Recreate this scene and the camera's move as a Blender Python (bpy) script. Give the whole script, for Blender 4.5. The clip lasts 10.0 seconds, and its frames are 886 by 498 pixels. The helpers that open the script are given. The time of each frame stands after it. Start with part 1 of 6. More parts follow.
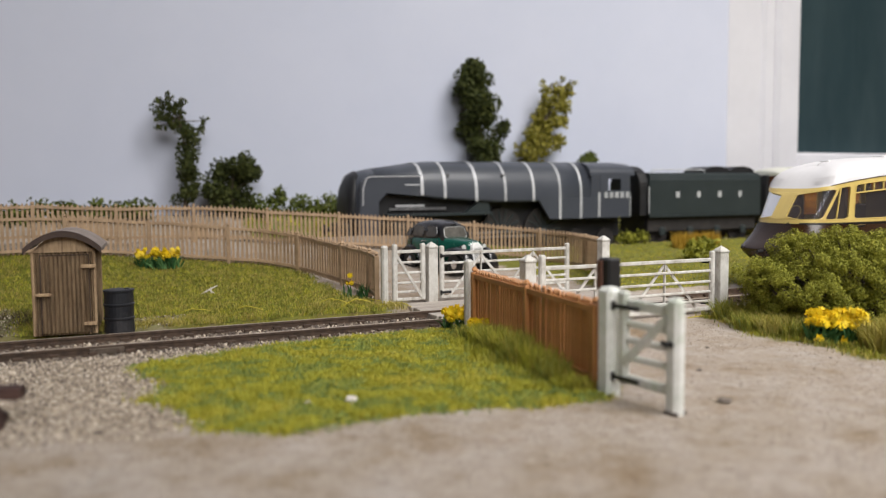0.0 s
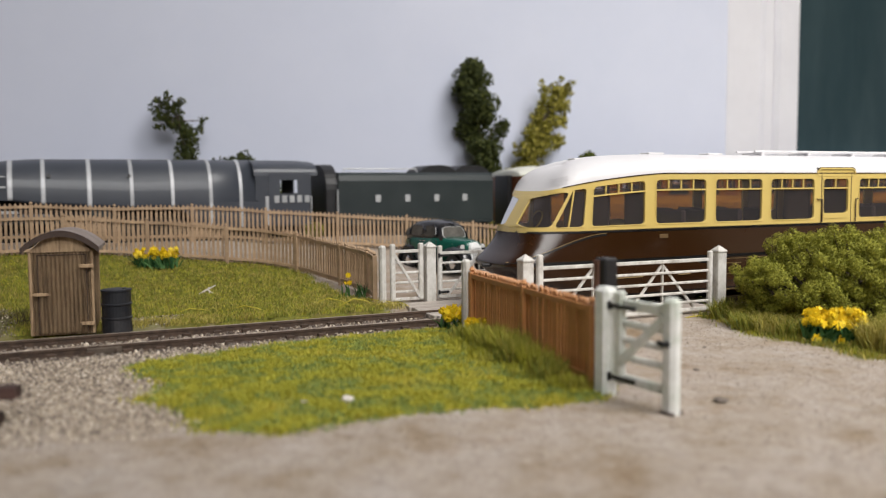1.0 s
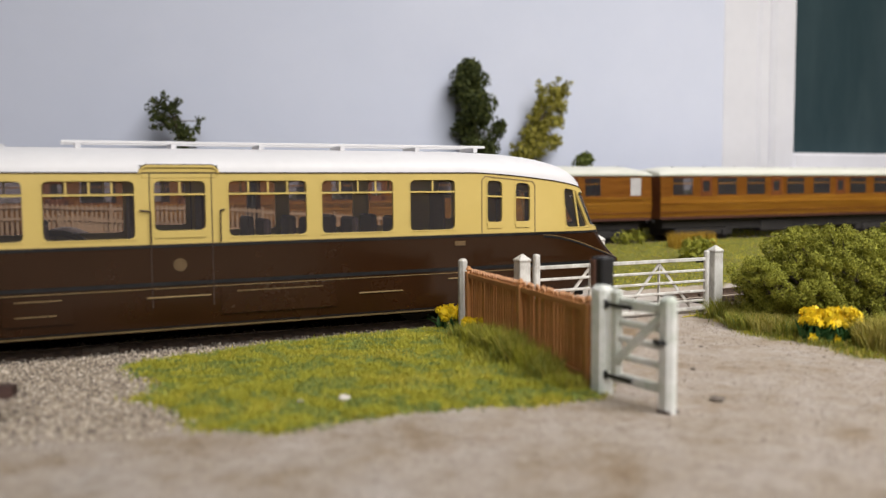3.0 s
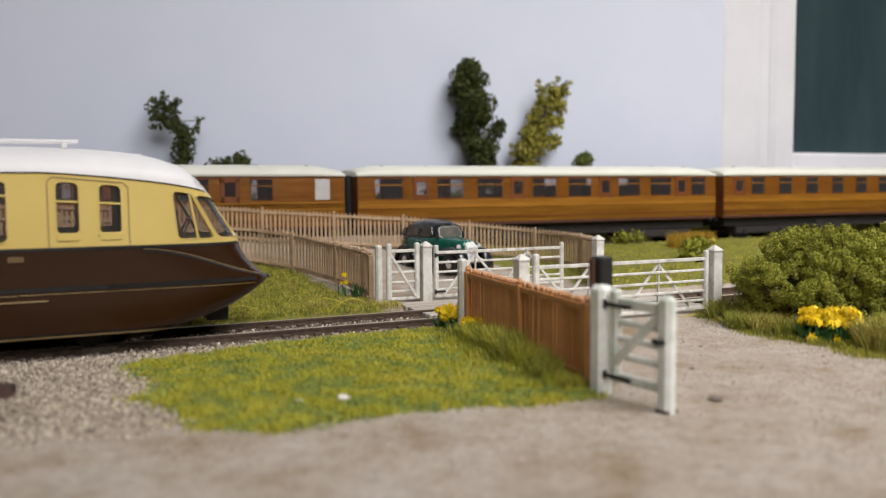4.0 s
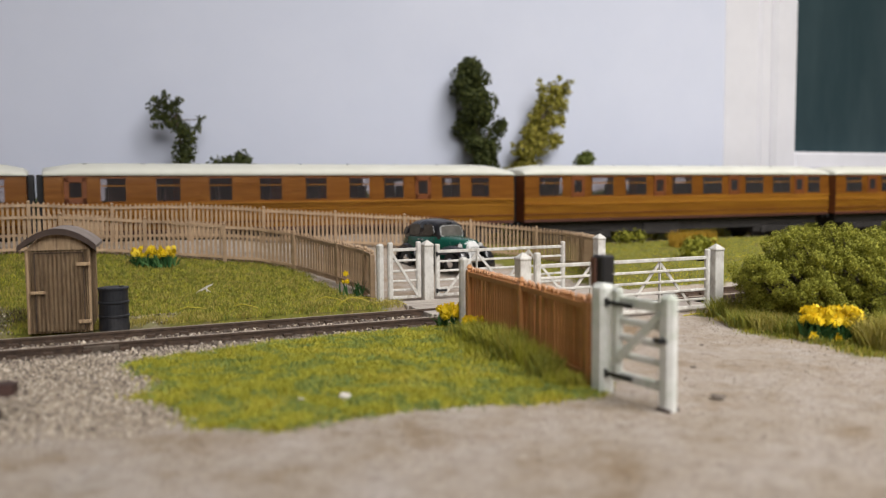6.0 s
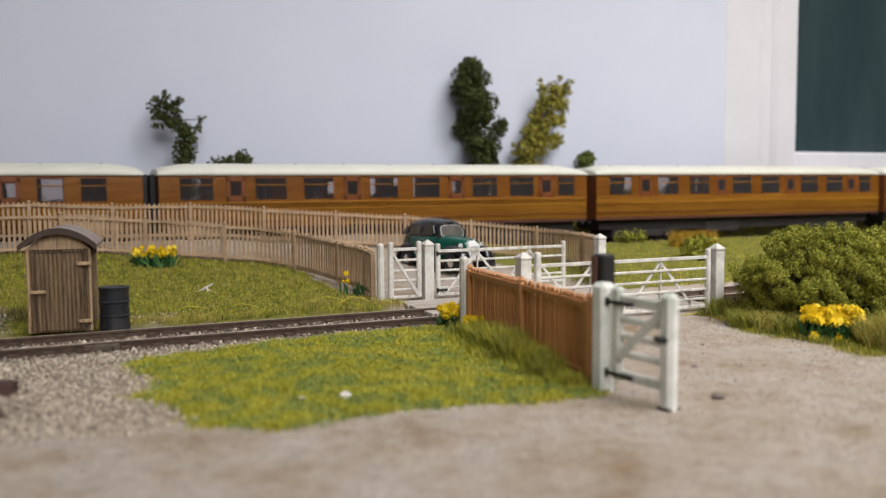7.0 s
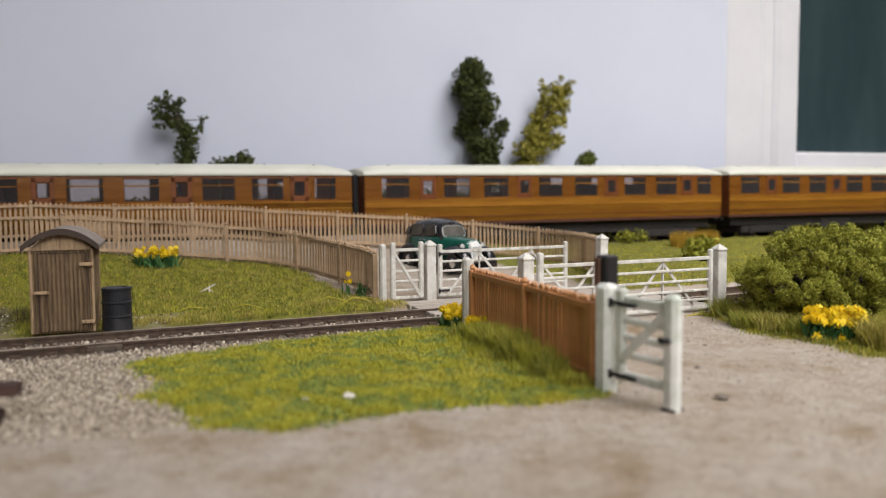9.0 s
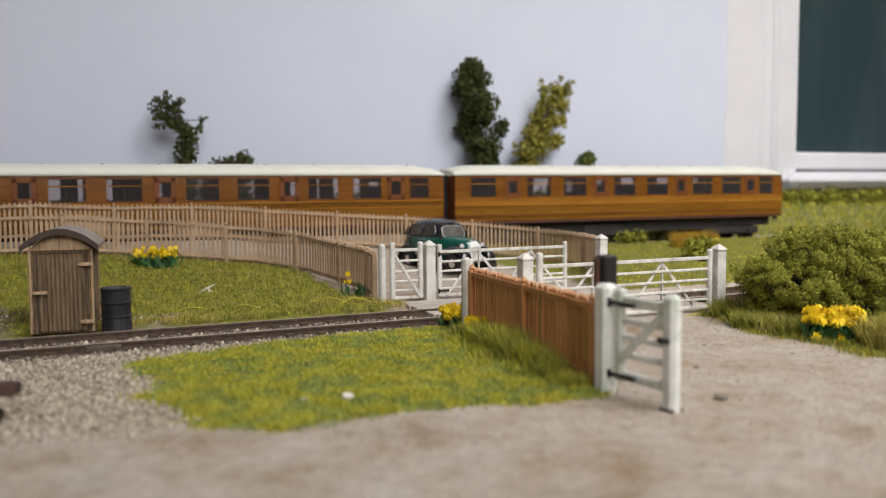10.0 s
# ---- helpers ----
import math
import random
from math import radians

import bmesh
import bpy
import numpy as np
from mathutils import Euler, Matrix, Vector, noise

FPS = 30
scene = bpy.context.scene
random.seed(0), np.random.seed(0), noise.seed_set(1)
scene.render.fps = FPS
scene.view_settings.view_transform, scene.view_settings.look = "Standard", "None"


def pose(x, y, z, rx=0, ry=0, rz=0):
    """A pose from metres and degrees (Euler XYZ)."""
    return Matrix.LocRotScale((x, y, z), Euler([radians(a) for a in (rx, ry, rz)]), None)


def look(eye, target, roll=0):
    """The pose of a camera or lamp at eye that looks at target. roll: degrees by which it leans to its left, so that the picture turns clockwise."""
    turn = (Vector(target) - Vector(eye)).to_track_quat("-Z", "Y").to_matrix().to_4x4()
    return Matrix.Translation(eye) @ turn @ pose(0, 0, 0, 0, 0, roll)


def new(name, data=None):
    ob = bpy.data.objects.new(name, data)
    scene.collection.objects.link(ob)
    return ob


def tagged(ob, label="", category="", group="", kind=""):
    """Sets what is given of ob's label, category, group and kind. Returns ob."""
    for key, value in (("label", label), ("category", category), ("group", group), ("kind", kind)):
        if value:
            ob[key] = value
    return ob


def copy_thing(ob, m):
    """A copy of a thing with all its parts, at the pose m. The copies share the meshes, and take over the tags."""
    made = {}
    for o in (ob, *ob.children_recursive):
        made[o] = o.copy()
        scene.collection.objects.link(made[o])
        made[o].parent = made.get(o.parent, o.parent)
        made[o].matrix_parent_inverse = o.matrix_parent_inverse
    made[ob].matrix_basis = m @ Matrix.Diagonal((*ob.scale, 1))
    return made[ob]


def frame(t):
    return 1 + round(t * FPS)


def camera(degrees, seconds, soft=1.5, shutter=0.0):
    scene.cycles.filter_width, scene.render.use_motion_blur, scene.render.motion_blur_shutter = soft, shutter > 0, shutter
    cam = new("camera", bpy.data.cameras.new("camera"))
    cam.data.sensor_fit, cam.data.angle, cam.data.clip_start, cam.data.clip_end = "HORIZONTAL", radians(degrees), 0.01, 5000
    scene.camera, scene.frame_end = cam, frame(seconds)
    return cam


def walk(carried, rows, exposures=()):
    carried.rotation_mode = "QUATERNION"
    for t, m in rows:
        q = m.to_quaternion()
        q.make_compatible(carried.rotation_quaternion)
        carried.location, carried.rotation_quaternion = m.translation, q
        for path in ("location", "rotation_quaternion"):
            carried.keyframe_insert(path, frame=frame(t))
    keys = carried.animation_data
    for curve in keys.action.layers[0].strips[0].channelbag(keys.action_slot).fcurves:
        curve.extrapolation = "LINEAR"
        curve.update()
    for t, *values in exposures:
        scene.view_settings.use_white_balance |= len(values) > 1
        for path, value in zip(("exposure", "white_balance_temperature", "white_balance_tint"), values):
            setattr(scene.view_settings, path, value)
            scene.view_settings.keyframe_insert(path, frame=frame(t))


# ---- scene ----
K = 1 / 76.2            # the models are built to 1:76.2; lengths below are in scale metres


def P(x, y, z=0.0, rz=0.0):
    return pose(x * K, y * K, z * K, 0, 0, rz)


# camera: a compact on the layout's edge, creeping by a hair
CAM_H, PITCH, ROLL = 3.086, 4.2557, -0.401
DRIFT = [(0.0, -0.067, -0.0549, -0.0104, 0.007), (0.5, -0.0667, -0.034, 0.0009, 0.0021),
         (1.0, -0.067, -0.0017, -0.0265, 0.0064), (1.5, -0.022, 0.002, -0.0156, -0.0007),
         (2.0, 0.0, 0.0, 0.0, 0.0), (2.5, 0.0961, 0.002, 0.0269, -0.0131),
         (4.0, 0.1218, 0.0234, 0.0206, -0.0247), (4.5, 0.1236, 0.0082, 0.0118, -0.0164),
         (5.0, 0.0852, 0.0166, 0.0223, -0.0189), (5.5, 0.0591, 0.02, -0.0262, -0.0268),
         (7.0, 0.0102, 0.0174, -0.0049, -0.0561), (7.5, 0.0095, 0.0176, -0.0036, -0.0565),
         (8.0, 0.0511, 0.0224, -0.0157, -0.0653), (8.5, -0.001, -0.0205, -0.0071, -0.0398),
         (9.0, -0.0258, -0.025, -0.0064, -0.0401), (9.5, -0.0234, -0.0202, -0.0049, -0.0405),
         (10.0, -0.0203, -0.0119, 0.0097, -0.0441)]


def eye_pose(yaw, dx, dp, dz):
    eye = Vector((dx, 0, CAM_H + dz)) * K
    a, b = radians(yaw), radians(PITCH - dp)
    way = Vector((math.sin(a) * math.cos(b), math.cos(a) * math.cos(b), -math.sin(b)))
    return look(eye, eye + way, ROLL)


cam = camera(54.98, 10.0, soft=1.2, shutter=0.1)
cam.data.dof.use_dof = True
cam.data.dof.focus_distance = 21.5 * K
cam.data.dof.aperture_fstop = 17.5
walk(cam, [(r[0], eye_pose(*r[1:])) for r in DRIFT])

# light: a closed room with an unseen key lamp and an added fill lamp
world = bpy.data.worlds.new("room_world")
world.use_nodes = True
world.node_tree.nodes["Background"].inputs[0].default_value = (0.75, 0.85, 1.0, 1)
world.node_tree.nodes["Background"].inputs[1].default_value = 0.15
scene.world = world
scene.view_settings.exposure = 0.0


def area_lamp(name, at, to, sx, sy, watts, colour, spread=180):
    data = bpy.data.lights.new(name, "AREA")
    data.spread = radians(spread)
    data.shape, data.size, data.size_y, data.energy, data.color = "RECTANGLE", sx, sy, watts, colour
    ob = new(name, data)
    ob.matrix_world = look(at, to)
    return ob


# assumed key from the upper right, out of view, placed for falloff leftwards
area_lamp("unseen_key_lamp", (0.60, -0.01, 0.85), (0.42, 0.36, 0.0), 0.5, 0.5, 3.8, (0.985, 0.95, 0.915), 88)
# added fill from behind the camera, brightens upright faces; no known fitting
area_lamp("added_fill_lamp", (0.32, -0.58, 0.66), (0.27, 0.20, 0.0), 0.7, 0.5, 4.6, (0.985, 0.965, 0.945), 120)


# ---- materials ----
def material(name):
    m = bpy.data.materials.new(name)
    m.use_nodes = True
    nt = m.node_tree
    return m, nt, nt.nodes["Principled BSDF"]


def N_(nt, kind, **inputs):
    n = nt.nodes.new(kind)
    for k, v in inputs.items():
        n.inputs[k.replace("_", " ")].default_value = v
    return n


def c4(c):
    return (*c, 1.0)


def surface(name, a, b, scale=40.0, rough=0.6, bump=0.2, metal=0.0, fine=6.0, vary=0.12, stretch=(1, 1, 1), coat=0.0,
            dirt=None, dirt_amount=0.4):
    """Two tones mixed by a coarse and a fine noise, with relief. scale: waves per scale metre."""
    m, nt, bs = material(name)
    L = nt.links.new
    tc = nt.nodes.new("ShaderNodeTexCoord")
    mp = N_(nt, "ShaderNodeMapping")
    mp.inputs["Scale"].default_value = [s / K for s in stretch]
    L(tc.outputs["Object"], mp.inputs["Vector"])
    n1 = N_(nt, "ShaderNodeTexNoise", Scale=scale, Detail=5.0, Roughness=0.65)
    n2 = N_(nt, "ShaderNodeTexNoise", Scale=scale * fine, Detail=3.0, Roughness=0.6)
    L(mp.outputs[0], n1.inputs["Vector"]), L(mp.outputs[0], n2.inputs["Vector"])
    ramp = nt.nodes.new("ShaderNodeValToRGB")
    ramp.color_ramp.elements[0].position, ramp.color_ramp.elements[1].position = 0.35, 0.68
    ramp.color_ramp.elements[0].color, ramp.color_ramp.elements[1].color = c4(a), c4(b)
    L(n1.outputs["Fac"], ramp.inputs[0])
    info = nt.nodes.new("ShaderNodeObjectInfo")
    mul = N_(nt, "ShaderNodeMapRange")
    mul.inputs["To Min"].default_value, mul.inputs["To Max"].default_value = 1 - vary, 1 + vary
    L(info.outputs["Random"], mul.inputs["Value"])
    fine_v = N_(nt, "ShaderNodeMapRange")
    fine_v.inputs["To Min"].default_value, fine_v.inputs["To Max"].default_value = 1 - vary * 1.5, 1 + vary * 1.5
    L(n2.outputs["Fac"], fine_v.inputs["Value"])
    mm = nt.nodes.new("ShaderNodeMath")
    mm.operation = "MULTIPLY"
    L(mul.outputs[0], mm.inputs[0]), L(fine_v.outputs[0], mm.inputs[1])
    vm = nt.nodes.new("ShaderNodeVectorMath")
    vm.operation = "SCALE"
    L(ramp.outputs[0], vm.inputs[0]), L(mm.outputs[0], vm.inputs["Scale"])
    colour = vm.outputs[0]
    if dirt:
        nd = N_(nt, "ShaderNodeTexNoise", Scale=scale * 0.45, Detail=6.0, Roughness=0.75)
        L(mp.outputs[0], nd.inputs["Vector"])
        rd = nt.nodes.new("ShaderNodeMapRange")
        rd.inputs["From Min"].default_value, rd.inputs["From Max"].default_value = 0.46, 0.70
        rd.inputs["To Max"].default_value = dirt_amount
        L(nd.outputs["Fac"], rd.inputs["Value"])
        mx = nt.nodes.new("ShaderNodeMix")
        mx.data_type = "RGBA"
        L(rd.outputs[0], mx.inputs["Factor"]), L(colour, mx.inputs["A"])
        mx.inputs["B"].default_value = c4(dirt)
        colour = mx.outputs["Result"]
    L(colour, bs.inputs["Base Color"])
    bs.inputs["Metallic"].default_value, bs.inputs["Coat Weight"].default_value = metal, coat
    rr = N_(nt, "ShaderNodeMapRange")
    rr.inputs["To Min"].default_value, rr.inputs["To Max"].default_value = max(rough - 0.1, 0.05), min(rough + 0.1, 1)
    L(n1.outputs["Fac"], rr.inputs["Value"]), L(rr.outputs[0], bs.inputs["Roughness"])
    if bump:
        bp = N_(nt, "ShaderNodeBump", Strength=bump, Distance=0.02 * K)
        L(n2.outputs["Fac"], bp.inputs["Height"]), L(bp.outputs[0], bs.inputs["Normal"])
    return m


def island_leaf(name, tones, rough=0.7):
    """Foliage whose tone differs from leaf to leaf."""
    m, nt, bs = material(name)
    L = nt.links.new
    geo = nt.nodes.new("ShaderNodeNewGeometry")
    ramp = nt.nodes.new("ShaderNodeValToRGB")
    els = ramp.color_ramp.elements
    while len(els) < len(tones):
        els.new(0.5)
    for i, t in enumerate(tones):
        els[i].position, els[i].color = i / max(1, len(tones) - 1), c4(t)
    L(geo.outputs["Random Per Island"], ramp.inputs[0])
    L(ramp.outputs[0], bs.inputs["Base Color"])
    bs.inputs["Roughness"].default_value = rough
    bs.inputs["Specular IOR Level"].default_value = 0.25
    return m


M = {
    "wall": surface("wall_paint", (0.57, 0.605, 0.728), (0.61, 0.64, 0.758), 0.12, 0.8, 0.05, vary=0.01),
    "white_gloss": surface("white_window_paint", (0.675, 0.67, 0.715), (0.725, 0.72, 0.765), 0.2, 0.4, 0.03, vary=0.02),
    "room": surface("room_paint", (0.56, 0.55, 0.53), (0.62, 0.61, 0.585), 0.1, 0.9, 0.05, vary=0.02),
    "board": surface("baseboard_plywood", (0.35, 0.26, 0.16), (0.45, 0.34, 0.22), 0.3, 0.7, 0.1),
    "gate_white": surface("chalky_white_paint", (0.66, 0.665, 0.63), (0.80, 0.80, 0.775), 4.0, 0.6, 0.25, vary=0.04,
                          dirt=(0.40, 0.48, 0.36), dirt_amount=0.8),
    "gate_worn": surface("worn_white_gate_paint", (0.56, 0.54, 0.50), (0.72, 0.705, 0.665), 6.0, 0.6, 0.3, vary=0.05,
                         dirt=(0.20, 0.155, 0.115), dirt_amount=0.75, stretch=(1, 1, 0.5)),
    "rust_wood": surface("rusty_brown_wood", (0.10, 0.045, 0.03), (0.16, 0.075, 0.05), 4.0, 0.7, 0.2),
    "fence": surface("weathered_brown_plastic", (0.35, 0.235, 0.14), (0.50, 0.35, 0.22), 2.0, 0.65, 0.2, vary=0.12,
                     dirt=(0.20, 0.13, 0.09), dirt_amount=0.4),
    "fence_near": surface("chestnut_brown_plastic", (0.45, 0.195, 0.066), (0.57, 0.27, 0.10), 2.0, 0.5, 0.2, vary=0.08,
                          dirt=(0.25, 0.11, 0.05), dirt_amount=0.4),
    "hut_wood": surface("drybrushed_hut_wood", (0.29, 0.19, 0.105), (0.52, 0.37, 0.225), 3.0, 0.7, 0.4,
                        stretch=(6, 6, 0.6), vary=0.08, dirt=(0.07, 0.036, 0.02), dirt_amount=0.8),
    "hut_roof": surface("grey_felt_roof", (0.19, 0.155, 0.135), (0.30, 0.25, 0.225), 3.0, 0.75, 0.3, vary=0.06),
    "dark_brown": surface("dark_brown_paint", (0.035, 0.02, 0.015), (0.06, 0.035, 0.025), 3.0, 0.6, 0.2),
    "drum": surface("black_drum_paint", (0.010, 0.011, 0.015), (0.020, 0.022, 0.028), 3.0, 0.5, 0.2, dirt=(0.12, 0.10, 0.09), dirt_amount=0.25),
    "rail_side": surface("rusty_rail", (0.036, 0.021, 0.013), (0.085, 0.052, 0.034), 6.0, 0.7, 0.3),
    "rail_top": surface("worn_rail_top", (0.28, 0.22, 0.175), (0.46, 0.39, 0.32), 4.0, 0.4, 0.05, metal=0.25),
    "sleeper": surface("weathered_sleeper", (0.055, 0.040, 0.029), (0.13, 0.098, 0.074), 5.0, 0.8, 0.4),
    "black": surface("black_plastic", (0.008, 0.008, 0.009), (0.016, 0.016, 0.018), 4.0, 0.5, 0.1),
    "chocolate": surface("chocolate_lacquer", (0.0255, 0.0092, 0.0027), (0.031, 0.0115, 0.0035), 0.6, 0.25, 0.02, vary=0.03, coat=0.05),
    "cream": surface("cream_lacquer", (0.63, 0.47, 0.145), (0.67, 0.505, 0.165), 0.6, 0.32, 0.02, vary=0.02, coat=0.2),
    "roof_white": surface("white_roof_paint", (0.66, 0.65, 0.665), (0.71, 0.70, 0.715), 0.8, 0.5, 0.02, vary=0.02),
    "gilt": surface("gilt_lining", (0.26, 0.18, 0.08), (0.32, 0.23, 0.11), 2.0, 0.4, 0.0),
    "gilt_faded": surface("faded_gilt", (0.10, 0.06, 0.025), (0.16, 0.10, 0.045), 3.0, 0.45, 0.0),
    "teak": surface("varnished_teak", (0.295, 0.12, 0.013), (0.41, 0.185, 0.020), 1.4, 0.35, 0.05, stretch=(0.25, 1, 3.0),
                    vary=0.08, dirt=(0.20, 0.06, 0.010), dirt_amount=0.4),
    "teak_mid": surface("red_teak", (0.25, 0.088, 0.013), (0.34, 0.13, 0.018), 1.4, 0.35, 0.05, stretch=(0.25, 1, 3.0), vary=0.08),
    "teak_dark": surface("dark_teak", (0.135, 0.040, 0.012), (0.185, 0.058, 0.017), 1.4, 0.4, 0.05, stretch=(0.3, 1, 3.0), vary=0.08),
    "coach_roof": surface("pale_coach_roof", (0.60, 0.60, 0.53), (0.66, 0.66, 0.59), 0.5, 0.6, 0.03, vary=0.03),
    "underframe": surface("maroon_brown_underframe", (0.07, 0.022, 0.014), (0.10, 0.032, 0.02), 2.0, 0.6, 0.1),
    "bogie": surface("sooty_bogie", (0.014, 0.012, 0.012), (0.03, 0.026, 0.024), 3.0, 0.7, 0.3),
    "loco": surface("battleship_grey_lacquer", (0.048, 0.054, 0.069), (0.056, 0.063, 0.079), 0.6, 0.44, 0.02, vary=0.02, coat=0.15),
    "loco_dark": surface("dark_grey_lacquer", (0.024, 0.032, 0.034), (0.030, 0.039, 0.041), 0.8, 0.4, 0.02, vary=0.03),
    "silver": surface("silver_band", (0.46, 0.47, 0.49), (0.54, 0.55, 0.57), 2.0, 0.45, 0.0, metal=0.15),
    "seat": surface("seat_brown", (0.085, 0.058, 0.062), (0.125, 0.088, 0.09), 1.5, 0.7, 0.1),
    "interior": surface("interior_tan", (0.20, 0.14, 0.105), (0.26, 0.185, 0.14), 1.0, 0.7, 0.05),
    "car_green": surface("green_car_enamel", (0.008, 0.075, 0.055), (0.012, 0.09, 0.065), 2.0, 0.25, 0.02, coat=0.4),
    "car_black": surface("black_car_enamel", (0.010, 0.010, 0.012), (0.018, 0.018, 0.022), 2.0, 0.28, 0.02, coat=0.4),
    "car_trim": surface("dull_silver_trim", (0.42, 0.42, 0.41), (0.50, 0.50, 0.49), 2.0, 0.5, 0.0),
    # opaque grey stands in for the light showing through the car's glass
    "car_pane": surface("painted_see_through_grey", (0.06, 0.056, 0.05), (0.15, 0.14, 0.125), 1.4, 0.15, 0.0),
    "chrome": surface("chrome", (0.7, 0.7, 0.72), (0.8, 0.8, 0.82), 2.0, 0.15, 0.0, metal=1.0),
    "white_plate": surface("white_card", (0.75, 0.75, 0.74), (0.8, 0.8, 0.8), 2.0, 0.5, 0.0),
    "rubber": surface("black_rubber", (0.014, 0.014, 0.014), (0.025, 0.025, 0.025), 4.0, 0.8, 0.1),
    "bark": surface("twig_bark", (0.06, 0.045, 0.03), (0.11, 0.085, 0.06), 4.0, 0.9, 0.4),
    "stone": surface("pale_stone_chip", (0.55, 0.50, 0.44), (0.70, 0.65, 0.58), 4.0, 0.8, 0.2),
}


# ---- mesh helpers: all in scale metres ----
def part(name, bm, mat, parent=None, label="", smooth=False, keep=False):
    me = bpy.data.meshes.new(name)
    bm.to_mesh(me)
    bm.free()
    me.transform(Matrix.Scale(K, 4))
    if smooth:
        for p in me.polygons:
            p.use_smooth = True
    me.materials.append(M[mat] if isinstance(mat, str) else mat)
    ob = new(name, me)
    ob.parent = parent
    if label:
        ob["label"] = label
    return ob


def share(name, ob, parent, m):
    """A further piece on the same mesh."""
    o = new(name, ob.data)
    o.parent = parent
    o.matrix_basis = m
    return o


def thing(name, m, label, category, group="", kind=""):
    ob = new(name)
    ob.empty_display_size = 0.005
    ob.matrix_basis = m
    return tagged(ob, label, category, group, kind)


def raw(name, verts, faces, mat, parent=None, smooth=False):
    me = bpy.data.meshes.new(name)
    me.from_pydata([(x * K, y * K, z * K) for x, y, z in verts], [], faces)
    me.materials.append(M[mat] if isinstance(mat, str) else mat)
    if smooth:
        for p in me.polygons:
            p.use_smooth = True
    ob = new(name, me)
    ob.parent = parent
    return ob


def box(bm, x0, x1, y0, y1, z0, z1, bevel=0.0):
    r = bmesh.ops.create_cube(bm, size=1.0)
    for v in r["verts"]:
        v.co = Vector(((x0 + x1) / 2 + v.co.x * (x1 - x0), (y0 + y1) / 2 + v.co.y * (y1 - y0), (z0 + z1) / 2 + v.co.z * (z1 - z0)))
    if bevel:
        es = list({e for v in r["verts"] for e in v.link_edges})
        bmesh.ops.bevel(bm, geom=es, offset=bevel, segments=1, affect="EDGES")
    return r["verts"]


def bar(bm, a, b, w, d=None, bevel=0.0, up=(0, 0, 1)):
    """A squared bar from a to b, w wide and d deep."""
    a, b = Vector(a), Vector(b)
    d = d or w
    ax = (b - a).normalized()
    side = ax.cross(Vector(up))
    side = side.normalized() if side.length > 1e-4 else Vector((1, 0, 0))
    u = side.cross(ax)
    vs = []
    for p in (a, b):
        for i, j in ((-1, -1), (1, -1), (1, 1), (-1, 1)):
            vs.append(bm.verts.new(p + side * (i * w / 2) + u * (j * d / 2)))
    fs = [(3, 2, 1, 0), (4, 5, 6, 7), (0, 1, 5, 4), (1, 2, 6, 5), (2, 3, 7, 6), (3, 0, 4, 7)]
    made = [bm.faces.new([vs[i] for i in f]) for f in fs]
    if bevel:
        bmesh.ops.bevel(bm, geom=list({e for f in made for e in f.edges}), offset=bevel, segments=1, affect="EDGES")
    return vs


def tube(bm, a, b, r0, r1=None, seg=12, caps=True):
    a, b = Vector(a), Vector(b)
    r1 = r0 if r1 is None else r1
    rot = (b - a).to_track_quat("Z", "Y").to_matrix()
    rings = []
    for p, r in ((a, r0), (b, r1)):
        rings.append([bm.verts.new(p + rot @ Vector((math.cos(2 * math.pi * i / seg) * r, math.sin(2 * math.pi * i / seg) * r, 0))) for i in range(seg)])
    for i in range(seg):
        bm.faces.new((rings[0][i], rings[0][(i + 1) % seg], rings[1][(i + 1) % seg], rings[1][i]))
    if caps:
        bm.faces.new(rings[0][::-1]), bm.faces.new(rings[1])


def loft(bm, rings, close=True, caps=True):
    """Skin over rings of points (closed loops unless close is False)."""
    vr = [[bm.verts.new(p) for p in r] for r in rings]
    n = len(vr[0])
    for a, b in zip(vr, vr[1:]):
        for i in range(n if close else n - 1):
            j = (i + 1) % n
            bm.faces.new((a[i], a[j], b[j], b[i]))
    if caps:
        bm.faces.new(vr[0][::-1]), bm.faces.new(vr[-1])
    bmesh.ops.recalc_face_normals(bm, faces=bm.faces)


def B():
    return bmesh.new()


def boxed(name, mat, parent, *dims, bevel=0.0, label=""):
    bm = B()
    box(bm, *dims, bevel=bevel)
    return part(name, bm, mat, parent, label)


# ---- plan ----
TX, TY, TA = -4.675, 18.2468, 24.718      # front track's datum and heading
DX, DY = math.cos(radians(TA)), math.sin(radians(TA))


def T(s, q, z=0.0):
    """A place s along the front track and q behind it."""
    return (TX + DX * s - DY * q, TY + DY * s + DX * q, z)


def TP(s, q, z=0.0, turn=0.0):
    return P(*T(s, q, z), TA + turn)


def sq(x, y):
    return (x - TX) * DX + (y - TY) * DY, -(x - TX) * DY + (y - TY) * DX


def smooth(v, a, b):
    t = min(1.0, max(0.0, (v - a) / (b - a)))
    return t * t * (3 - 2 * t)


BACK_Q, WALL_Q = 15.55, 21.5


def bumpy(x, y, f, seed=0.0):
    return noise.noise((x * f, y * f, seed))


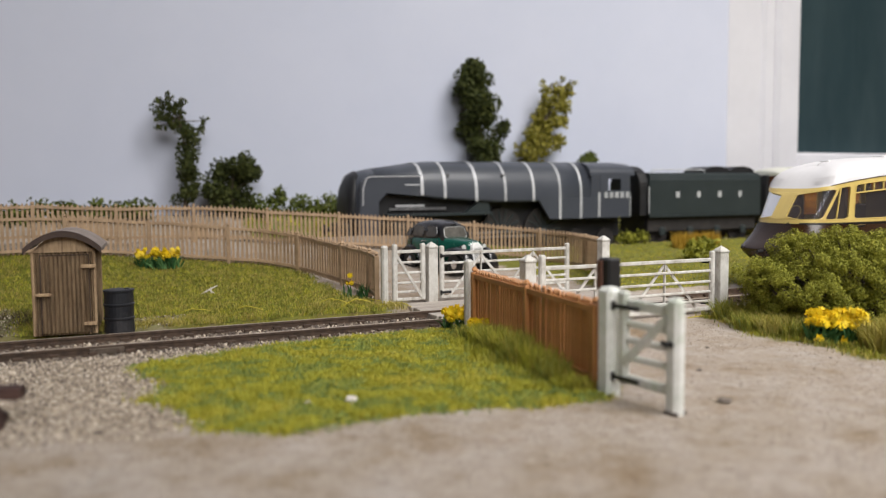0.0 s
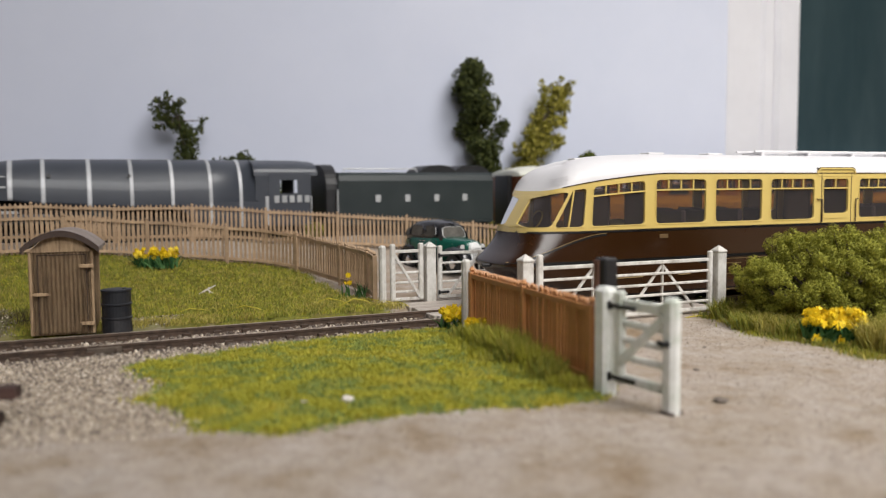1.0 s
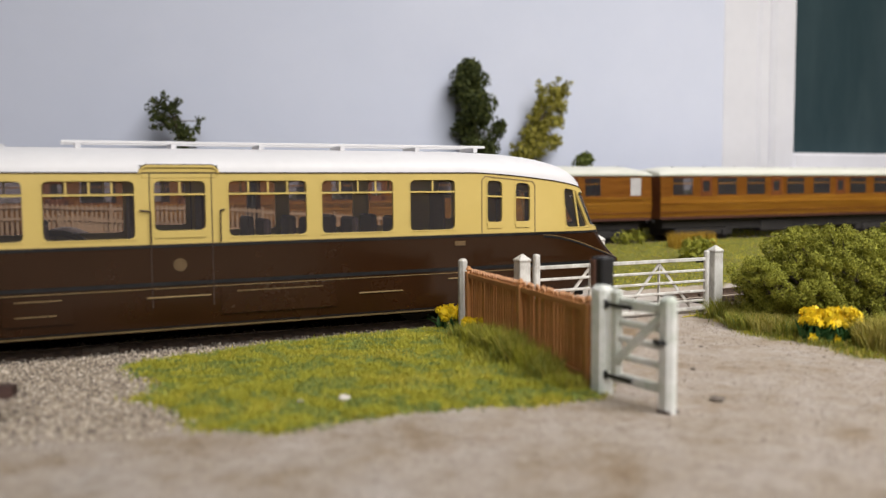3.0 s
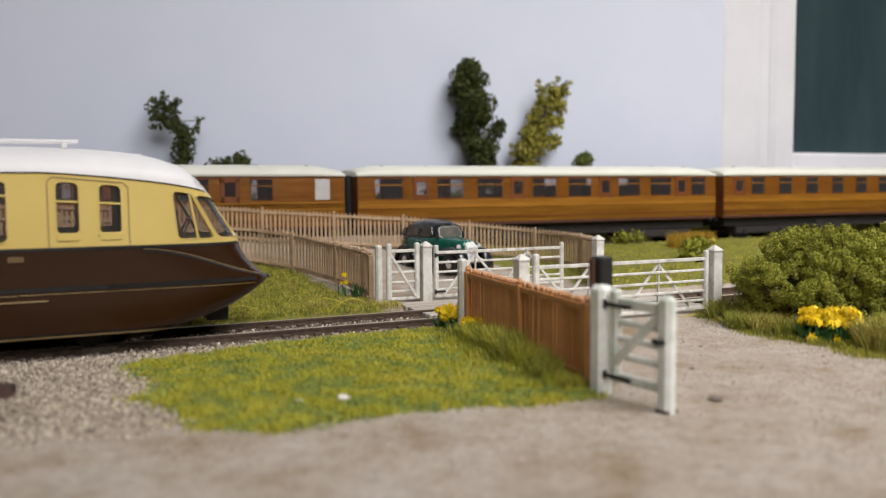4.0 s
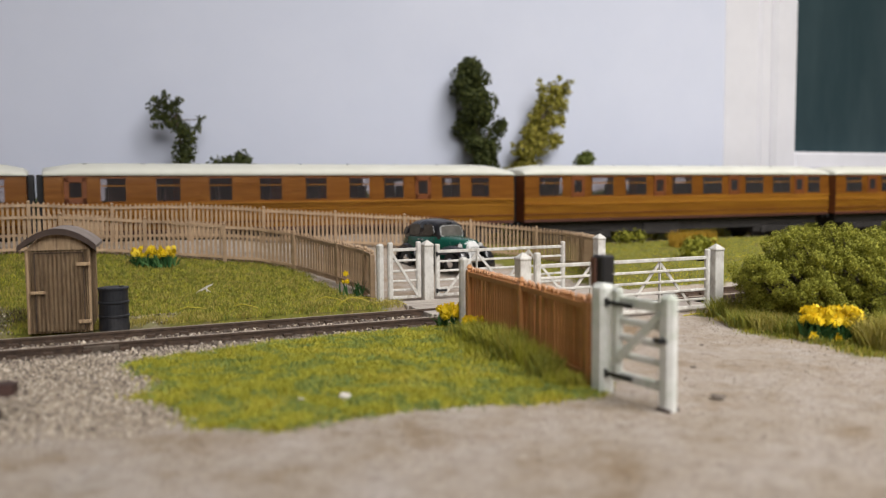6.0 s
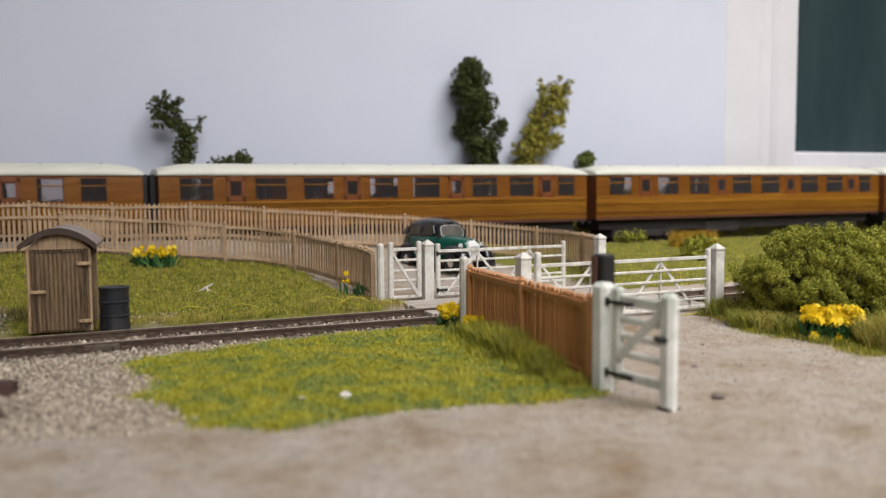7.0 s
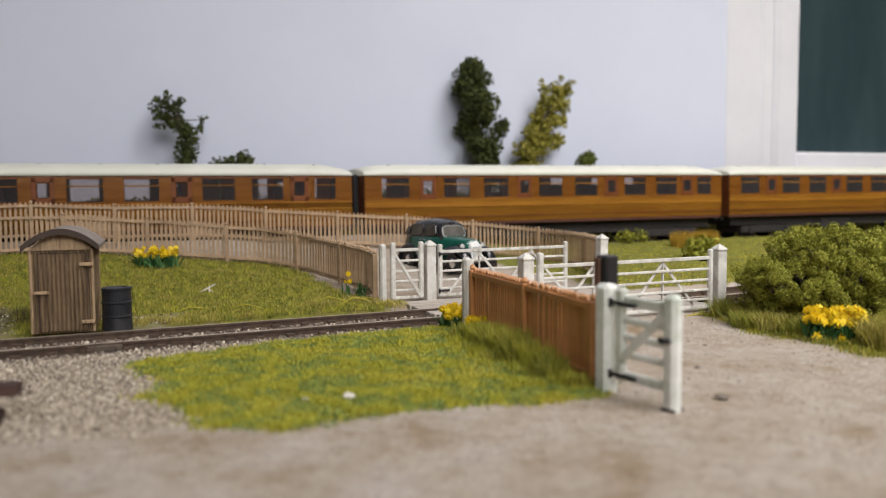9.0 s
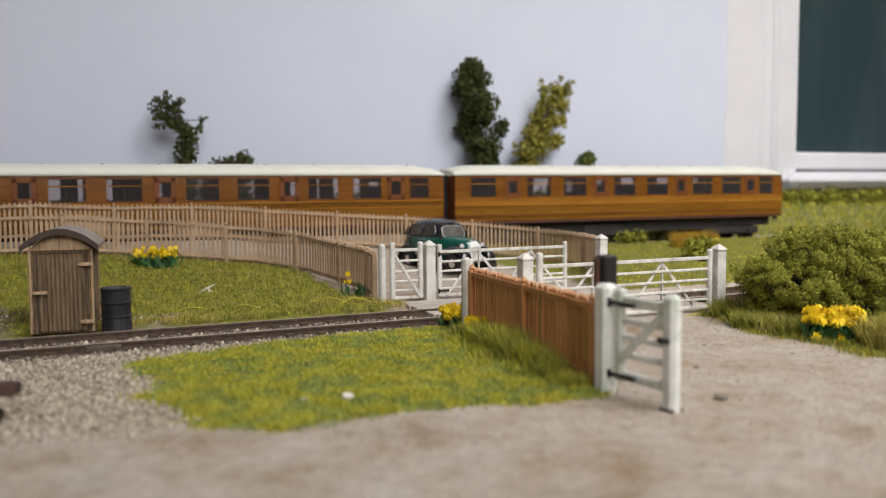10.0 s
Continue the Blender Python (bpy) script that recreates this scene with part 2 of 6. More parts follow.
def ground_z(x, y):
    s, q = sq(x, y)
    z = -0.06
    rise = 1.2 - 0.75 * smooth(s, 8, 16) + 0.15 * smooth(-s, 0, 5)
    if q > 5:
        z += rise * min(1.0, (q - 5) / 8.4) ** 2.5 * (1 - smooth(q, 13.5, 14.1))
    if q > 17:
        z += 1.9 * smooth(q, 17.0, 20.5)
    if 2.0 < q < 14 or q > 17.5:
        z += 0.035 * bumpy(x, y, 0.9) + 0.015 * bumpy(x, y, 3.1, 4.0)
    elif q < -2.2:
        z += 0.006 * bumpy(x, y, 0.5) + 0.007 * bumpy(x, y, 4.1, 4.0)
    if abs(q) < 1.7:
        z -= 0.12
    return z


# ---- ground ----
def in_poly(x, y, poly):
    c = False
    for (x0, y0), (x1, y1) in zip(poly, poly[1:] + poly[:1]):
        if (y0 > y) != (y1 > y) and x < (x1 - x0) * (y - y0) / (y1 - y0) + x0:
            c = not c
    return c


LAWN_FRONT = [(-5.5, 14.8), (-4.5, 13.6), (-4.3, 12.3), (-3.0, 10.8), (-2.0, 10.75), (-0.6, 11.55), (1.0, 11.9), (2.3, 12.35),
              (2.35, 13.0), (0.75, 17.7), (0.3, 18.6), (-0.9, 18.35), (-3.5, 16.6)]
VERGE_RIGHT = [(5.95, 20.1), (6.35, 18.6), (6.45, 17.3), (7.25, 16.4), (7.6, 15.3), (8.2, 14.4), (11, 14.0), (26, 22), (26, 28.5), (9.5, 20.6), (7.3, 20.6), (6.6, 20.3)]


def LANE_EDGE(x):
    """Where the lawn ends and the earth lane behind its fence begins."""
    return float(np.interp(x, (-14.2, -12.2, -10.0, -6.9, -5.5, -4.3, -3.2, -2.2), (27.6, 28.5, 29.1, 29.4, 29.1, 28.3, 26.8, 24.6)))


def zone(x, y):
    """Grass and ballast cover at a place, 0 to 1 each."""
    s, q = sq(x, y)
    wob = 0.42 * bumpy(x, y, 1.1, 2.0) + 0.22 * bumpy(x, y, 3.4, 7.0)
    px, py = x + wob * 0.9, y + wob * 0.7
    grass = 0.0
    if in_poly(px, py, LAWN_FRONT) or in_poly(px, py, VERGE_RIGHT):
        grass = 1.0
    elif q > 1.45 + 0.8 * wob and s < 4.3 + wob:
        grass = 1.0 if q < 14 else 0.0
        if s < -0.6 + 2 * wob and q < 3.2 and s > -2.4 or (s < -4.2 and q < 5.5 + 3 * wob):
            grass = 0.75
    elif s > 11.8 + wob and 1.9 < q < 13.6 + 0.5 * wob:
        grass = 1.0
    elif q > 17.6 or 13.6 < q < 14.1:
        grass = 0.9
    if -15 < x < -1.8 and y > 24 and y > LANE_EDGE(x) + 0.3 * wob and q < 14:
        grass = 0.0
    ballast = 0.0
    if -1.75 - wob * 0.6 < q < 1.15 + wob * 0.5 and not 5.4 < s < 11.9:
        ballast = 1.0
    if abs(q - BACK_Q) < 2.0 + wob * 0.4:
        ballast, grass = 1.0, 0.0
    if s < -0.1 + wob and -7.2 + 1.5 * wob < q <= -1.2 and not grass:
        ballast = 0.9 - 0.6 * smooth(-q, 4.0, 8.0)
    return grass, ballast


def build_ground():
    x0, x1, y0, y1, st = -32.0, 46.0, 5.0, 66.0, 0.26
    nx, ny = int((x1 - x0) / st) + 1, int((y1 - y0) / st) + 1
    verts, cols = [], []
    for j in range(ny):
        for i in range(nx):
            x, y = x0 + i * st, y0 + j * st
            g, b = zone(x, y)
            verts.append((x, y, ground_z(x, y)))
            cols.append((g, b, 0.0, 1.0))
    faces = [(j * nx + i, j * nx + i + 1, (j + 1) * nx + i + 1, (j + 1) * nx + i) for j in range(ny - 1) for i in range(nx - 1)
             if -36 < sq(x0 + (i + 0.5) * st, y0 + (j + 0.5) * st)[1] < WALL_Q + 0.3]
    m, nt, bs = material("layout_ground")
    L = nt.links.new
    at = nt.nodes.new("ShaderNodeVertexColor")
    at.layer_name = "cover"
    sep = nt.nodes.new("ShaderNodeSeparateColor")
    L(at.outputs[0], sep.inputs[0])
    tc = nt.nodes.new("ShaderNodeTexCoord")
    mp = N_(nt, "ShaderNodeMapping")
    mp.inputs["Scale"].default_value = (1 / K, 1 / K, 1 / K)
    L(tc.outputs["Object"], mp.inputs[0])

    def tone(scale, cols_, detail=6.0, rough=0.7):
        n = N_(nt, "ShaderNodeTexNoise", Scale=scale, Detail=detail, Roughness=rough)
        L(mp.outputs[0], n.inputs["Vector"])
        r = nt.nodes.new("ShaderNodeValToRGB")
        els = r.color_ramp.elements
        while len(els) < len(cols_):
            els.new(0.5)
        for i, c in enumerate(cols_):
            els[i].position, els[i].color = 0.3 + 0.4 * i / (len(cols_) - 1), c4(c)
        L(n.outputs["Fac"], r.inputs[0])
        return r.outputs[0], n.outputs["Fac"]

    earth, _ = tone(0.8, [(0.31, 0.235, 0.16), (0.41, 0.345, 0.28), (0.46, 0.40, 0.35), (0.49, 0.44, 0.40)])
    grain, gf = tone(14.0, [(0.45, 0.42, 0.38), (0.92, 0.92, 0.92), (1.0, 1.0, 1.0), (1.3, 1.3, 1.3)], 6.0, 0.75)
    mul = nt.nodes.new("ShaderNodeMix")
    mul.data_type, mul.blend_type = "RGBA", "MULTIPLY"
    mul.inputs["Factor"].default_value = 0.85
    L(earth, mul.inputs["A"]), L(grain, mul.inputs["B"])
    mottle, _ = tone(4.5, [(0.80, 0.77, 0.72), (0.98, 0.97, 0.96), (1.06, 1.06, 1.07)], 5.0, 0.7)
    stain, _ = tone(0.42, [(0.74, 0.64, 0.50), (0.97, 0.96, 0.95), (1.0, 1.0, 1.0), (0.97, 1.0, 1.04)], 5.0, 0.6)
    road = mul.outputs["Result"]
    for layer in (mottle, stain):
        m2 = nt.nodes.new("ShaderNodeMix")
        m2.data_type, m2.blend_type = "RGBA", "MULTIPLY"
        m2.inputs["Factor"].default_value = 1.0
        L(road, m2.inputs["A"]), L(layer, m2.inputs["B"])
        road = m2.outputs["Result"]
    turf, _ = tone(1.2, [(0.17, 0.125, 0.05), (0.165, 0.17, 0.03), (0.22, 0.21, 0.05)])
    # ballast: the lowest tone paints the shaded voids between stones
    bal, bf = tone(11.0, [(0.08, 0.06, 0.042), (0.31, 0.25, 0.19), (0.56, 0.48, 0.39)], 4.0, 0.8)

    def mixed(fac, a, b):
        n = nt.nodes.new("ShaderNodeMix")
        n.data_type = "RGBA"
        L(fac, n.inputs["Factor"]), L(a, n.inputs["A"]), L(b, n.inputs["B"])
        return n.outputs["Result"]

    c = mixed(sep.outputs[1], road, bal)
    c = mixed(sep.outputs[0], c, turf)
    L(c, bs.inputs["Base Color"])
    bs.inputs["Roughness"].default_value = 0.92
    bs.inputs["Specular IOR Level"].default_value = 0.2
    bp = N_(nt, "ShaderNodeBump", Strength=0.8, Distance=0.04 * K)
    L(gf, bp.inputs["Height"]), L(bp.outputs[0], bs.inputs["Normal"])
    ob = raw("ground", verts, faces, m, smooth=True)
    ca = ob.data.color_attributes.new("cover", "FLOAT_COLOR", "POINT")
    ca.data.foreach_set("color", np.array(cols, dtype=np.float32).ravel())
    tagged(ob, "scenic layout ground of dusty earth road, turf and ballast", "ground", kind="structure")
    # plain baseboard underneath, reaching past the scene
    bm = B()
    box(bm, -225, 236, -40, WALL_Q, -1.6, -0.5)
    deck = part("baseboard_deck", bm, "board")
    deck.matrix_basis = TP(0, 0)
    tagged(deck, "plain plywood baseboard deck under the layout", "baseboard", kind="structure")


build_ground()


# ---- room ----
def wall_box(name, s0, s1, q0, q1, z0, z1, mat, label, category="wall"):
    bm = B()
    box(bm, s0, s1, q0, q1, z0, z1)
    ob = part(name, bm, mat)
    ob.matrix_basis = TP(0, 0)
    return tagged(ob, label, category, kind="structure")


ROOM_H = 108.0
WIN_S0, WIN_S1, WIN_Z0, WIN_Z1 = 33.9, 75.0, 2.9, 70.0
wall_box("wall_back_west", -230, WIN_S0, WALL_Q, WALL_Q + 8, -70, ROOM_H, "wall", "smooth pale blue-grey painted room wall")
wall_box("wall_back_east", WIN_S1, 240, WALL_Q, WALL_Q + 8, -70, ROOM_H, "wall", "smooth pale blue-grey painted room wall")
wall_box("wall_back_below", WIN_S0, WIN_S1, WALL_Q, WALL_Q + 8, -70, WIN_Z0, "wall", "painted wall under the window")
wall_box("wall_back_above", WIN_S0, WIN_S1, WALL_Q, WALL_Q + 8, WIN_Z1, ROOM_H, "wall", "painted wall above the window")
wall_box("wall_front", -230, 240, -168, -160, -70, ROOM_H, "room", "plain off-white wall behind the camera")
wall_box("wall_side_west", -238, -230, -168, WALL_Q + 8, -70, ROOM_H, "room", "plain off-white side wall")
wall_box("wall_side_east", 240, 248, -168, WALL_Q + 8, -70, ROOM_H, "room", "plain off-white side wall")
wall_box("ceiling", -238, 248, -168, WALL_Q + 8, ROOM_H, ROOM_H + 5, "room", "plain white ceiling", "ceiling")
wall_box("floor", -238, 248, -168, WALL_Q + 8, -75, -70, "board", "plain wooden room floor", "floor")


def build_window():
    w = thing("window_1", TP(0, WALL_Q), "white painted window with dark glass above the layout", "window", kind="structure")
    bm = B()
    box(bm, WIN_S0 - 0.1, 36.6, -0.05, 3.0, WIN_Z0, WIN_Z1, bevel=0.12)
    part("architrave", bm, "white_gloss", w)
    bm = B()
    box(bm, 36.62, 37.7, -0.12, 3.0, WIN_Z0, WIN_Z1, bevel=0.2)
    part("jamb_bead", bm, "white_gloss", w)
    bm = B()
    box(bm, 37.72, 39.75, -0.22, 3.0, WIN_Z0, WIN_Z1, bevel=0.25)
    part("window_frame", bm, "white_gloss", w)
    bm = B()
    box(bm, 39.6, WIN_S1, -0.2, 3.0, 3.9, 5.02, bevel=0.15)
    part("bottom_rail", bm, "white_gloss", w)
    bm = B()
    box(bm, 38.4, WIN_S1, -1.2, 3.0, 2.7, 3.75, bevel=0.45)
    part("window_sill", bm, "white_gloss", w)
    bm = B()
    box(bm, WIN_S1 - 2, WIN_S1, -0.2, 3.0, 5.02, WIN_Z1, bevel=0.15)
    part("window_frame", bm, "white_gloss", w)
    bm = B()
    box(bm, 39.75, WIN_S1 - 2, -0.2, 3.0, WIN_Z1 - 3, WIN_Z1, bevel=0.15)
    part("top_rail", bm, "white_gloss", w)
    # opaque; the upright two-tone streaks paint in reflections and the dim outside
    gm = surface("painted_reflection_pane", (0.029, 0.050, 0.058), (0.051, 0.077, 0.085), 0.16, 0.16, 0.0, vary=0.05, stretch=(1, 1, 0.25))
    bm = B()
    box(bm, 39.7, WIN_S1 - 1.9, 1.0, 1.3, 5.0, WIN_Z1 - 2.9)
    part("pane", bm, gm, w, "opaque dark teal pane with reflections and dim view painted in")


build_window()


# ---- tracks ----
def rail_profile():
    return [(-0.095, -0.19), (0.095, -0.19), (0.095, -0.165), (0.025, -0.14), (0.025, -0.06), (0.04, -0.045), (0.04, 0.0), (-0.04, 0.0),
            (-0.04, -0.045), (-0.025, -0.06), (-0.025, -0.14), (-0.095, -0.165)]


def build_track(name, q, s0, s1, label, piece_range, drop=0.0):
    t = thing(name, TP(0, q, drop), label, "railway track", kind="structure")
    for side in (-1, 1):
        bm = B()
        pr = rail_profile()
        loft(bm, [[(s0, side * 0.667 + y, z) for y, z in pr], [(s1, side * 0.667 + y, z) for y, z in pr]])
        r = part("rail", bm, "rail_side", t)
        bm = B()
        box(bm, s0, s1, side * 0.667 - 0.034, side * 0.667 + 0.034, 0.0, 0.006)
        part("rail_head", bm, "rail_top", r, "worn dull metal running surface")
    bm = B()
    box(bm, -0.11, 0.11, -1.2, 1.2, -0.30, -0.195, bevel=0.012)
    first = None
    bmc = B()
    for y in (-0.667, 0.667):
        box(bmc, -0.09, 0.09, y - 0.17, y - 0.06, -0.195, -0.09, bevel=0.01)
        box(bmc, -0.09, 0.09, y + 0.06, y + 0.17, -0.195, -0.09, bevel=0.01)
    rng = random.Random(5)
    n = 0
    chair = None
    s = piece_range[0]
    while s < piece_range[1]:
        m = P(s + rng.uniform(-0.02, 0.02), rng.uniform(-0.03, 0.03), 0, rng.uniform(-0.8, 0.8))
        if first is None:
            first = part("sleeper", bm, "sleeper", t)
            first.matrix_basis = m
            chair = part("rail_chair", bmc, "rail_side", first)
        else:
            sl = share("sleeper", first, t, m)
            share("rail_chair", chair, sl, Matrix())
        s += 0.66
        n += 1
    return t


build_track("railway_track", 0.0, -95, 70, "single line of rusty-sided rail on dark sleepers", (-16, 14))
build_track("railway_track", BACK_Q, -165, 215, "rear running line of dark rail on ballast", (14, 52), 0.10)


# level crossing deck between the rails and beside them
def build_crossing():
    c = thing("crossing_deck", TP(0, 0), "grey weathered timber crossing boards between the rails", "crossing", kind="structure")
    rng = random.Random(3)
    for y0, y1 in ((-2.3, -0.78), (-0.52, 0.52), (0.78, 2.4)):
        n = max(1, round((y1 - y0) / 0.26))
        for i in range(n):
            a = y0 + (y1 - y0) * i / n
            bm = B()
            box(bm, 4.9 + rng.uniform(-.05, .05), 11.9, a + 0.012, a + (y1 - y0) / n - 0.012, -0.22, -0.03, bevel=0.015)
            part("plank", bm, "deck_board", c)


M["deck_board"] = surface("bleached_deck_board", (0.36, 0.31, 0.27), (0.50, 0.45, 0.40), 2.5, 0.8, 0.4, stretch=(0.3, 3, 3))
build_crossing()


# ---- fences and gates ----
def path_points(pts, step):
    """Evenly spaced places and headings along a smooth line through pts."""
    P_ = [Vector((p[0], p[1])) for p in pts]
    P_ = [P_[0] * 2 - P_[1]] + P_ + [P_[-1] * 2 - P_[-2]]
    dense = []
    for i in range(1, len(P_) - 2):
        p0, p1, p2, p3 = P_[i - 1:i + 3]
        for k in range(40):
            t = k / 40
            dense.append(0.5 * ((2 * p1) + (p2 - p0) * t + (2 * p0 - 5 * p1 + 4 * p2 - p3) * t * t + (3 * p1 - p0 - 3 * p2 + p3) * t ** 3))
    dense.append(P_[-2])
    out, acc = [], 0.0
    nxt = 0.0
    for a, b in zip(dense, dense[1:]):
        l = (b - a).length
        while l > 1e-9 and nxt <= acc + l:
            f = (nxt - acc) / l
            p = a.lerp(b, f)
            out.append((p.x, p.y, math.atan2(b.y - a.y, b.x - a.x)))
            nxt += step
        acc += l
    return out


def build_fence(pts, mat, label, height=1.32, pitch=0.155, bay=2.6, face=-1, picket_w=0.078, sink=0.0, pointed=True):
    st = path_points(pts, pitch)
    f = thing("picket_fence", P(*pts[0][:2], 0), label, "fence")
    ox, oy = pts[0][:2]
    gz = lambda x, y: ground_z(x, y) - sink
    bm = B()
    w, h = picket_w / 2, height
    prof = [(-w, 0.06), (w, 0.06), (w, h - 0.07), (0.0, h), (-w, h - 0.07)] if pointed else [(-w, 0.06), (w, 0.06), (w, h - 0.03), (w * .5, h), (-w * .5, h), (-w, h - 0.03)]
    loft(bm, [[(x, -0.02, z) for x, z in prof], [(x, 0.02, z) for x, z in prof]])
    first = None
    rng = random.Random(11)
    for x, y, a in st:
        m = pose((x - ox) * K, (y - oy) * K, gz(x, y) * K, rng.uniform(-0.6, 0.6), rng.uniform(-0.6, 0.6), math.degrees(a))
        if first is None:
            first = part("picket", bm, mat, f)
            first.matrix_basis = m
        else:
            share("picket", first, f, m)
    per = round(bay / pitch)
    nodes = st[::per]
    if st[-1] != nodes[-1]:
        nodes.append(st[-1])
    bmp = B()
    box(bmp, -0.065, 0.065, -0.065, 0.065, -0.1, height * 0.95, bevel=0.015)
    tube(bmp, (0, 0, height * 0.95), (0, 0, height * 0.98), 0.035, 0.05, seg=8)
    tube(bmp, (0, 0, height * 0.98), (0, 0, height * 1.03), 0.07, 0.03, seg=8)
    fp = None
    off = 0.04 * -face
    for x, y, a in nodes:
        nx, ny = -math.sin(a) * off, math.cos(a) * off
        m = P(x + nx - ox, y + ny - oy, gz(x, y), math.degrees(a))
        if fp is None:
            fp = part("post", bmp, mat, f)
            fp.matrix_basis = m
        else:
            share("post", fp, f, m)
    for hz in (0.10, 0.86):
        for k in range(0, len(st) - 1, per):
            seg = st[k:k + per + 1]
            bm = B()
            rings = []
            for x, y, a in seg:
                nx, ny = -math.sin(a), math.cos(a)
                z = gz(x, y) + height * hz
                o = 0.055 * -face
                rings.append([(x + nx * (o - 0.028) - ox, y + ny * (o - 0.028) - oy, z), (x + nx * (o + 0.028) - ox, y + ny * (o + 0.028) - oy, z),
                              (x + nx * (o + 0.028) - ox, y + ny * (o + 0.028) - oy, z + 0.09), (x + nx * (o - 0.028) - ox, y + ny * (o - 0.028) - oy, z + 0.09)])
            if len(rings) > 1:
                loft(bm, rings)
                part("rail", bm, mat, f)
            else:
                bm.free()
    return f


FENCE_A = [(-19.5, 24.3), (-14.22, 27.35), (-12.25, 28.25), (-10.05, 28.9), (-6.88, 29.2), (-5.5, 28.9), (-4.3, 28.1), (-3.2, 26.6), (-2.2, 24.4), (-1.8, 22.6)]
FENCE_B = [(-21.0, 25.2), (-14.8, 28.4), (-11.5, 29.9), (-8.4, 31.2), (-4.93, 31.9), (-1.38, 32.65), (1.48, 33.3), (3.5, 33.1), (4.9, 31.6), (5.3, 29.0), (4.75, 25.7)]
build_fence(FENCE_A, "fence", "weathered brown picket fence curving round the lawn to the white gates", height=1.36, face=1)
build_fence(FENCE_B, "fence", "weathered brown picket fence along the far side of the lane", face=1)
build_fence([(0.62, 17.85), (1.50, 15.3), (2.33, 12.85)], "fence_near", "chestnut brown picket fence standing in long grass", height=1.4, face=1, pitch=0.115, picket_w=0.078)


def peaked_post(parent, x, y, h, w, name="gate_post"):
    bm = B()
    r = w / 2
    rings = [[(sx * r * k, sy * r * k, z) for sx, sy in ((-1, -1), (1, -1), (1, 1), (-1, 1))] for k, z in ((1, -0.15), (1.0, h - 0.17), (1.12, h - 0.16), (1.12, h - 0.12), (0.12, h))]
    loft(bm, rings)
    bmesh.ops.bevel(bm, geom=[e for e in bm.edges], offset=0.012, segments=1, affect="EDGES")
    o = part(name, bm, "gate_worn", parent)
    o.matrix_basis = P(x, y, 0)
    return o


def gate_leaf(parent, length, height, bars, stile=0.13, brace="v", z0=0.12):
    """A field gate along +x from its heel."""
    for x in (stile / 2, length - stile / 2):
        bm = B()
        tall = height + (0.16 if x < 1 else 0.10)
        box(bm, x - stile / 2, x + stile / 2, -0.06, 0.06, z0 - 0.04, tall, bevel=0.03)
        part("stile", bm, "gate_worn", parent)
    for i in range(bars):
        t = i / (bars - 1)
        z = z0 + (height - z0 - 0.05) * (t ** 1.15)
        bm = B()
        hh = 0.085 if i in (0, bars - 1) else 0.06
        box(bm, stile * 0.5, length - stile * 0.5, -0.03, 0.03, z - hh / 2, z + hh / 2, bevel=0.012)
        part("bar", bm, "gate_worn", parent)
    def strut(a, b):
        bm = B()
        bar(bm, a, b, 0.03, 0.065)
        o = part("brace", bm, "gate_worn", parent)
    if brace == "v":
        for c in ((0.3, 0.7) if length > 4 else (0.5,)):
            xc = length * c
            strut((xc, -0.04, z0), (xc, -0.04, height - 0.05))
            strut((xc - 1.0, -0.045, z0), (xc, -0.045, height - 0.12))
            strut((xc + 1.0, -0.045, z0), (xc, -0.045, height - 0.12))
    else:
        strut((0.1, -0.045, height - 0.12), (length - 0.12, -0.045, z0 + 0.05))


def hinge(parent, x, z, length=0.4):
    bm = B()
    box(bm, x, x + length, -0.085, -0.062, z - 0.03, z + 0.03, bevel=0.006)
    tube(bm, (x, -0.075, z - 0.06), (x, -0.075, z + 0.06), 0.03, seg=8)
    part("hinge", bm, "black", parent, "black iron strap hinge")


def build_crossing_gates():
    g = thing("crossing_gate_post", TP(5.96, -2.47, -0.06), "square white gate post with a pyramid cap", "gate post", "crossing gate posts")
    peaked_post(g, 0, 0, 1.64, 0.27)
    for s, q in ((11.41, -2.47), (5.86, 2.5), (11.47, 2.5)):
        copy_thing(g, TP(s, q, -0.06))
    for q, s0, ln, turn in ((-2.47, 11.2, 4.93, 180), (2.5, 6.1, 4.15, 0)):
        f = thing("crossing_gate", TP(s0, q, -0.06, turn), "white timber level crossing gate with braced bars, closed", "gate", "crossing gates")
        gate_leaf(f, ln, 1.36, 6)
        hinge(f, 0.02, 1.25, 0.3), hinge(f, 0.02, 0.25, 0.3)
    # wicket beside the far post
    w = thing("wicket_gate", TP(4.72, 2.5, -0.06), "white wicket gate with one diagonal brace", "gate")
    gate_leaf(w, 0.95, 1.45, 6, stile=0.14, brace="d")
    for s, q in ((4.5, 2.5), (4.6, -2.3)):
        p = thing("wicket_post", TP(s, q, -0.06), "rounded white wooden wicket post beside the crossing", "gate post", "wicket posts")
        bm = B()
        box(bm, -0.09, 0.09, -0.09, 0.09, -0.1, 1.58, bevel=0.05)
        part("post", bm, "gate_worn", p)
    s2 = thing("wicket_post", TP(6.32, -2.47, -0.06), "short white post at the crossing gate", "gate post", "wicket posts")
    bm = B()
    box(bm, -0.07, 0.07, -0.07, 0.07, -0.1, 1.62, bevel=0.03)
    part("post", bm, "gate_worn", s2)


build_crossing_gates()


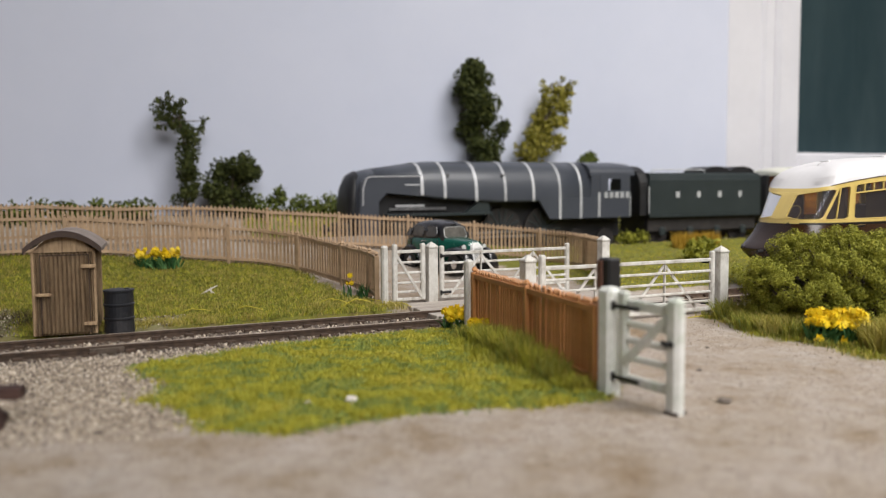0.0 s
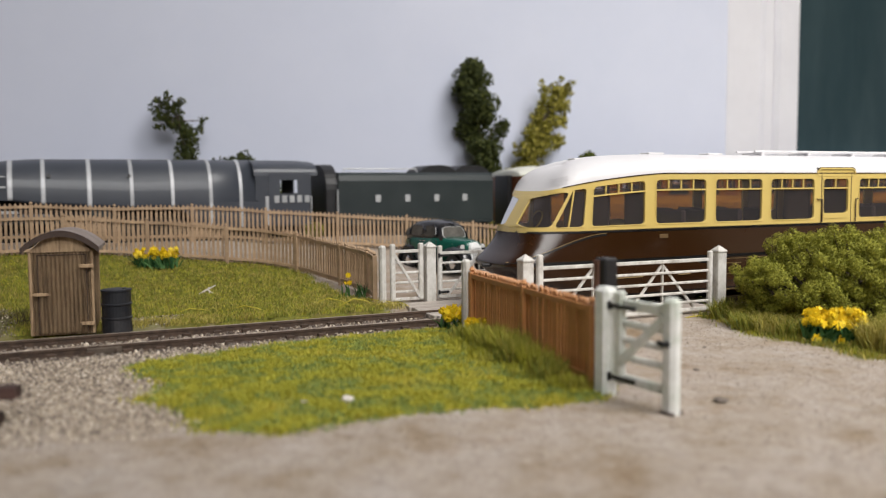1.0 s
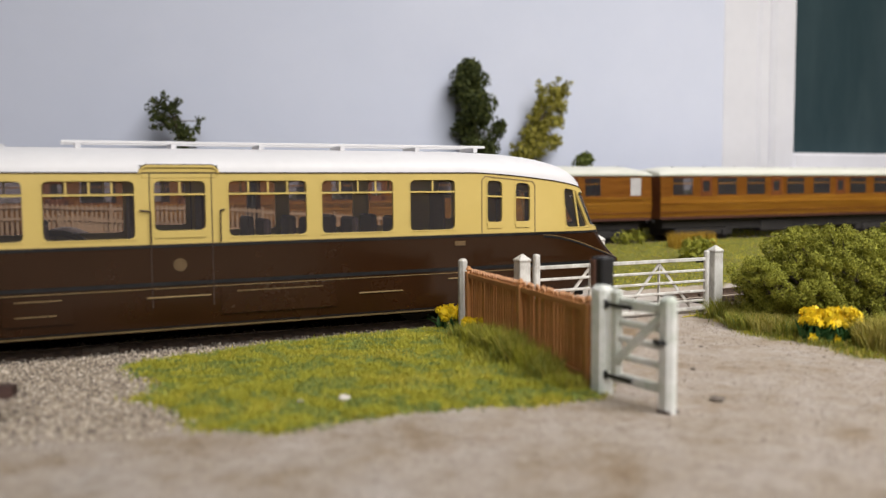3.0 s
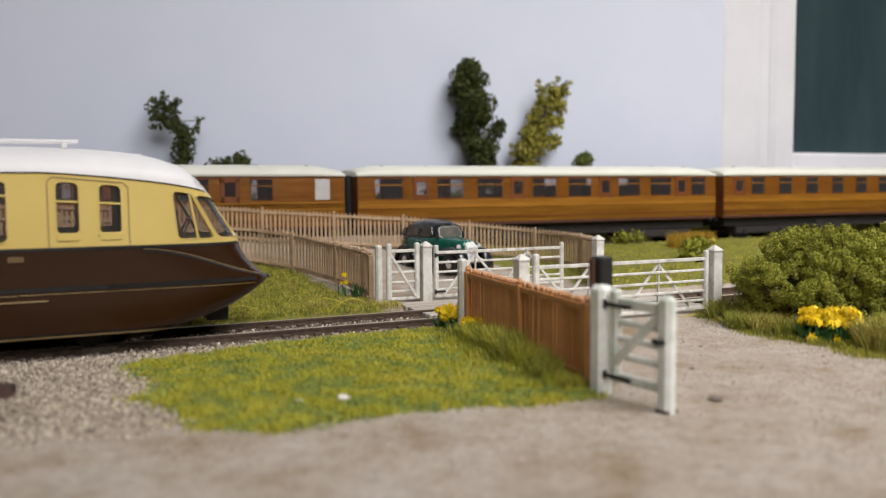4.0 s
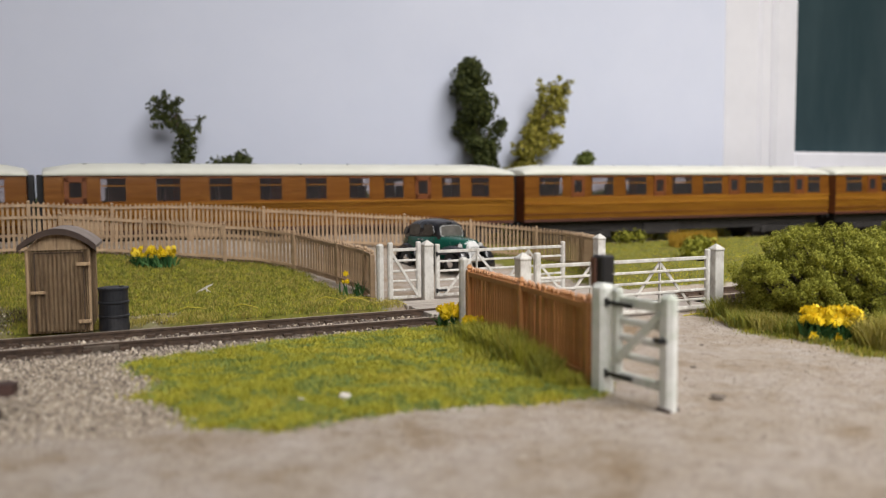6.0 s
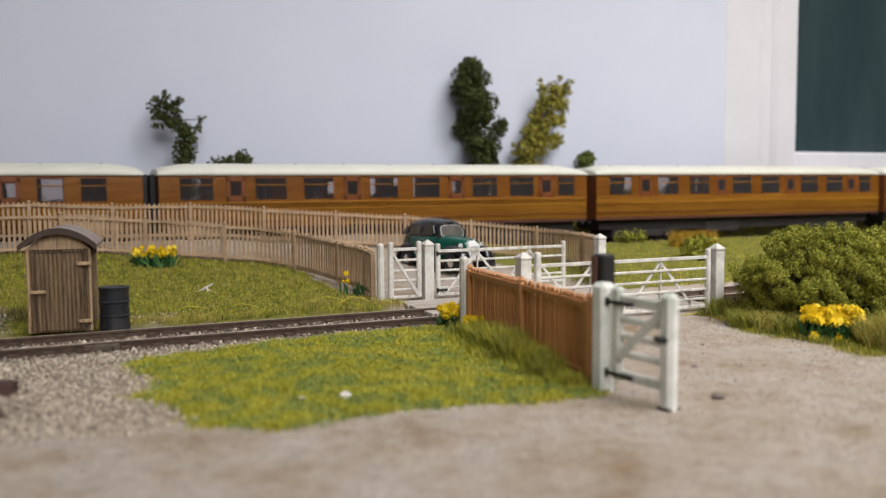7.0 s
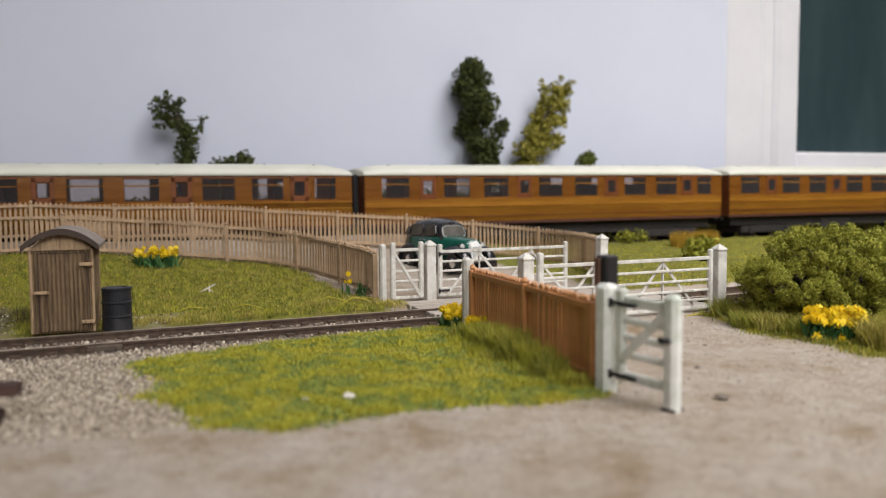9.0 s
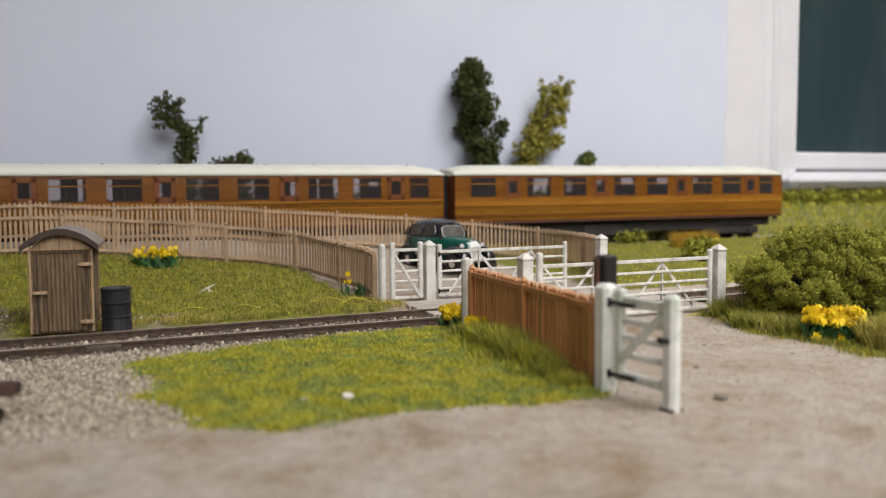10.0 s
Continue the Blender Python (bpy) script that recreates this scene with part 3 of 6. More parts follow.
def build_near_wicket():
    ang = math.degrees(math.atan2(11.4 - 12.65, 3.15 - 2.42))
    w = thing("wicket_gate", P(2.42, 12.65, -0.05, ang), "mould-stained white wicket gate standing half open on the road edge", "gate")
    bm = B()
    box(bm, -0.15, 0.15, -0.14, 0.14, -0.12, 1.62, bevel=0.06)
    part("hanging_post", bm, "gate_white", w)
    bm = B()
    box(bm, 0.2, 0.42, -0.06, 0.06, 0.2, 1.60, bevel=0.05)
    part("stile", bm, "gate_white", w)
    L = 1.37
    bm = B()
    box(bm, L - 0.16, L + 0.1, -0.10, 0.10, -0.1, 1.60, bevel=0.06)
    part("shutting_stile", bm, "gate_white", w)
    for z, hh in ((0.3, 0.14), (0.62, 0.10), (0.88, 0.10), (1.12, 0.10), (1.40, 0.16)):
        bm = B()
        box(bm, 0.3, L - 0.05, -0.04, 0.04, z - hh / 2, z + hh / 2, bevel=0.02)
        part("bar", bm, "gate_white", w)
    bm = B()
    bar(bm, (0.38, -0.05, 0.55), (L - 0.14, -0.05, 1.30), 0.05, 0.13, bevel=0.012)
    part("brace", bm, "gate_white", w)
    # low dark brown block at the foot of each post
    for x0, x1 in ((-0.14, 0.14), (L - 0.13, L + 0.09)):
        boxed("earth_foot", "dark_brown", w, x0, x1, -0.12, 0.12, -0.03, 0.035, bevel=0.015)
    hinge(w, 0.16, 1.36, 0.55), hinge(w, 0.16, 0.3, 0.55)
    bm = B()
    box(bm, L - 0.2, L + 0.05, -0.13, -0.1, 0.93, 1.0, bevel=0.01)
    tube(bm, (L - 0.05, -0.18, 0.96), (L - 0.05, -0.1, 0.96), 0.04, seg=8)
    part("latch", bm, "black", w, "black iron latch")
    p = thing("short_dark_post", P(2.55, 13.35, -0.06, ang), "stubby dark stained post behind the white gate", "post")
    bm = B()
    box(bm, -0.14, 0.14, -0.13, 0.13, -0.1, 2.0, bevel=0.03)
    part("shaft", bm, "black", p)
    bm = B()
    box(bm, -0.13, 0.0, -0.16, -0.128, 1.5, 1.96, bevel=0.01)
    part("plate", bm, "rust_wood", p, "small reddish brown plate")


build_near_wicket()
# ---- trains ----
def see_through(name, tint, gloss, painted_sheen=0.07):
    m = bpy.data.materials.new(name)
    m.use_nodes = True
    nt = m.node_tree
    nt.nodes.remove(nt.nodes["Principled BSDF"])
    out = nt.nodes["Material Output"]
    tr = nt.nodes.new("ShaderNodeBsdfTransparent")
    tr.inputs[0].default_value = c4(tint)
    gl = nt.nodes.new("ShaderNodeBsdfGlossy")
    gl.inputs["Roughness"].default_value = 0.06
    fr = nt.nodes.new("ShaderNodeFresnel")
    fr.inputs["IOR"].default_value = gloss
    mx = nt.nodes.new("ShaderNodeMixShader")
    nt.links.new(fr.outputs[0], mx.inputs[0])
    nt.links.new(tr.outputs[0], mx.inputs[1]), nt.links.new(gl.outputs[0], mx.inputs[2])
    # a little pale lilac diffuse paints in the room's reflected sheen
    df = nt.nodes.new("ShaderNodeBsdfDiffuse")
    df.inputs[0].default_value = (0.62, 0.58, 0.6, 1)
    hz = nt.nodes.new("ShaderNodeMixShader")
    hz.inputs[0].default_value = painted_sheen
    nt.links.new(mx.outputs[0], hz.inputs[1]), nt.links.new(df.outputs[0], hz.inputs[2])
    nt.links.new(hz.outputs[0], out.inputs[0])
    return m


M["glazing"] = see_through("thin_sheen_glazing", (0.84, 0.80, 0.79), 1.55, 0.045)
M["coach_glazing"] = see_through("dark_coach_glazing", (0.86, 0.83, 0.82), 1.5, 0.03)
M["frosted"] = surface("frosted_glazing", (0.42, 0.40, 0.40), (0.50, 0.48, 0.48), 2.0, 0.5, 0.0)

RX0, RXE = 7.2, 10.15
PROFILE = [(0.28, 8.5), (0.40, 9.0), (0.65, 9.75), (0.90, 10.2), (1.05, 10.42), (1.15, 10.53), (1.22, 10.52), (1.35, 10.34), (1.5, 10.19), (1.65, 10.09),
           (1.8, 10.02), (1.93, 10.0), (2.10, 9.96), (2.7, 9.70), (3.2, 9.46), (3.36, 9.37), (3.6, 9.08), (3.75, 8.85), (3.85, 8.55), (3.88, 8.4)]


def interp(table, z):
    if z <= table[0][0]:
        return table[0][1]
    for (a, b), (c, d) in zip(table, table[1:]):
        if z <= c:
            return b + (d - b) * (z - a) / (c - a)
    return table[-1][1]


def hull(v, z, off=0.0, side=-1):
    """A point of the railcar's shell; v runs along the side as measured at the waist."""
    xe = interp(PROFILE, z) + off
    w = 1.36 + off
    if z < 0.9:
        w -= 0.05 * ((0.9 - z) / 0.62) ** 2
    if z > 3.36:
        w = (1.36 + off) * max(0.0, 1 - ((z - 3.36) / 0.518) ** 2.3) ** 0.5
    a = abs(v)
    if a > 8.7 and z > WIN_L:
        # raked pillars: the screens lean back towards their heads
        a -= 0.36 * min(1.0, (z - WIN_L) / 1.1) * max(0.0, 1 - abs(a - 9.52) / (0.50 if a < 9.52 else 0.62))
    zz = z
    if a > 6.2 and z > 1.93:
        fall = (z - 1.93) / 1.43 if z < 3.36 else 1 - 0.35 * (z - 3.36) / 0.518
        zz = z - 0.43 * ((a - 6.2) / 3.95) ** 1.35 * fall
    if a <= RX0:
        x, y = a, w
    else:
        f = min(1.0, (a - RX0) / (RXE - RX0))
        rp = 3.5 + 2.0 * min(1.0, max(0.0, (1.93 - z) / 0.6))
        bend = 2.6 if z > 0.92 else 1.0
        if xe < RXE - 0.1:
            bend = min(bend, 0.95 * (RXE - RX0) / (RXE - xe))
        x = RX0 + (RXE - RX0) * f + (xe - RXE) * f ** bend
        y = w * max(0.0, 1 - f ** rp) ** (1 / rp)
    return (math.copysign(x, v), side * y, zz)


WIN_L, WIN_H = 2.10, 3.20
SIDE_WINDOWS = [(-9.48, -8.68), (-8.44, -6.86), (-6.51, -4.92), (-4.59, -3.0), (-2.67, -1.08), (-0.72, 0.24), (0.69, 2.28),
                (2.61, 4.2), (4.6, 5.68), (6.5, 6.88), (7.24, 7.62), (8.68, 9.48)]
SCREENS = [(-10.147, -9.58), (9.58, 10.147)]
OPENINGS = SIDE_WINDOWS + SCREENS


def railcar_strip(name, levels, mat, parent, skip=None, off=0.0, smooth_=True, stations=None, sides=(-1, 1)):
    bm = B()
    for side in sides:
        grid = [[bm.verts.new(hull(v, z, off, side)) for v in stations] for z in levels]
        for j in range(len(levels) - 1):
            for i in range(len(stations) - 1):
                if skip and skip((stations[i] + stations[i + 1]) / 2, (levels[j] + levels[j + 1]) / 2):
                    continue
                q = (grid[j][i], grid[j][i + 1], grid[j + 1][i + 1], grid[j + 1][i])
                bm.faces.new(q if side < 0 else q[::-1])
    bmesh.ops.remove_doubles(bm, verts=bm.verts, dist=0.002)
    return part(name, bm, mat, parent, smooth=smooth_)


def stations_for(edges=()):
    vs = {-RX0, RX0}
    for k in range(0, 19):
        f = 1 - (1 - k / 18) ** 1.9
        vs |= {RX0 + (RXE - RX0) * f, -RX0 - (RXE - RX0) * f}
    for x in range(-7, 8):
        vs.add(float(x))
    vs = {v for v in vs if all(abs(v - e) > (0.05 if abs(v) < 10.1 else 0.002) for e in edges)} | set(edges)
    return sorted(vs)


def pane_on(parent, v0, v1, z0, z1, side, rail_drop=0.26, hopper=True, n=6, bars=True):
    """A window: bead round it, ventilator rail and bars, and the pane set back."""
    w = part("window", *window_bead(v0, v1, z0, z1, side), parent)
    vs = [v0 + (v1 - v0) * i / n for i in range(n + 1)]
    bm = B()
    zs = [z0, (z0 + z1) / 2, z1]
    grid = [[bm.verts.new(hull(v, z, -0.045, side)) for v in vs] for z in zs]
    for j in range(2):
        for i in range(n):
            bm.faces.new((grid[j][i], grid[j][i + 1], grid[j + 1][i + 1], grid[j + 1][i]))
    g = part("pane", bm, "glazing", w, smooth=True)
    if hopper:
        bm = B()
        zr = z1 - rail_drop
        rings = []
        for v in vs:
            a, b = Vector(hull(v, zr, 0.0, side)), Vector(hull(v, zr, -0.04, side))
            rings.append([a + Vector((0, 0, -0.018)), b + Vector((0, 0, -0.018)), b + Vector((0, 0, 0.018)), a + Vector((0, 0, 0.018))])
        loft(bm, rings)
        part("transom", bm, "cream", w)
        k = 4 if v1 - v0 > 1.2 else 2
        if not bars:
            return w
        bm = B()
        for i in range(1, k):
            v = v0 + (v1 - v0) * i / k
            bar(bm, hull(v, zr, -0.02, side), hull(v, z1, -0.02, side), 0.035, 0.03)
        part("vent_bar", bm, "cream", w)
    return w


def window_bead(v0, v1, z0, z1, side, r=0.10, t=0.04):
    """A bead with rounded corners, following the shell."""
    bm = B()
    r = min(r, (v1 - v0) * 0.3)
    loop = []
    for cx, cz, a0 in ((v1 - r, z1 - r, 0), (v0 + r, z1 - r, 90), (v0 + r, z0 + r, 180), (v1 - r, z0 + r, 270)):
        for k in range(4):
            a = radians(a0 + k * 30)
            loop.append((cx + r * math.cos(a), cz + r * math.sin(a)))
    pts = []
    for (xa, za), (xb, zb) in zip(loop, loop[1:] + loop[:1]):
        n = max(1, int(abs(xb - xa) / 0.3))
        pts += [(xa + (xb - xa) * i / n, za + (zb - za) * i / n) for i in range(n)]
    cx, cz = (v0 + v1) / 2, (z0 + z1) / 2
    inner = pts
    outer = []
    for x, z in pts:
        ox = x + (t if x > cx else -t) * 0.6
        oz = z + (t if z > cz else -t) * 0.6
        # fill the square corner of the opening
        if (x > v1 - r or x < v0 + r) and (z > z1 - r or z < z0 + r):
            ox = (v1 + t) if x > cx else (v0 - t)
            oz = (z1 + t) if z > cz else (z0 - t)
        outer.append((ox, oz))
    rows = [[bm.verts.new(hull(x, z, -0.05, side)) for x, z in inner], [bm.verts.new(hull(x, z, 0.012, side)) for x, z in inner],
            [bm.verts.new(hull(x, z, 0.012, side)) for x, z in outer]]
    n = len(pts)
    for a, b in zip(rows, rows[1:]):
        for i in range(n):
            j = (i + 1) % n
            bm.faces.new((a[i], a[j], b[j], b[i]))
    bmesh.ops.recalc_face_normals(bm, faces=bm.faces)
    return bm, "cream"


def hull_line(name, path, mat, parent, side, w=0.03, off=0.008):
    """A painted or raised line along the shell through (v, z) points."""
    bm = B()
    up, dn = [], []
    for v, z in path:
        up.append(bm.verts.new(hull(v, z + w / 2, off, side)))
        dn.append(bm.verts.new(hull(v, z - w / 2, off, side)))
    for i in range(len(path) - 1):
        bm.faces.new((dn[i], dn[i + 1], up[i + 1], up[i]))
    bmesh.ops.solidify(bm, geom=bm.faces[:], thickness=0.008)
    return part(name, bm, mat, parent)


def build_railcar():
    r = thing("railcar", TP(25.77, 0), "streamlined diesel railcar in cream and chocolate with a white roof", "railcar")
    edges = sorted({e for o in OPENINGS for e in o})
    st = stations_for(edges)

    def hole(v, z):
        return WIN_L < z < WIN_H and any(a < v < b for a, b in OPENINGS)

    railcar_strip("lower_body", [0.28, 0.33, 0.40, 0.5, 0.65, 0.8, 0.9, 1.05, 1.15, 1.19, 1.25, 1.4, 1.6, 1.8, 1.93], "chocolate", r, stations=stations_for())
    railcar_strip("upper_body", [1.93, 1.98, WIN_L, 2.4, 2.65, 2.93, WIN_H, 3.36], "cream", r, skip=hole, stations=st)
    roof_levels = [3.36 + 0.518 * math.sin(radians(a)) for a in (0, 8, 16, 25, 35, 45, 55, 66, 76, 84, 89.5)]
    railcar_strip("roof", roof_levels, "roof_white", r, stations=stations_for())
    line = [-10.14 + 0.12 * i for i in range(170)]
    line = [v for v in line if v < 10.14]
    for side in (-1, 1):
        hull_line("waist_line", [(v, 1.94) for v in line], "black", r, side, 0.055)
        hull_line("gilt_line", [(v, 1.978) for v in line], "gilt", r, side, 0.012, 0.009)
        hull_line("gutter", [(v, 3.355) for v in line if abs(v) < 9.9], "dark_brown", r, side, 0.026, 0.012)
        hull_line("skirt_line", [(v, 1.205) for v in line if abs(v) < 9.9], "black", r, side, 0.075)
        hull_line("skirt_line", [(v, 1.12) for v in line if abs(v) < 9.9], "gilt", r, side, 0.014)
        hull_line("skirt_rim", [(v, 0.315) for v in line], "gilt", r, side, 0.035, 0.03)
        hull_line("skirt_rim", [(v, 0.355) for v in line], "black", r, side, 0.03, 0.012)
        for e in (-1, 1):
            for z in (3.45, 3.51, 3.57):
                hull_line("louvre", [(e * (9.70 + 0.032 * k), z) for k in range(14)], "roof_white", r, side, 0.022, 0.02)
            curve = []
            for k in range(22):
                t = k / 21
                curve.append((e * (8.0 + 2.13 * t), 1.90 - 0.66 * t ** 1.7))
            hull_line("nose_line", curve, "gilt", r, side, 0.016)
            hull_line("nose_line", [(v, z - 0.04) for v, z in curve], "black", r, side, 0.04)
        for a, b in SIDE_WINDOWS:
            small = b - a < 0.7
            door = abs(a + 0.72) < 0.01
            pane_on(r, a, b, WIN_L + (0.13 if small and abs(a) < 8 else 0.14 if door else 0.0), WIN_H - (0.0), side, hopper=not (abs(a) > 8.5), bars=not small, rail_drop=0.36 if small else 0.26,
                    n=6 if abs(a) < 7 else 8)
            if abs(a + b) > 17.5:
                c = (a + b) / 2 + math.copysign(-0.02, a)
                bm = B()
                bar(bm, hull(c, WIN_L, -0.01, side), hull(c + math.copysign(0.24, a), WIN_H, -0.01, side), 0.03, 0.04)
                part("window_bar", bm, "cream", r)
        for a, b in SCREENS:
            pane_on(r, a, b, WIN_L + 0.02, WIN_H - 0.02, side, hopper=False, n=8)
    # sealing plates for the higher sills of the door and small windows
    for side in (-1, 1):
        for a, b in ((-0.72, 0.24), (6.5, 6.88), (7.24, 7.62)):
            boxed("sill_panel", "cream", r, a, b, side * 1.36 - 0.02, side * 1.36 + 0.004, WIN_L - 0.002, WIN_L + 0.14)
        # the entrance door is flush; a raised rounded surround breaks into the roof
        bm = B()
        y = side * 1.36
        head = [(-0.98, 3.34), (-0.95, 3.43), (-0.86, 3.48), (0.38, 3.48), (0.47, 3.43), (0.50, 3.34)]
        for a, b in zip(head, head[1:]):
            bar(bm, (a[0], y, a[1]), (b[0], y, b[1]), 0.07, 0.055, bevel=0.01)
        d = part("door", bm, "cream", r, "flush cream entrance door with a rounded surround")
        boxed("door_head", "cream", d, -0.95, 0.47, min(y * 0.90, y * 1.006), max(y * 0.90, y * 1.006), 3.24, 3.45, bevel=0.02)
        boxed("door_cap", "roof_white", d, -0.98, 0.50, side * 1.2 - 0.17, side * 1.2 + 0.17, 3.49, 3.525, bevel=0.014)
        for x in (-0.80, 0.36):
            boxed("door_seam", "dark_brown", d, x - 0.009, x + 0.009, y - 0.01, y + 0.006, 0.75, 3.36)
        for a, b in zip(head, head[1:]):
            bm = B()
            bar(bm, (a[0], y + side * 0.005, a[1] + 0.035), (b[0], y + side * 0.005, b[1] + 0.035), 0.05, 0.018)
            part("drip_strip", bm, "dark_brown", d)
        for x, e in ((-0.80, -1), (0.52, 1)):
            bm = B()
            tube(bm, (x, side * 1.40, 2.0), (x, side * 1.40, 2.62), 0.016, seg=8)
            tube(bm, (x + e * 0.0, side * 1.40, 2.62), (x + e * 0.2 * (1 if e < 0 else 0.4), side * 1.40, 2.64), 0.016, seg=8)
            tube(bm, (x, side * 1.355, 2.05), (x, side * 1.40, 2.05), 0.014, seg=6)
            part("grab_rail", bm, "dark_brown", d, "thin dark grab rail")
        # outline of the luggage doors round the two small windows
        bm = B()
        for a, b in zip([(6.36, 1.97), (6.36, 3.2), (6.44, 3.29), (7.68, 3.27), (7.76, 3.18), (7.76, 1.97)], [(6.36, 3.2), (6.44, 3.29), (7.68, 3.27), (7.76, 3.18), (7.76, 1.97)]):
            bar(bm, hull(a[0], a[1], 0.004, side), hull(b[0], b[1], 0.004, side), 0.02, 0.02)
        part("luggage_door_outline", bm, "gilt", r)
        bm = B()
        tube(bm, (-0.27, side * 1.355, 1.57), (-0.27, side * 1.372, 1.57), 0.13, seg=20)
        part("roundel", bm, "gilt_faded", r, "faded gilt roundel")
        for x0, x1, z in ((-7.9, -6.9, 0.78), (-5.8, -5.4, 0.78), (-4.6, -3.7, 1.0), (-3.2, -2.4, 1.0), (-4.6, -3.8, 0.72), (-3.2, -2.5, 0.72), (-0.9, 0.3, 0.95),
                          (0.8, 2.6, 1.0), (3.4, 4.4, 0.8), (5.5, 6.3, 1.0)):
            boxed("vent_slot", "gilt", r, x0, x1, side * 1.36 - 0.02, side * 1.36 + 0.010, z - 0.012, z + 0.012)
        for x0, x1 in ((-4.75, -3.45), (-3.4, -2.2), (0.5, 2.9)):
            boxed("access_panel", "chocolate", r, x0, x1, side * 1.36 - 0.02, side * 1.36 + 0.008, 0.55, 1.09, bevel=0.004)
        for x in (-6.27, 5.8):
            boxed("builder_plate", "gilt_faded", r, x - 0.13, x + 0.13, side * 1.36 - 0.02, side * 1.36 + 0.009, 1.73, 1.83)
    # roof gear
    bm = B()
    for y in (-0.35, 0.35):
        bar(bm, (-2.3, y, 3.98), (6.95, y, 3.98), 0.07, 0.06, bevel=0.01)
    part("roof_duct", bm, "roof_white", r)
    for x in (-2.0, -0.2, 1.6, 3.4, 5.2, 6.7):
        boxed("duct_stay", "roof_white", r, x - 0.05, x + 0.05, -0.38, 0.38, 3.85, 3.96)
    for x in (-5.58, -3.55):
        boxed("roof_vent", "roof_white", r, x - 0.26, x + 0.26, -0.2, 0.2, 3.82, 3.925, bevel=0.02)
    for x in (-7.9, 7.9):
        boxed("roof_vent", "roof_white", r, x - 0.25, x + 0.25, -0.16, 0.16, 3.5, 3.76, bevel=0.02)
    # running gear
    boxed("floor_pan", "interior", r, -8.3, 8.3, -1.2, 1.2, 1.25, 1.35)
    boxed("underframe", "black", r, -8.2, 8.2, -1.0, 1.0, 0.45, 1.2, bevel=0.05)
    for c in (-6.0, 6.0):
        bg = boxed("bogie", "bogie", r, c - 1.7, c + 1.7, -0.95, 0.95, 0.35, 0.55, bevel=0.04)
        for dx in (-1.05, 1.05):
            bm = B()
            for y in (-0.7, 0.7):
                tube(bm, (c + dx, y - 0.06, 0.47), (c + dx, y + 0.06, 0.47), 0.465, seg=24)
            tube(bm, (c + dx, -0.7, 0.47), (c + dx, 0.7, 0.47), 0.07, seg=8)
            part("wheelset", bm, "bogie", bg)
    for e in (-1, 1):
        bm = B()
        tube(bm, (e * 10.2, 0, 1.13), (e * 10.72, 0, 1.13), 0.045, seg=10)
        part("coupling_hook", bm, "black", r)
        boxed("coupling_pocket", "black", r, min(e * 9.3, e * 9.75), max(e * 9.3, e * 9.75), -0.45, 0.45, 0.28, 0.95, bevel=0.03)
    # inside
    rng = random.Random(2)
    for x in (-5.7, -4.75, -3.8, -2.85, 1.3, 2.25, 3.2, 4.2):
        for y in (-0.8, 0.8):
            bm = B()
            box(bm, x - 0.25, x + 0.25, y - 0.45, y + 0.45, 1.36, 1.72, bevel=0.04)
            box(bm, x + 0.12, x + 0.27, y - 0.45, y + 0.45, 1.72, 2.42, bevel=0.05)
            part("seat", bm, "seat", r)
    for x in (-8.55, -6.7, -1.0, 0.45, 6.2, 8.1):
        boxed("partition", "interior", r, x - 0.03, x + 0.03, -1.15, -0.35, 1.35, 2.9)
        boxed("partition", "interior", r, x - 0.03, x + 0.03, 0.35, 1.15, 1.35, 2.9)
    for e in (-1, 1):
        bm = B()
        for k in range(16):
            a0, a1 = 2 * math.pi * k / 16, 2 * math.pi * (k + 1) / 16
            bar(bm, (e * 9.0 + 0.1 * math.cos(a0), 0.3 + 0.25 * math.sin(a0), 2.2 + 0.22 * math.cos(a0)), (e * 9.0 + 0.1 * math.cos(a1), 0.3 + 0.25 * math.sin(a1), 2.2 + 0.22 * math.cos(a1)), 0.03)
        part("handwheel", bm, "cream", r)
    return r


railcar = build_railcar()


# coaches
def coach_side(spec, half=9.2):
    """Openings (x0, x1, z0, z1, kind) along one side."""
    out = []
    for x, kind in spec:
        if kind == "w":
            out.append((x - 0.6, x + 0.6, 2.45, 3.27, kind))
        elif kind == "n":
            out.append((x - 0.42, x + 0.42, 2.45, 3.27, kind))
        elif kind == "d":
            out.append((x - 0.2, x + 0.2, 2.6, 3.12, kind))
        else:
            out.append((x - 0.3, x + 0.3, 2.45, 3.27, kind))
    return out


SPECS = [
    [(-8.0, "w"), (-6.55, "d"), (-5.2, "w"), (-3.3, "w"), (-1.9, "d"), (-0.55, "w"), (1.35, "w"), (2.75, "d"), (4.1, "w"), (5.95, "w"), (7.2, "d"), (8.25, "n")],
    [(-8.35, "d"), (-7.1, "n"), (-5.2, "n"), (-3.3, "n"), (-1.4, "n"), (0.4, "n"), (2.2, "n"), (3.7, "n"), (5.0, "d"), (6.3, "n"), (7.7, "n")],
    [(-7.7, "w"), (-5.9, "w"), (-4.6, "d"), (-3.2, "w"), (-1.3, "w"), (0.1, "d"), (1.5, "w"), (3.4, "w"), (4.8, "d"), (6.0, "n"), (8.42, "f")],
]


def coach_profile(z):
    return 1.36 - 0.05 * max(0.0, (1.9 - z) / 0.8) ** 2 - 0.04 * max(0.0, (z - 2.4) / 1.0) ** 2


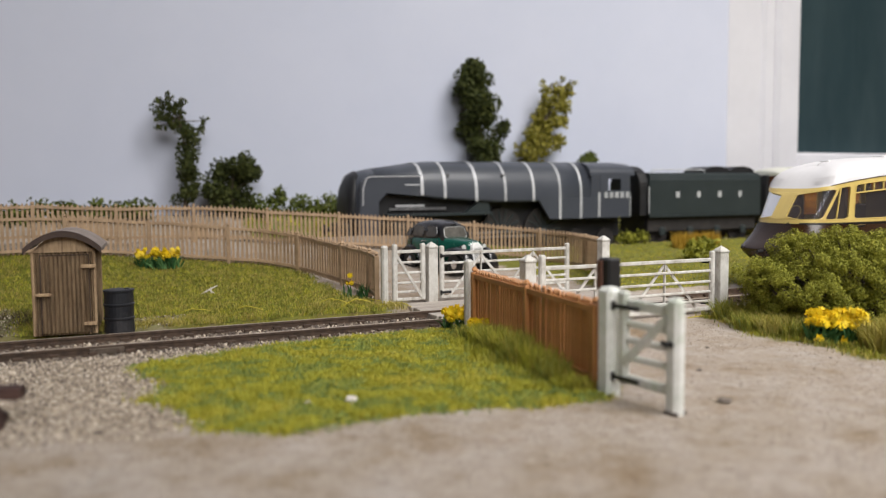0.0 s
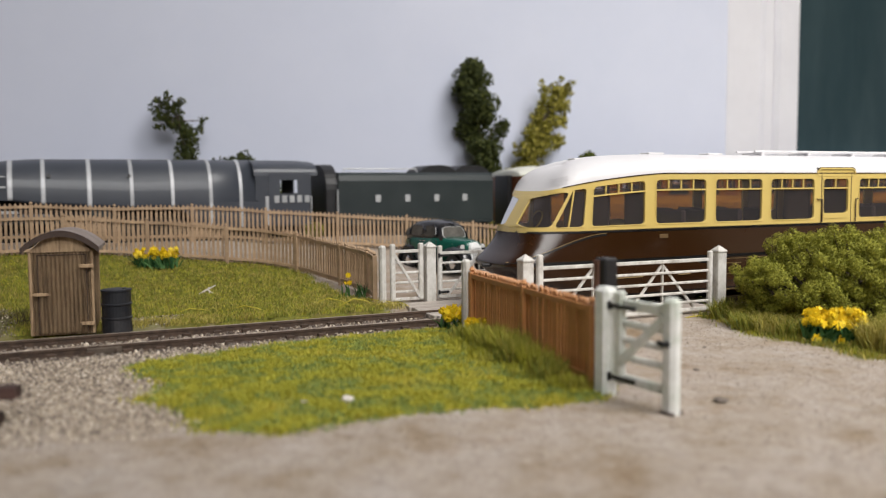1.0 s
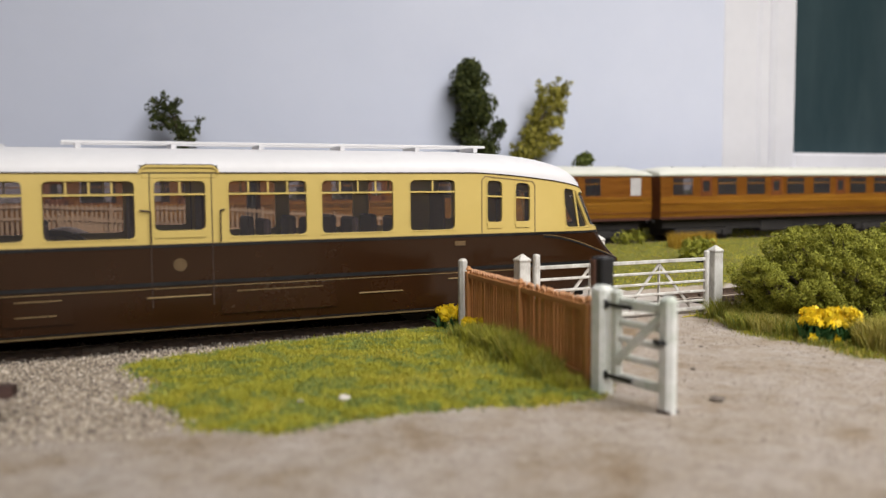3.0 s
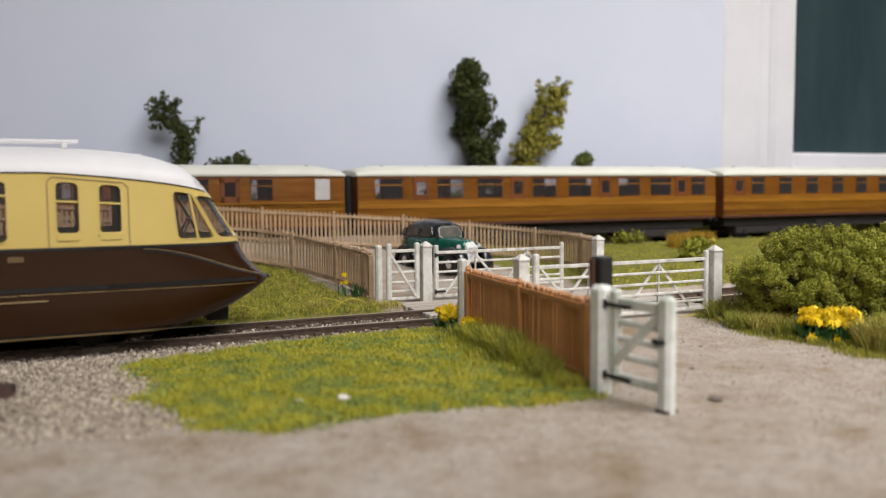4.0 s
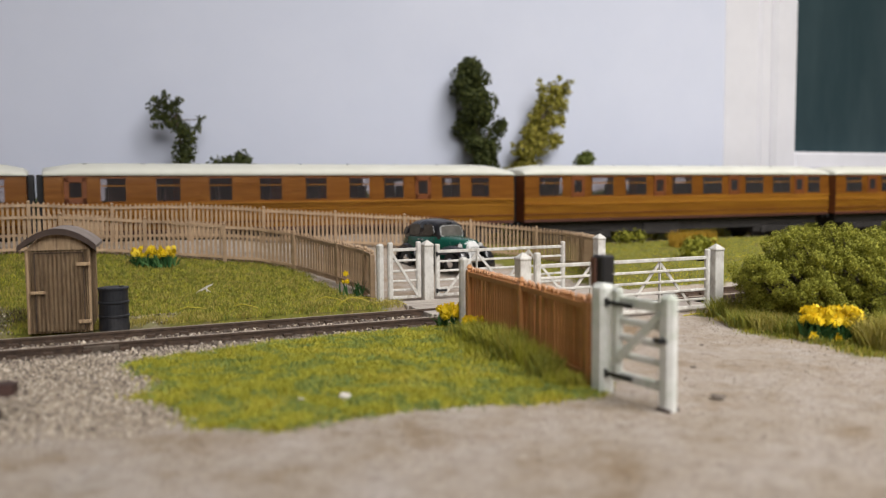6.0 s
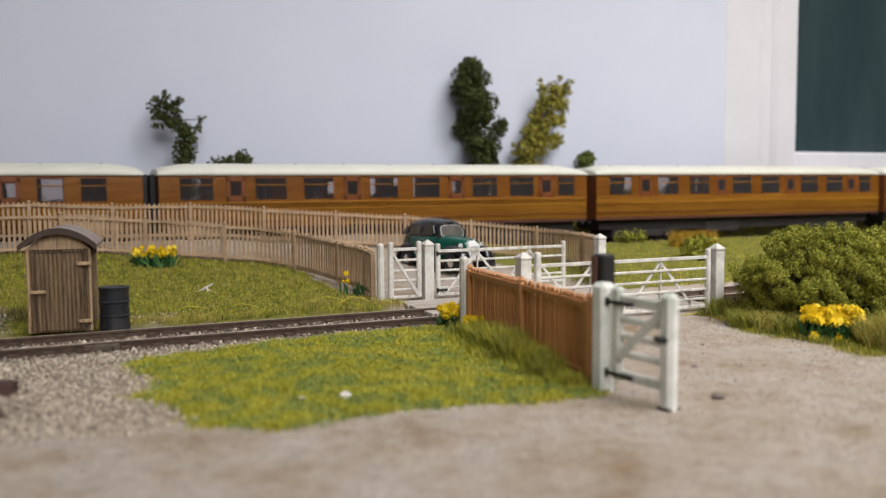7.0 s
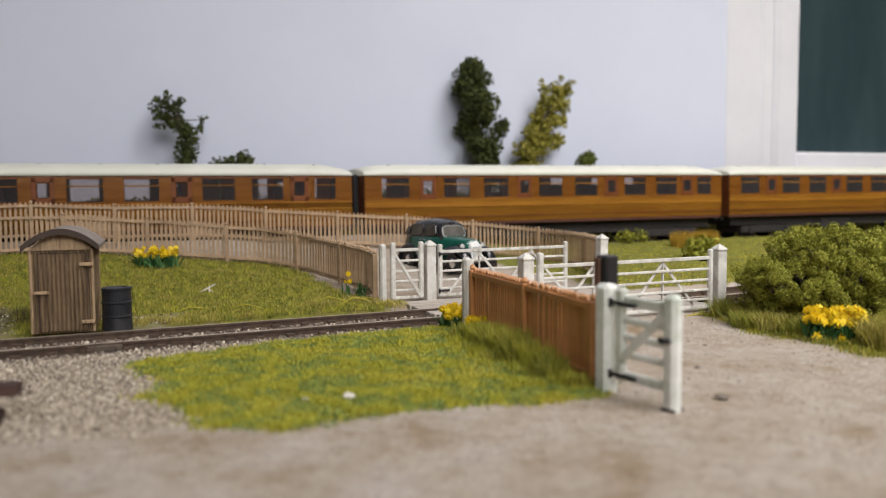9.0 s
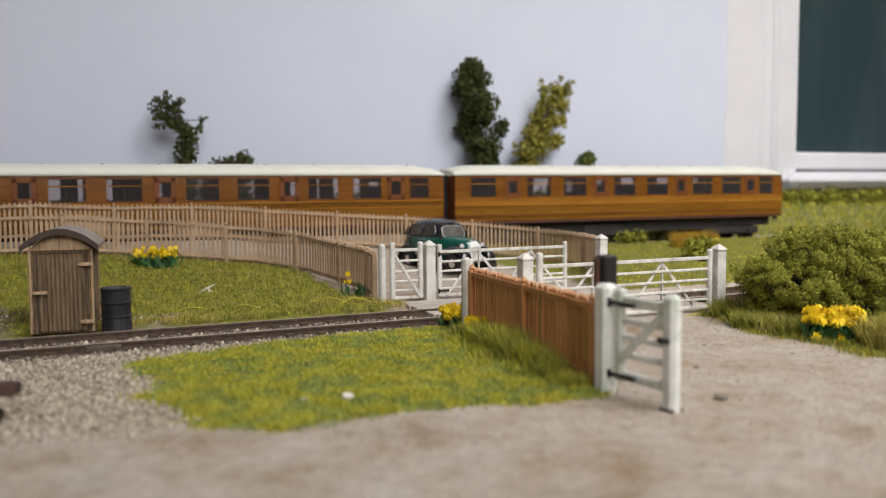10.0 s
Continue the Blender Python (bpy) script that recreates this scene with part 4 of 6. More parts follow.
def build_coach(spec, m):
    c = thing("passenger_coach", m, "varnished teak passenger coach with a pale cream-white roof", "railway coach", "express coaches")
    ops = coach_side(spec)
    xs = sorted({-9.35, 9.35} | {e for o in ops for e in o[:2]})
    zs = [1.0, 1.40, 1.55, 1.75, 2.05, 2.2, 2.3, 2.42, 2.45, 2.6, 3.12, 3.27, 3.3, 3.38]
    for side in (-1, 1):
        bm = B()
        g = [[bm.verts.new((x, side * coach_profile(z), z)) for x in xs] for z in zs[1:]]
        for j in range(len(zs) - 2):
            for i in range(len(xs) - 1):
                xm, zm = (xs[i] + xs[i + 1]) / 2, (zs[j + 1] + zs[j + 2]) / 2
                if any(o[0] < xm < o[1] and o[2] < zm < o[3] for o in ops):
                    continue
                q = (g[j][i], g[j][i + 1], g[j + 1][i + 1], g[j + 1][i])
                bm.faces.new(q if side < 0 else q[::-1])
        bmesh.ops.solidify(bm, geom=bm.faces[:], thickness=0.05)
        body = part("side_panel", bm, "teak", c)
        body.data.materials.append(M["teak_mid"])
        for p in body.data.polygons:
            p.material_index = 1 if p.center.z > 2.34 * K else 0
        boxed("solebar", "underframe", c, -9.35, 9.35, side * 1.27 - 0.06, side * 1.27 + 0.06, 1.27, 1.41, bevel=0.01)
        boxed("waist_moulding", "teak", body, -9.35, 9.35, side * 1.36 - 0.03, side * 1.36 + 0.014, 2.31, 2.36)
        boxed("waist_moulding", "teak", body, -9.35, 9.35, side * 1.36 - 0.03, side * 1.36 + 0.014, 2.05, 2.09)
        boxed("waist_moulding", "teak_dark", body, -9.35, 9.35, side * 1.36 - 0.03, side * 1.36 + 0.014, 1.60, 1.64)
        for x0, x1, z0, z1, kind in ops:
            y = side * 1.34
            bm = B()
            box(bm, x0, x1, y - 0.02, y - 0.015, z0, z1)
            w = part("window", bm, "frosted" if kind == "f" else "coach_glazing", c)
            if kind in "wn":
                boxed("vent_rail", "teak", w, x0, x1, y - 0.02, y + 0.02, z1 - 0.28, z1 - 0.24)
                boxed("window_bolection", "teak_dark", w, x0 - 0.05, x1 + 0.05, y - 0.01, y + 0.035, z1, z1 + 0.05)
                boxed("window_bolection", "pale_line", w, x0 - 0.02, x1 + 0.02, y - 0.01, y + 0.03, z0 - 0.045, z0)
            if kind == "d":
                d = boxed("door_panel", "teak_dark", c, x0 - 0.17, x0 - 0.02, side * 1.35 - 0.02, side * 1.35 + 0.02, 2.36, 3.3, bevel=0.008)
                boxed("door_stile", "teak_dark", d, x1 + 0.02, x1 + 0.17, side * 1.35 - 0.02, side * 1.35 + 0.02, 2.36, 3.3, bevel=0.008)
                boxed("door_head", "teak_dark", d, x0 - 0.17, x1 + 0.17, side * 1.35 - 0.02, side * 1.35 + 0.022, 3.14, 3.36, bevel=0.008)
                boxed("door_lock_rail", "teak_dark", d, x0 - 0.17, x1 + 0.17, side * 1.35 - 0.02, side * 1.35 + 0.022, 2.38, 2.58, bevel=0.008)
        boxed("corridor_wall", "interior", c, -9.0, 9.0, side * 0.45 - 0.02, side * 0.45 + 0.02, 1.4, 2.35)
    for k in range(10):
        boxed("compartment_door", "interior", c, -9.0 + 1.8 * k, -9.0 + 1.8 * k + 1.0 - 0.2 * (k % 3), 0.50, 0.54, 2.3, 3.4)
    for e in (-1, 1):
        boxed("end_panel", "teak_dark", c, min(e * 9.27, e * 9.35), max(e * 9.27, e * 9.35), -1.3, 1.3, 1.3, 3.40, bevel=0.02)
        boxed("gangway", "black", c, min(e * 9.35, e * 9.60), max(e * 9.35, e * 9.60), -0.62, 0.62, 1.2, 3.42, bevel=0.04)
        bm = B()
        tube(bm, (e * 9.35, -0.85, 1.18), (e * 9.5, -0.85, 1.18), 0.09, seg=10)
        tube(bm, (e * 9.35, 0.85, 1.18), (e * 9.5, 0.85, 1.18), 0.09, seg=10)
        part("buffer", bm, "black", c)
    bm = B()
    rings = []
    for x, k in ((-9.39, 0.42), (-9.355, 0.62), (-8.8, 0.82), (-8.4, 0.95), (-7.9, 1.0), (0, 1.0), (7.9, 1.0), (8.4, 0.95), (8.8, 0.82), (9.25, 0.62), (9.39, 0.42)):
        ring = []
        for i in range(15):
            a = math.pi * i / 14
            ring.append((x, -1.39 * math.cos(a), 3.37 + 0.48 * k * max(0.0, math.sin(a)) ** 0.8))
        rings.append(ring)
    loft(bm, rings, caps=True)
    rf = part("roof", bm, "coach_roof", c, smooth=True)
    for i in range(9):
        x = -8 + i * 2
        boxed("roof_vent", "bogie", rf, x - 0.07, x + 0.07, -0.58, -0.46, 3.72, 3.83, bevel=0.02)
    boxed("floor_pan", "interior", c, -9.25, 9.25, -1.25, 1.25, 1.3, 1.4)
    for x in (-7.2, -5.2, -3.2, -1.2, 0.8, 2.8, 4.8, 6.8):
        boxed("compartment_wall", "seat", c, x - 0.04, x + 0.04, -0.42, 1.22, 1.4, 2.95)
    boxed("underframe", "bogie", c, -8.9, 8.9, -0.95, 0.95, 0.82, 1.30)
    boxed("battery_box", "bogie", c, -2.6, -0.4, -1.05, 1.05, 0.55, 1.1, bevel=0.04)
    boxed("truss", "bogie", c, -5, 5, -1.02, -0.94, 0.72, 0.82)
    for cx in (-6.3, 6.3):
        bg = boxed("bogie", "bogie", c, cx - 1.85, cx + 1.85, -1.0, 1.0, 0.42, 0.78, bevel=0.05)
        for dx in (-1.25, 1.25):
            bm = B()
            for y in (-0.68, 0.68):
                tube(bm, (cx + dx, y - 0.06, 0.53), (cx + dx, y + 0.06, 0.53), 0.53, seg=20)
            part("wheelset", bm, "bogie", bg)
            boxed("axlebox", "bogie", bg, cx + dx - 0.15, cx + dx + 0.15, -1.1, -0.98, 0.4, 0.7, bevel=0.03)
    return c


M["pale_line"] = surface("pale_window_sill_line", (0.50, 0.40, 0.32), (0.58, 0.48, 0.4), 2.0, 0.5, 0.0)
consist = []
masters = [build_coach(sp, TP(60 + 19.25 * i, BACK_Q, 0.1)) for i, sp in enumerate(SPECS)]
order = [0, 2, 0, 1, 0, 0, 0, 0]
for k in range(8):
    s = 30.49 + 19.25 * (k + 0.5)
    kind = order[k]
    if masters[kind] is not None and not any(o is masters[kind] for o, _ in consist):
        ob = masters[kind]
        ob.matrix_basis = TP(s, BACK_Q, 0.1)
    else:
        ob = copy_thing(masters[kind], TP(s, BACK_Q, 0.1))
    consist.append((ob, s))


# locomotive
def casing_ring(x, zb, zt, w, n=18, flat=0.35):
    ring = []
    zm = zb + (zt - zb) * flat
    ring += [(x, -w, zb), (x, -w, (zb + zm) / 2)]
    for i in range(n + 1):
        a = math.pi * i / n
        ring.append((x, -w * math.copysign(abs(math.cos(a)) ** 0.9, math.cos(a)), zm + (zt - zm) * math.sin(a) ** 0.85))
    ring += [(x, w, (zb + zm) / 2), (x, w, zb)]
    return ring


def build_loco():
    l = thing("steam_locomotive", TP(14.3, BACK_Q, 0.1), "streamlined grey steam locomotive with silver boiler bands", "locomotive")
    bm = B()
    tops = [(-5.55, 3.72), (-4.5, 3.86), (-3.75, 3.97), (-2.9, 4.03), (0, 4.04), (3.0, 4.04), (4.9, 4.04)]
    low = [(-5.55, 2.70), (-3.75, 2.58), (-2.9, 2.45), (-0.9, 2.25), (6.0, 2.25)]
    wid = lambda x: 1.18 + 0.12 * smooth(x, -6, -2)
    loft(bm, [casing_ring(x, interp(low, x), z, wid(x), flat=0.12) for x, z in tops])
    part("boiler_casing", bm, "loco", l, smooth=True)
    # wind-wedge front: side sheets round a dark recessed smokebox door
    bm = B()
    rings = []
    for x, zt, w in ((-6.45, 2.90, 1.02), (-6.38, 3.30, 1.08), (-6.2, 3.53, 1.14), (-5.95, 3.64, 1.18), (-5.55, 3.73, 1.2)):
        rings.append(casing_ring(x, 0.95, zt, w, flat=0.62))
    loft(bm, rings)
    part("front_casing", bm, "loco", l, smooth=True)
    bm = B()
    rings = []
    for x, zt, w in ((-6.72, 2.6, 0.75), (-6.66, 3.12, 0.86), (-6.50, 3.46, 0.92), (-6.2, 3.63, 0.95)):
        rings.append(casing_ring(x, 1.25, zt, w, flat=0.45))
    loft(bm, rings)
    part("smokebox_front", bm, "black", l, "black curved smokebox front", smooth=True)
    for side in (-1, 1):
        bm = B()
        pts = [(-6.42, 0.95), (-5.6, 0.95), (-5.55, 2.35), (-5.2, 2.70), (-3.7, 2.56), (-3.7, 3.45), (-5.95, 3.45), (-6.34, 3.15)]
        loft(bm, [[(x, side * 1.19, z) for x, z in pts], [(x, side * 1.27, z) for x, z in pts]])
        part("smoke_deflector", bm, "loco", l)
        path = [(-6.25, 2.2), (-6.23, 2.9), (-6.1, 3.28), (-5.9, 3.37), (-3.75, 3.39)]
        bm = B()
        for a, b in zip(path, path[1:]):
            bar(bm, (a[0], side * 1.285, a[1]), (b[0], side * 1.285, b[1]), 0.03, 0.045)
        part("handrail", bm, "silver", l, "polished handrail line")
        boxed("nameplate", "silver", l, -4.4, -3.75, side * 1.28 - 0.02, side * 1.28 + 0.02, 3.0, 3.06)
        boxed("running_plate", "loco_dark", l, -5.2, -0.3, side * 1.05 - 0.3, side * 1.05 + 0.3, 1.72, 1.82, bevel=0.01)
        bm = B()
        pts = [(2.35, 2.42), (1.95, 2.42), (2.6, 1.46), (6.95, 1.46), (6.95, 2.42)]
        loft(bm, [[(x, side * 1.18, z) for x, z in pts], [(x, side * 1.31, z) for x, z in pts]])
        part("firebox_skirt", bm, "loco", l)
        # motion and wheels
        boxed("cylinder", "loco_dark", l, -5.0, -3.9, side * 1.0 - 0.25, side * 1.0 + 0.25, 0.75, 1.5, bevel=0.1)
        for x in (-1.7, 0.45, 2.6):
            wl = B()
            tube(wl, (x, side * 0.62, 1.0), (x, side * 0.75, 1.0), 1.0, seg=36)
            wh = part("driving_wheel", wl, "bogie", l)
            bm = B()
            for k in range(14):
                a = 2 * math.pi * k / 14
                bar(bm, (x, side * 0.77, 1.0), (x + 0.9 * math.cos(a), side * 0.77, 1.0 + 0.9 * math.sin(a)), 0.05, 0.07)
            part("spoke", bm, "loco_dark", wh)
        for a, b, z, mat in ((-4.0, 2.6, 0.85, "silver"), (-1.7, 2.6, 0.72, "silver"), (-3.6, -1.2, 1.35, "silver"), (-5.0, -2.4, 2.02, "loco_dark"), (-4.7, -3.4, 2.15, "silver")):
            bm = B()
            bar(bm, (a, side * 0.95, z), (b, side * 0.95, z + (0.12 if mat == "silver" and a == -4.0 else 0)), 0.06, 0.1)
            part("rod", bm, mat if z > 2.1 else "rod_steel", l)
        bm = B()
        pts = [(-1.55, 1.82), (-0.35, 1.82), (-0.45, 2.3), (-0.9, 2.3)]
        loft(bm, [[(x, side * 0.8, z) for x, z in pts], [(x, side * 1.2, z) for x, z in pts]])
        part("splasher", bm, "loco_dark", l)
        for x in (-6.2, -5.0 + 0.1, 4.4, 6.0):
            bm = B()
            tube(bm, (x, side * 0.6, 0.48), (x, side * 0.73, 0.48), 0.48, seg=24)
            part("carrying_wheel", bm, "bogie", l)
        # cab
        boxed("cab_side", "loco", l, 5.3, 5.75, side * 1.29 - 0.03, side * 1.29 + 0.03, 2.35, 3.5)
        boxed("cab_side", "loco", l, 6.45, 6.98, side * 1.29 - 0.03, side * 1.29 + 0.03, 2.35, 3.5)
        boxed("cab_side", "loco", l, 5.75, 6.45, side * 1.29 - 0.03, side * 1.29 + 0.03, 2.35, 2.72)
        boxed("cab_side", "loco", l, 5.75, 6.45, side * 1.29 - 0.03, side * 1.29 + 0.03, 3.24, 3.5)
        boxed("cab_side", "loco", l, 4.8, 5.3, side * 1.27 - 0.03, side * 1.27 + 0.03, 2.35, 3.5)
        for i in range(5):
            x = 5.62 + i * 0.30
            bm = B()
            box(bm, x - 0.095, x + 0.095, side * 1.325 - 0.012, side * 1.325 + 0.004, 2.36, 2.64, bevel=0.003)
            part("number_bar", bm, "pale_letter", l)
        bm = B()
        tube(bm, (7.0, side * 1.3, 1.5), (7.0, side * 1.3, 2.6), 0.025, seg=8)
        part("grab_rail", bm, "silver", l)
    for x, w in ((-3.62, 0.15), (-2.58, 0.13), (-1.09, 0.14), (0.33, 0.12), (1.75, 0.12), (3.13, 0.12), (4.25, 0.12)):
        bm = B()
        zt = interp([(a, b) for a, b in tops], x)
        zb = 1.45 if x > 3 else 2.36
        ww = wid(x) + 0.02
        r0 = [(x0, y, z) for x0, y, z in casing_ring(x - w / 2, interp(low, x) + 0.01, zt + 0.015, ww, flat=0.12)]
        r1 = [(x + w / 2, y, z) for _, y, z in r0]
        loft(bm, [r0, r1], caps=False)
        part("boiler_band", bm, "silver", l, smooth=True)
        if x > 3:
            for side in (-1, 1):
                boxed("boiler_band", "silver", l, x - w / 2, x + w / 2, side * 1.318 - 0.005, side * 1.318 + 0.005, 1.45, 2.4)
    for side in (-1, 1):
        boxed("boiler_band", "silver", l, 5.18, 5.3, side * 1.325 - 0.005, side * 1.325 + 0.005, 1.5, 2.62)
    for x in (-2.4, 0.25):
        bm = B()
        tube(bm, (x, -1.08, 3.38), (x, -1.2, 3.42), 0.07, seg=12)
        part("washout_plug", bm, "black", l)
    bm = B()
    loft(bm, [casing_ring(x, 3.4, z, 1.31, flat=0.02) for x, z in ((4.75, 4.03), (6.6, 4.03), (7.25, 3.97))])
    part("cab_roof", bm, "loco", l, smooth=False)
    boxed("backhead", "black", l, 4.9, 5.1, -1.15, 1.15, 1.4, 3.6)
    boxed("smokebox_saddle", "black", l, -6.1, -1.0, -0.85, 0.85, 1.3, 2.75)
    boxed("frames", "black", l, -6.7, 6.9, -0.55, 0.55, 0.55, 2.4)
    boxed("buffer_beam", "loco_dark", l, -6.9, -6.7, -1.2, 1.2, 0.95, 1.45, bevel=0.02)
    for y in (-0.85, 0.85):
        bm = B()
        tube(bm, (-6.9, y, 1.15), (-7.25, y, 1.15), 0.09, seg=12)
        tube(bm, (-7.25, y, 1.15), (-7.31, y, 1.15), 0.24, seg=18)
        part("buffer", bm, "black", l)
    return l


M["rod_steel"] = surface("dull_rod_steel", (0.20, 0.20, 0.21), (0.3, 0.3, 0.31), 3.0, 0.4, 0.05, metal=0.6)


def build_tender():
    t = thing("tender", TP(25.9, BACK_Q, 0.1), "dark grey eight-wheel locomotive tender with pale lettering blocks", "tender")
    bm = B()
    rings = []
    for x in (-3.45, 3.5):
        rings.append([(x, -1.3, 1.45), (x, -1.3, 3.2), (x, -1.24, 3.42), (x, -1.12, 3.53), (x, 1.12, 3.53), (x, 1.24, 3.42), (x, 1.3, 3.2), (x, 1.3, 1.45)])
    loft(bm, rings)
    part("tank", bm, "loco_dark", t)
    for side in (-1, 1):
        boxed("side_sheet", "loco_dark", t, -3.5, 3.52, side * 1.3 - 0.02, side * 1.3 + 0.02, 1.5, 3.2, bevel=0.02)
        boxed("tank_step", "loco_dark", t, -3.5, 3.5, side * 1.32 - 0.05, side * 1.32 + 0.05, 1.40, 1.5, bevel=0.01)
        for x in (-1.8, -0.5, 0.82, 2.14):
            bm = B()
            box(bm, x - 0.11, x + 0.11, side * 1.325 - 0.008, side * 1.325 + 0.004, 2.33, 2.62, bevel=0.003)
            part("letter_bar", bm, "pale_letter", t)
        bm = B()
        for x in (-3.5,):
            tube(bm, (x - 0.02, side * 1.33, 1.6), (x - 0.02, side * 1.33, 2.85), 0.03, seg=8)
        part("grab_rail", bm, "silver", t)
        boxed("outside_frame", "bogie", t, -3.4, 3.4, side * 1.05 - 0.05, side * 1.05 + 0.05, 0.7, 1.4, bevel=0.03)
        for x in (-2.55, -0.85, 0.85, 2.55):
            bm = B()
            tube(bm, (x, side * 0.62, 0.62), (x, side * 0.75, 0.62), 0.62, seg=26)
            part("wheel", bm, "bogie", t)
            boxed("axlebox", "loco_dark", t, x - 0.17, x + 0.17, side * 1.13 - 0.06, side * 1.13 + 0.06, 0.5, 0.9, bevel=0.04)
    # arched cab-side weather plate and coal plates
    bm = B()
    arch = [(-1.2, 1.5)] + [(-1.2 * math.cos(math.pi * i / 14), 2.85 + 1.02 * math.sin(math.pi * i / 14)) for i in range(15)] + [(1.2, 1.5)]
    loft(bm, [[(-3.95, y, z) for y, z in arch], [(-3.45, y, z) for y, z in arch]])
    part("corridor_hood", bm, "black", t, "black arched gangway hood")
    for cx in (1.15, 2.75):
        bm = B()
        arch = [(-0.85 * math.cos(math.pi * i / 12), 3.50 + 0.36 * math.sin(math.pi * i / 12)) for i in range(13)]
        loft(bm, [[(cx + x, -0.8, z) for x, z in arch], [(cx + x, 0.8, z) for x, z in arch]])
        part("tank_dome", bm, "black", t)
    bm = B()
    tube(bm, (-3.2, -1.1, 3.68), (0.0, -1.1, 3.68), 0.025, seg=8)
    for x in (-3.2, -1.6, 0.0):
        tube(bm, (x, -1.1, 3.5), (x, -1.1, 3.68), 0.02, seg=6)
    part("top_rail", bm, "silver", t)
    boxed("rear_gangway", "black", t, 3.5, 3.8, -0.6, 0.6, 1.3, 3.5, bevel=0.04)
    boxed("underframe", "black", t, -3.4, 3.4, -0.9, 0.9, 0.6, 1.45)
    return t


M["pale_letter"] = surface("pale_lettering", (0.36, 0.37, 0.38), (0.44, 0.45, 0.46), 2.0, 0.5, 0.0)
consist = [(build_loco(), 14.3), (build_tender(), 25.9)] + consist
# ---- hut, drum, car ----
def build_hut():
    h = thing("lamp_hut", P(-8.44, 18.90, -0.05, 18), "corrugated brown trackside hut with an arched grey roof", "hut")
    W, D, H = 0.61, 0.84, 1.80

    def corrugated(length, height, n, amp=0.022):
        bm = B()
        rows = []
        m = n * 6
        for z in (0.0, height):
            rows.append([bm.verts.new((-length / 2 + length * i / m, -amp * math.sin(2 * math.pi * i / 6), z)) for i in range(m + 1)])
        for i in range(m):
            bm.faces.new((rows[0][i], rows[0][i + 1], rows[1][i + 1], rows[1][i]))
        bmesh.ops.solidify(bm, geom=bm.faces[:], thickness=0.03)
        return bm

    for (x, y, a, ln, n) in ((0, -D, 0, 2 * W, 16), (0, D, 180, 2 * W, 16), (-W, 0, -90, 2 * D, 17), (W, 0, 90, 2 * D, 17)):
        o = part("wall_sheet", corrugated(ln, H, n), "hut_wood", h)
        o.matrix_basis = P(x, y, 0, a)
    for x in (-W, W):
        for y in (-D, D):
            boxed("corner_post", "hut_wood", h, x - 0.03, x + 0.03, y - 0.03, y + 0.03, 0.0, H, bevel=0.012)
    # gable boards under the arch
    for y in (-D, D):
        bm = B()
        arc = [(-W, H - 0.02)] + [(W * (-1 + 2 * i / 12), H + 0.35 * (1 - (-1 + 2 * i / 12) ** 2)) for i in range(13)] + [(W, H - 0.02)]
        loft(bm, [[(x, y - 0.03, z) for x, z in arc], [(x, y + 0.03, z) for x, z in arc]])
        part("gable", bm, "hut_wood", h)
    bm = B()
    rings = []
    for y in (-D - 0.14, D + 0.12):
        top = [(-(W + 0.16) + 2 * (W + 0.16) * i / 16, 0) for i in range(17)]
        f = lambda x: H + 0.0 + 0.36 * (1 - (x / (W + 0.16)) ** 2)
        rings.append([(x, y, f(x) + 0.075) for x, _ in top] + [(x, y, f(x)) for x, _ in top[::-1]])
    loft(bm, rings)
    rf = part("roof", bm, "hut_roof", h, smooth=False)
    bm = B()
    y = -D - 0.145
    rings = [[(x, yy, f(x) + 0.085) for x, _ in top] + [(x, yy, f(x) - 0.045) for x, _ in top[::-1]] for yy in (y - 0.035, y + 0.02)]
    loft(bm, rings)
    part("barge_board", bm, "dark_brown", rf, "dark brown curved barge board")
    d = part("door", corrugated(0.94, 1.66, 11, 0.018), "hut_wood", h)
    d.matrix_basis = P(0.02, -D - 0.045, 0.05)
    for dims in ((-0.485, -0.47, -0.022, 0.0, 0, 1.68), (0.47, 0.485, -0.022, 0.0, 0, 1.68), (-0.485, 0.485, -0.022, 0.0, 1.66, 1.675)):
        boxed("door_frame", "dark_brown", d, *dims)
    for z in (0.18, 1.42):
        boxed("hinge", "hut_wood", d, 0.34, 0.62, -0.075, -0.02, z - 0.04, z + 0.04, bevel=0.012)
    boxed("latch", "hut_wood", d, -0.58, -0.28, -0.075, -0.02, 0.80, 0.87, bevel=0.012)
    return h


build_hut()


def build_drum():
    d = thing("oil_drum", P(-7.15, 18.42, -0.06, 10), "battered black oil drum standing on the trackside earth", "drum")
    bm = B()
    prof = [(0.0, 0.30), (0.02, 0.315), (0.30, 0.305), (0.315, 0.325), (0.345, 0.325), (0.36, 0.305), (0.60, 0.305), (0.615, 0.325), (0.645, 0.325), (0.66, 0.305),
            (0.90, 0.305), (0.915, 0.325), (0.945, 0.325)]
    rings = [[(r * math.cos(2 * math.pi * i / 28), r * math.sin(2 * math.pi * i / 28), z) for i in range(28)] for z, r in prof]
    loft(bm, rings)
    part("shell", bm, "drum", d, smooth=False)
    bm = B()
    tube(bm, (0, 0, 0.946), (0, 0, 0.951), 0.29, seg=28)
    part("lid", bm, "drum", d)
    bm = B()
    tube(bm, (0.16, 0.05, 0.95), (0.16, 0.05, 0.975), 0.05, seg=10)
    part("bung", bm, "drum", d)


build_drum()


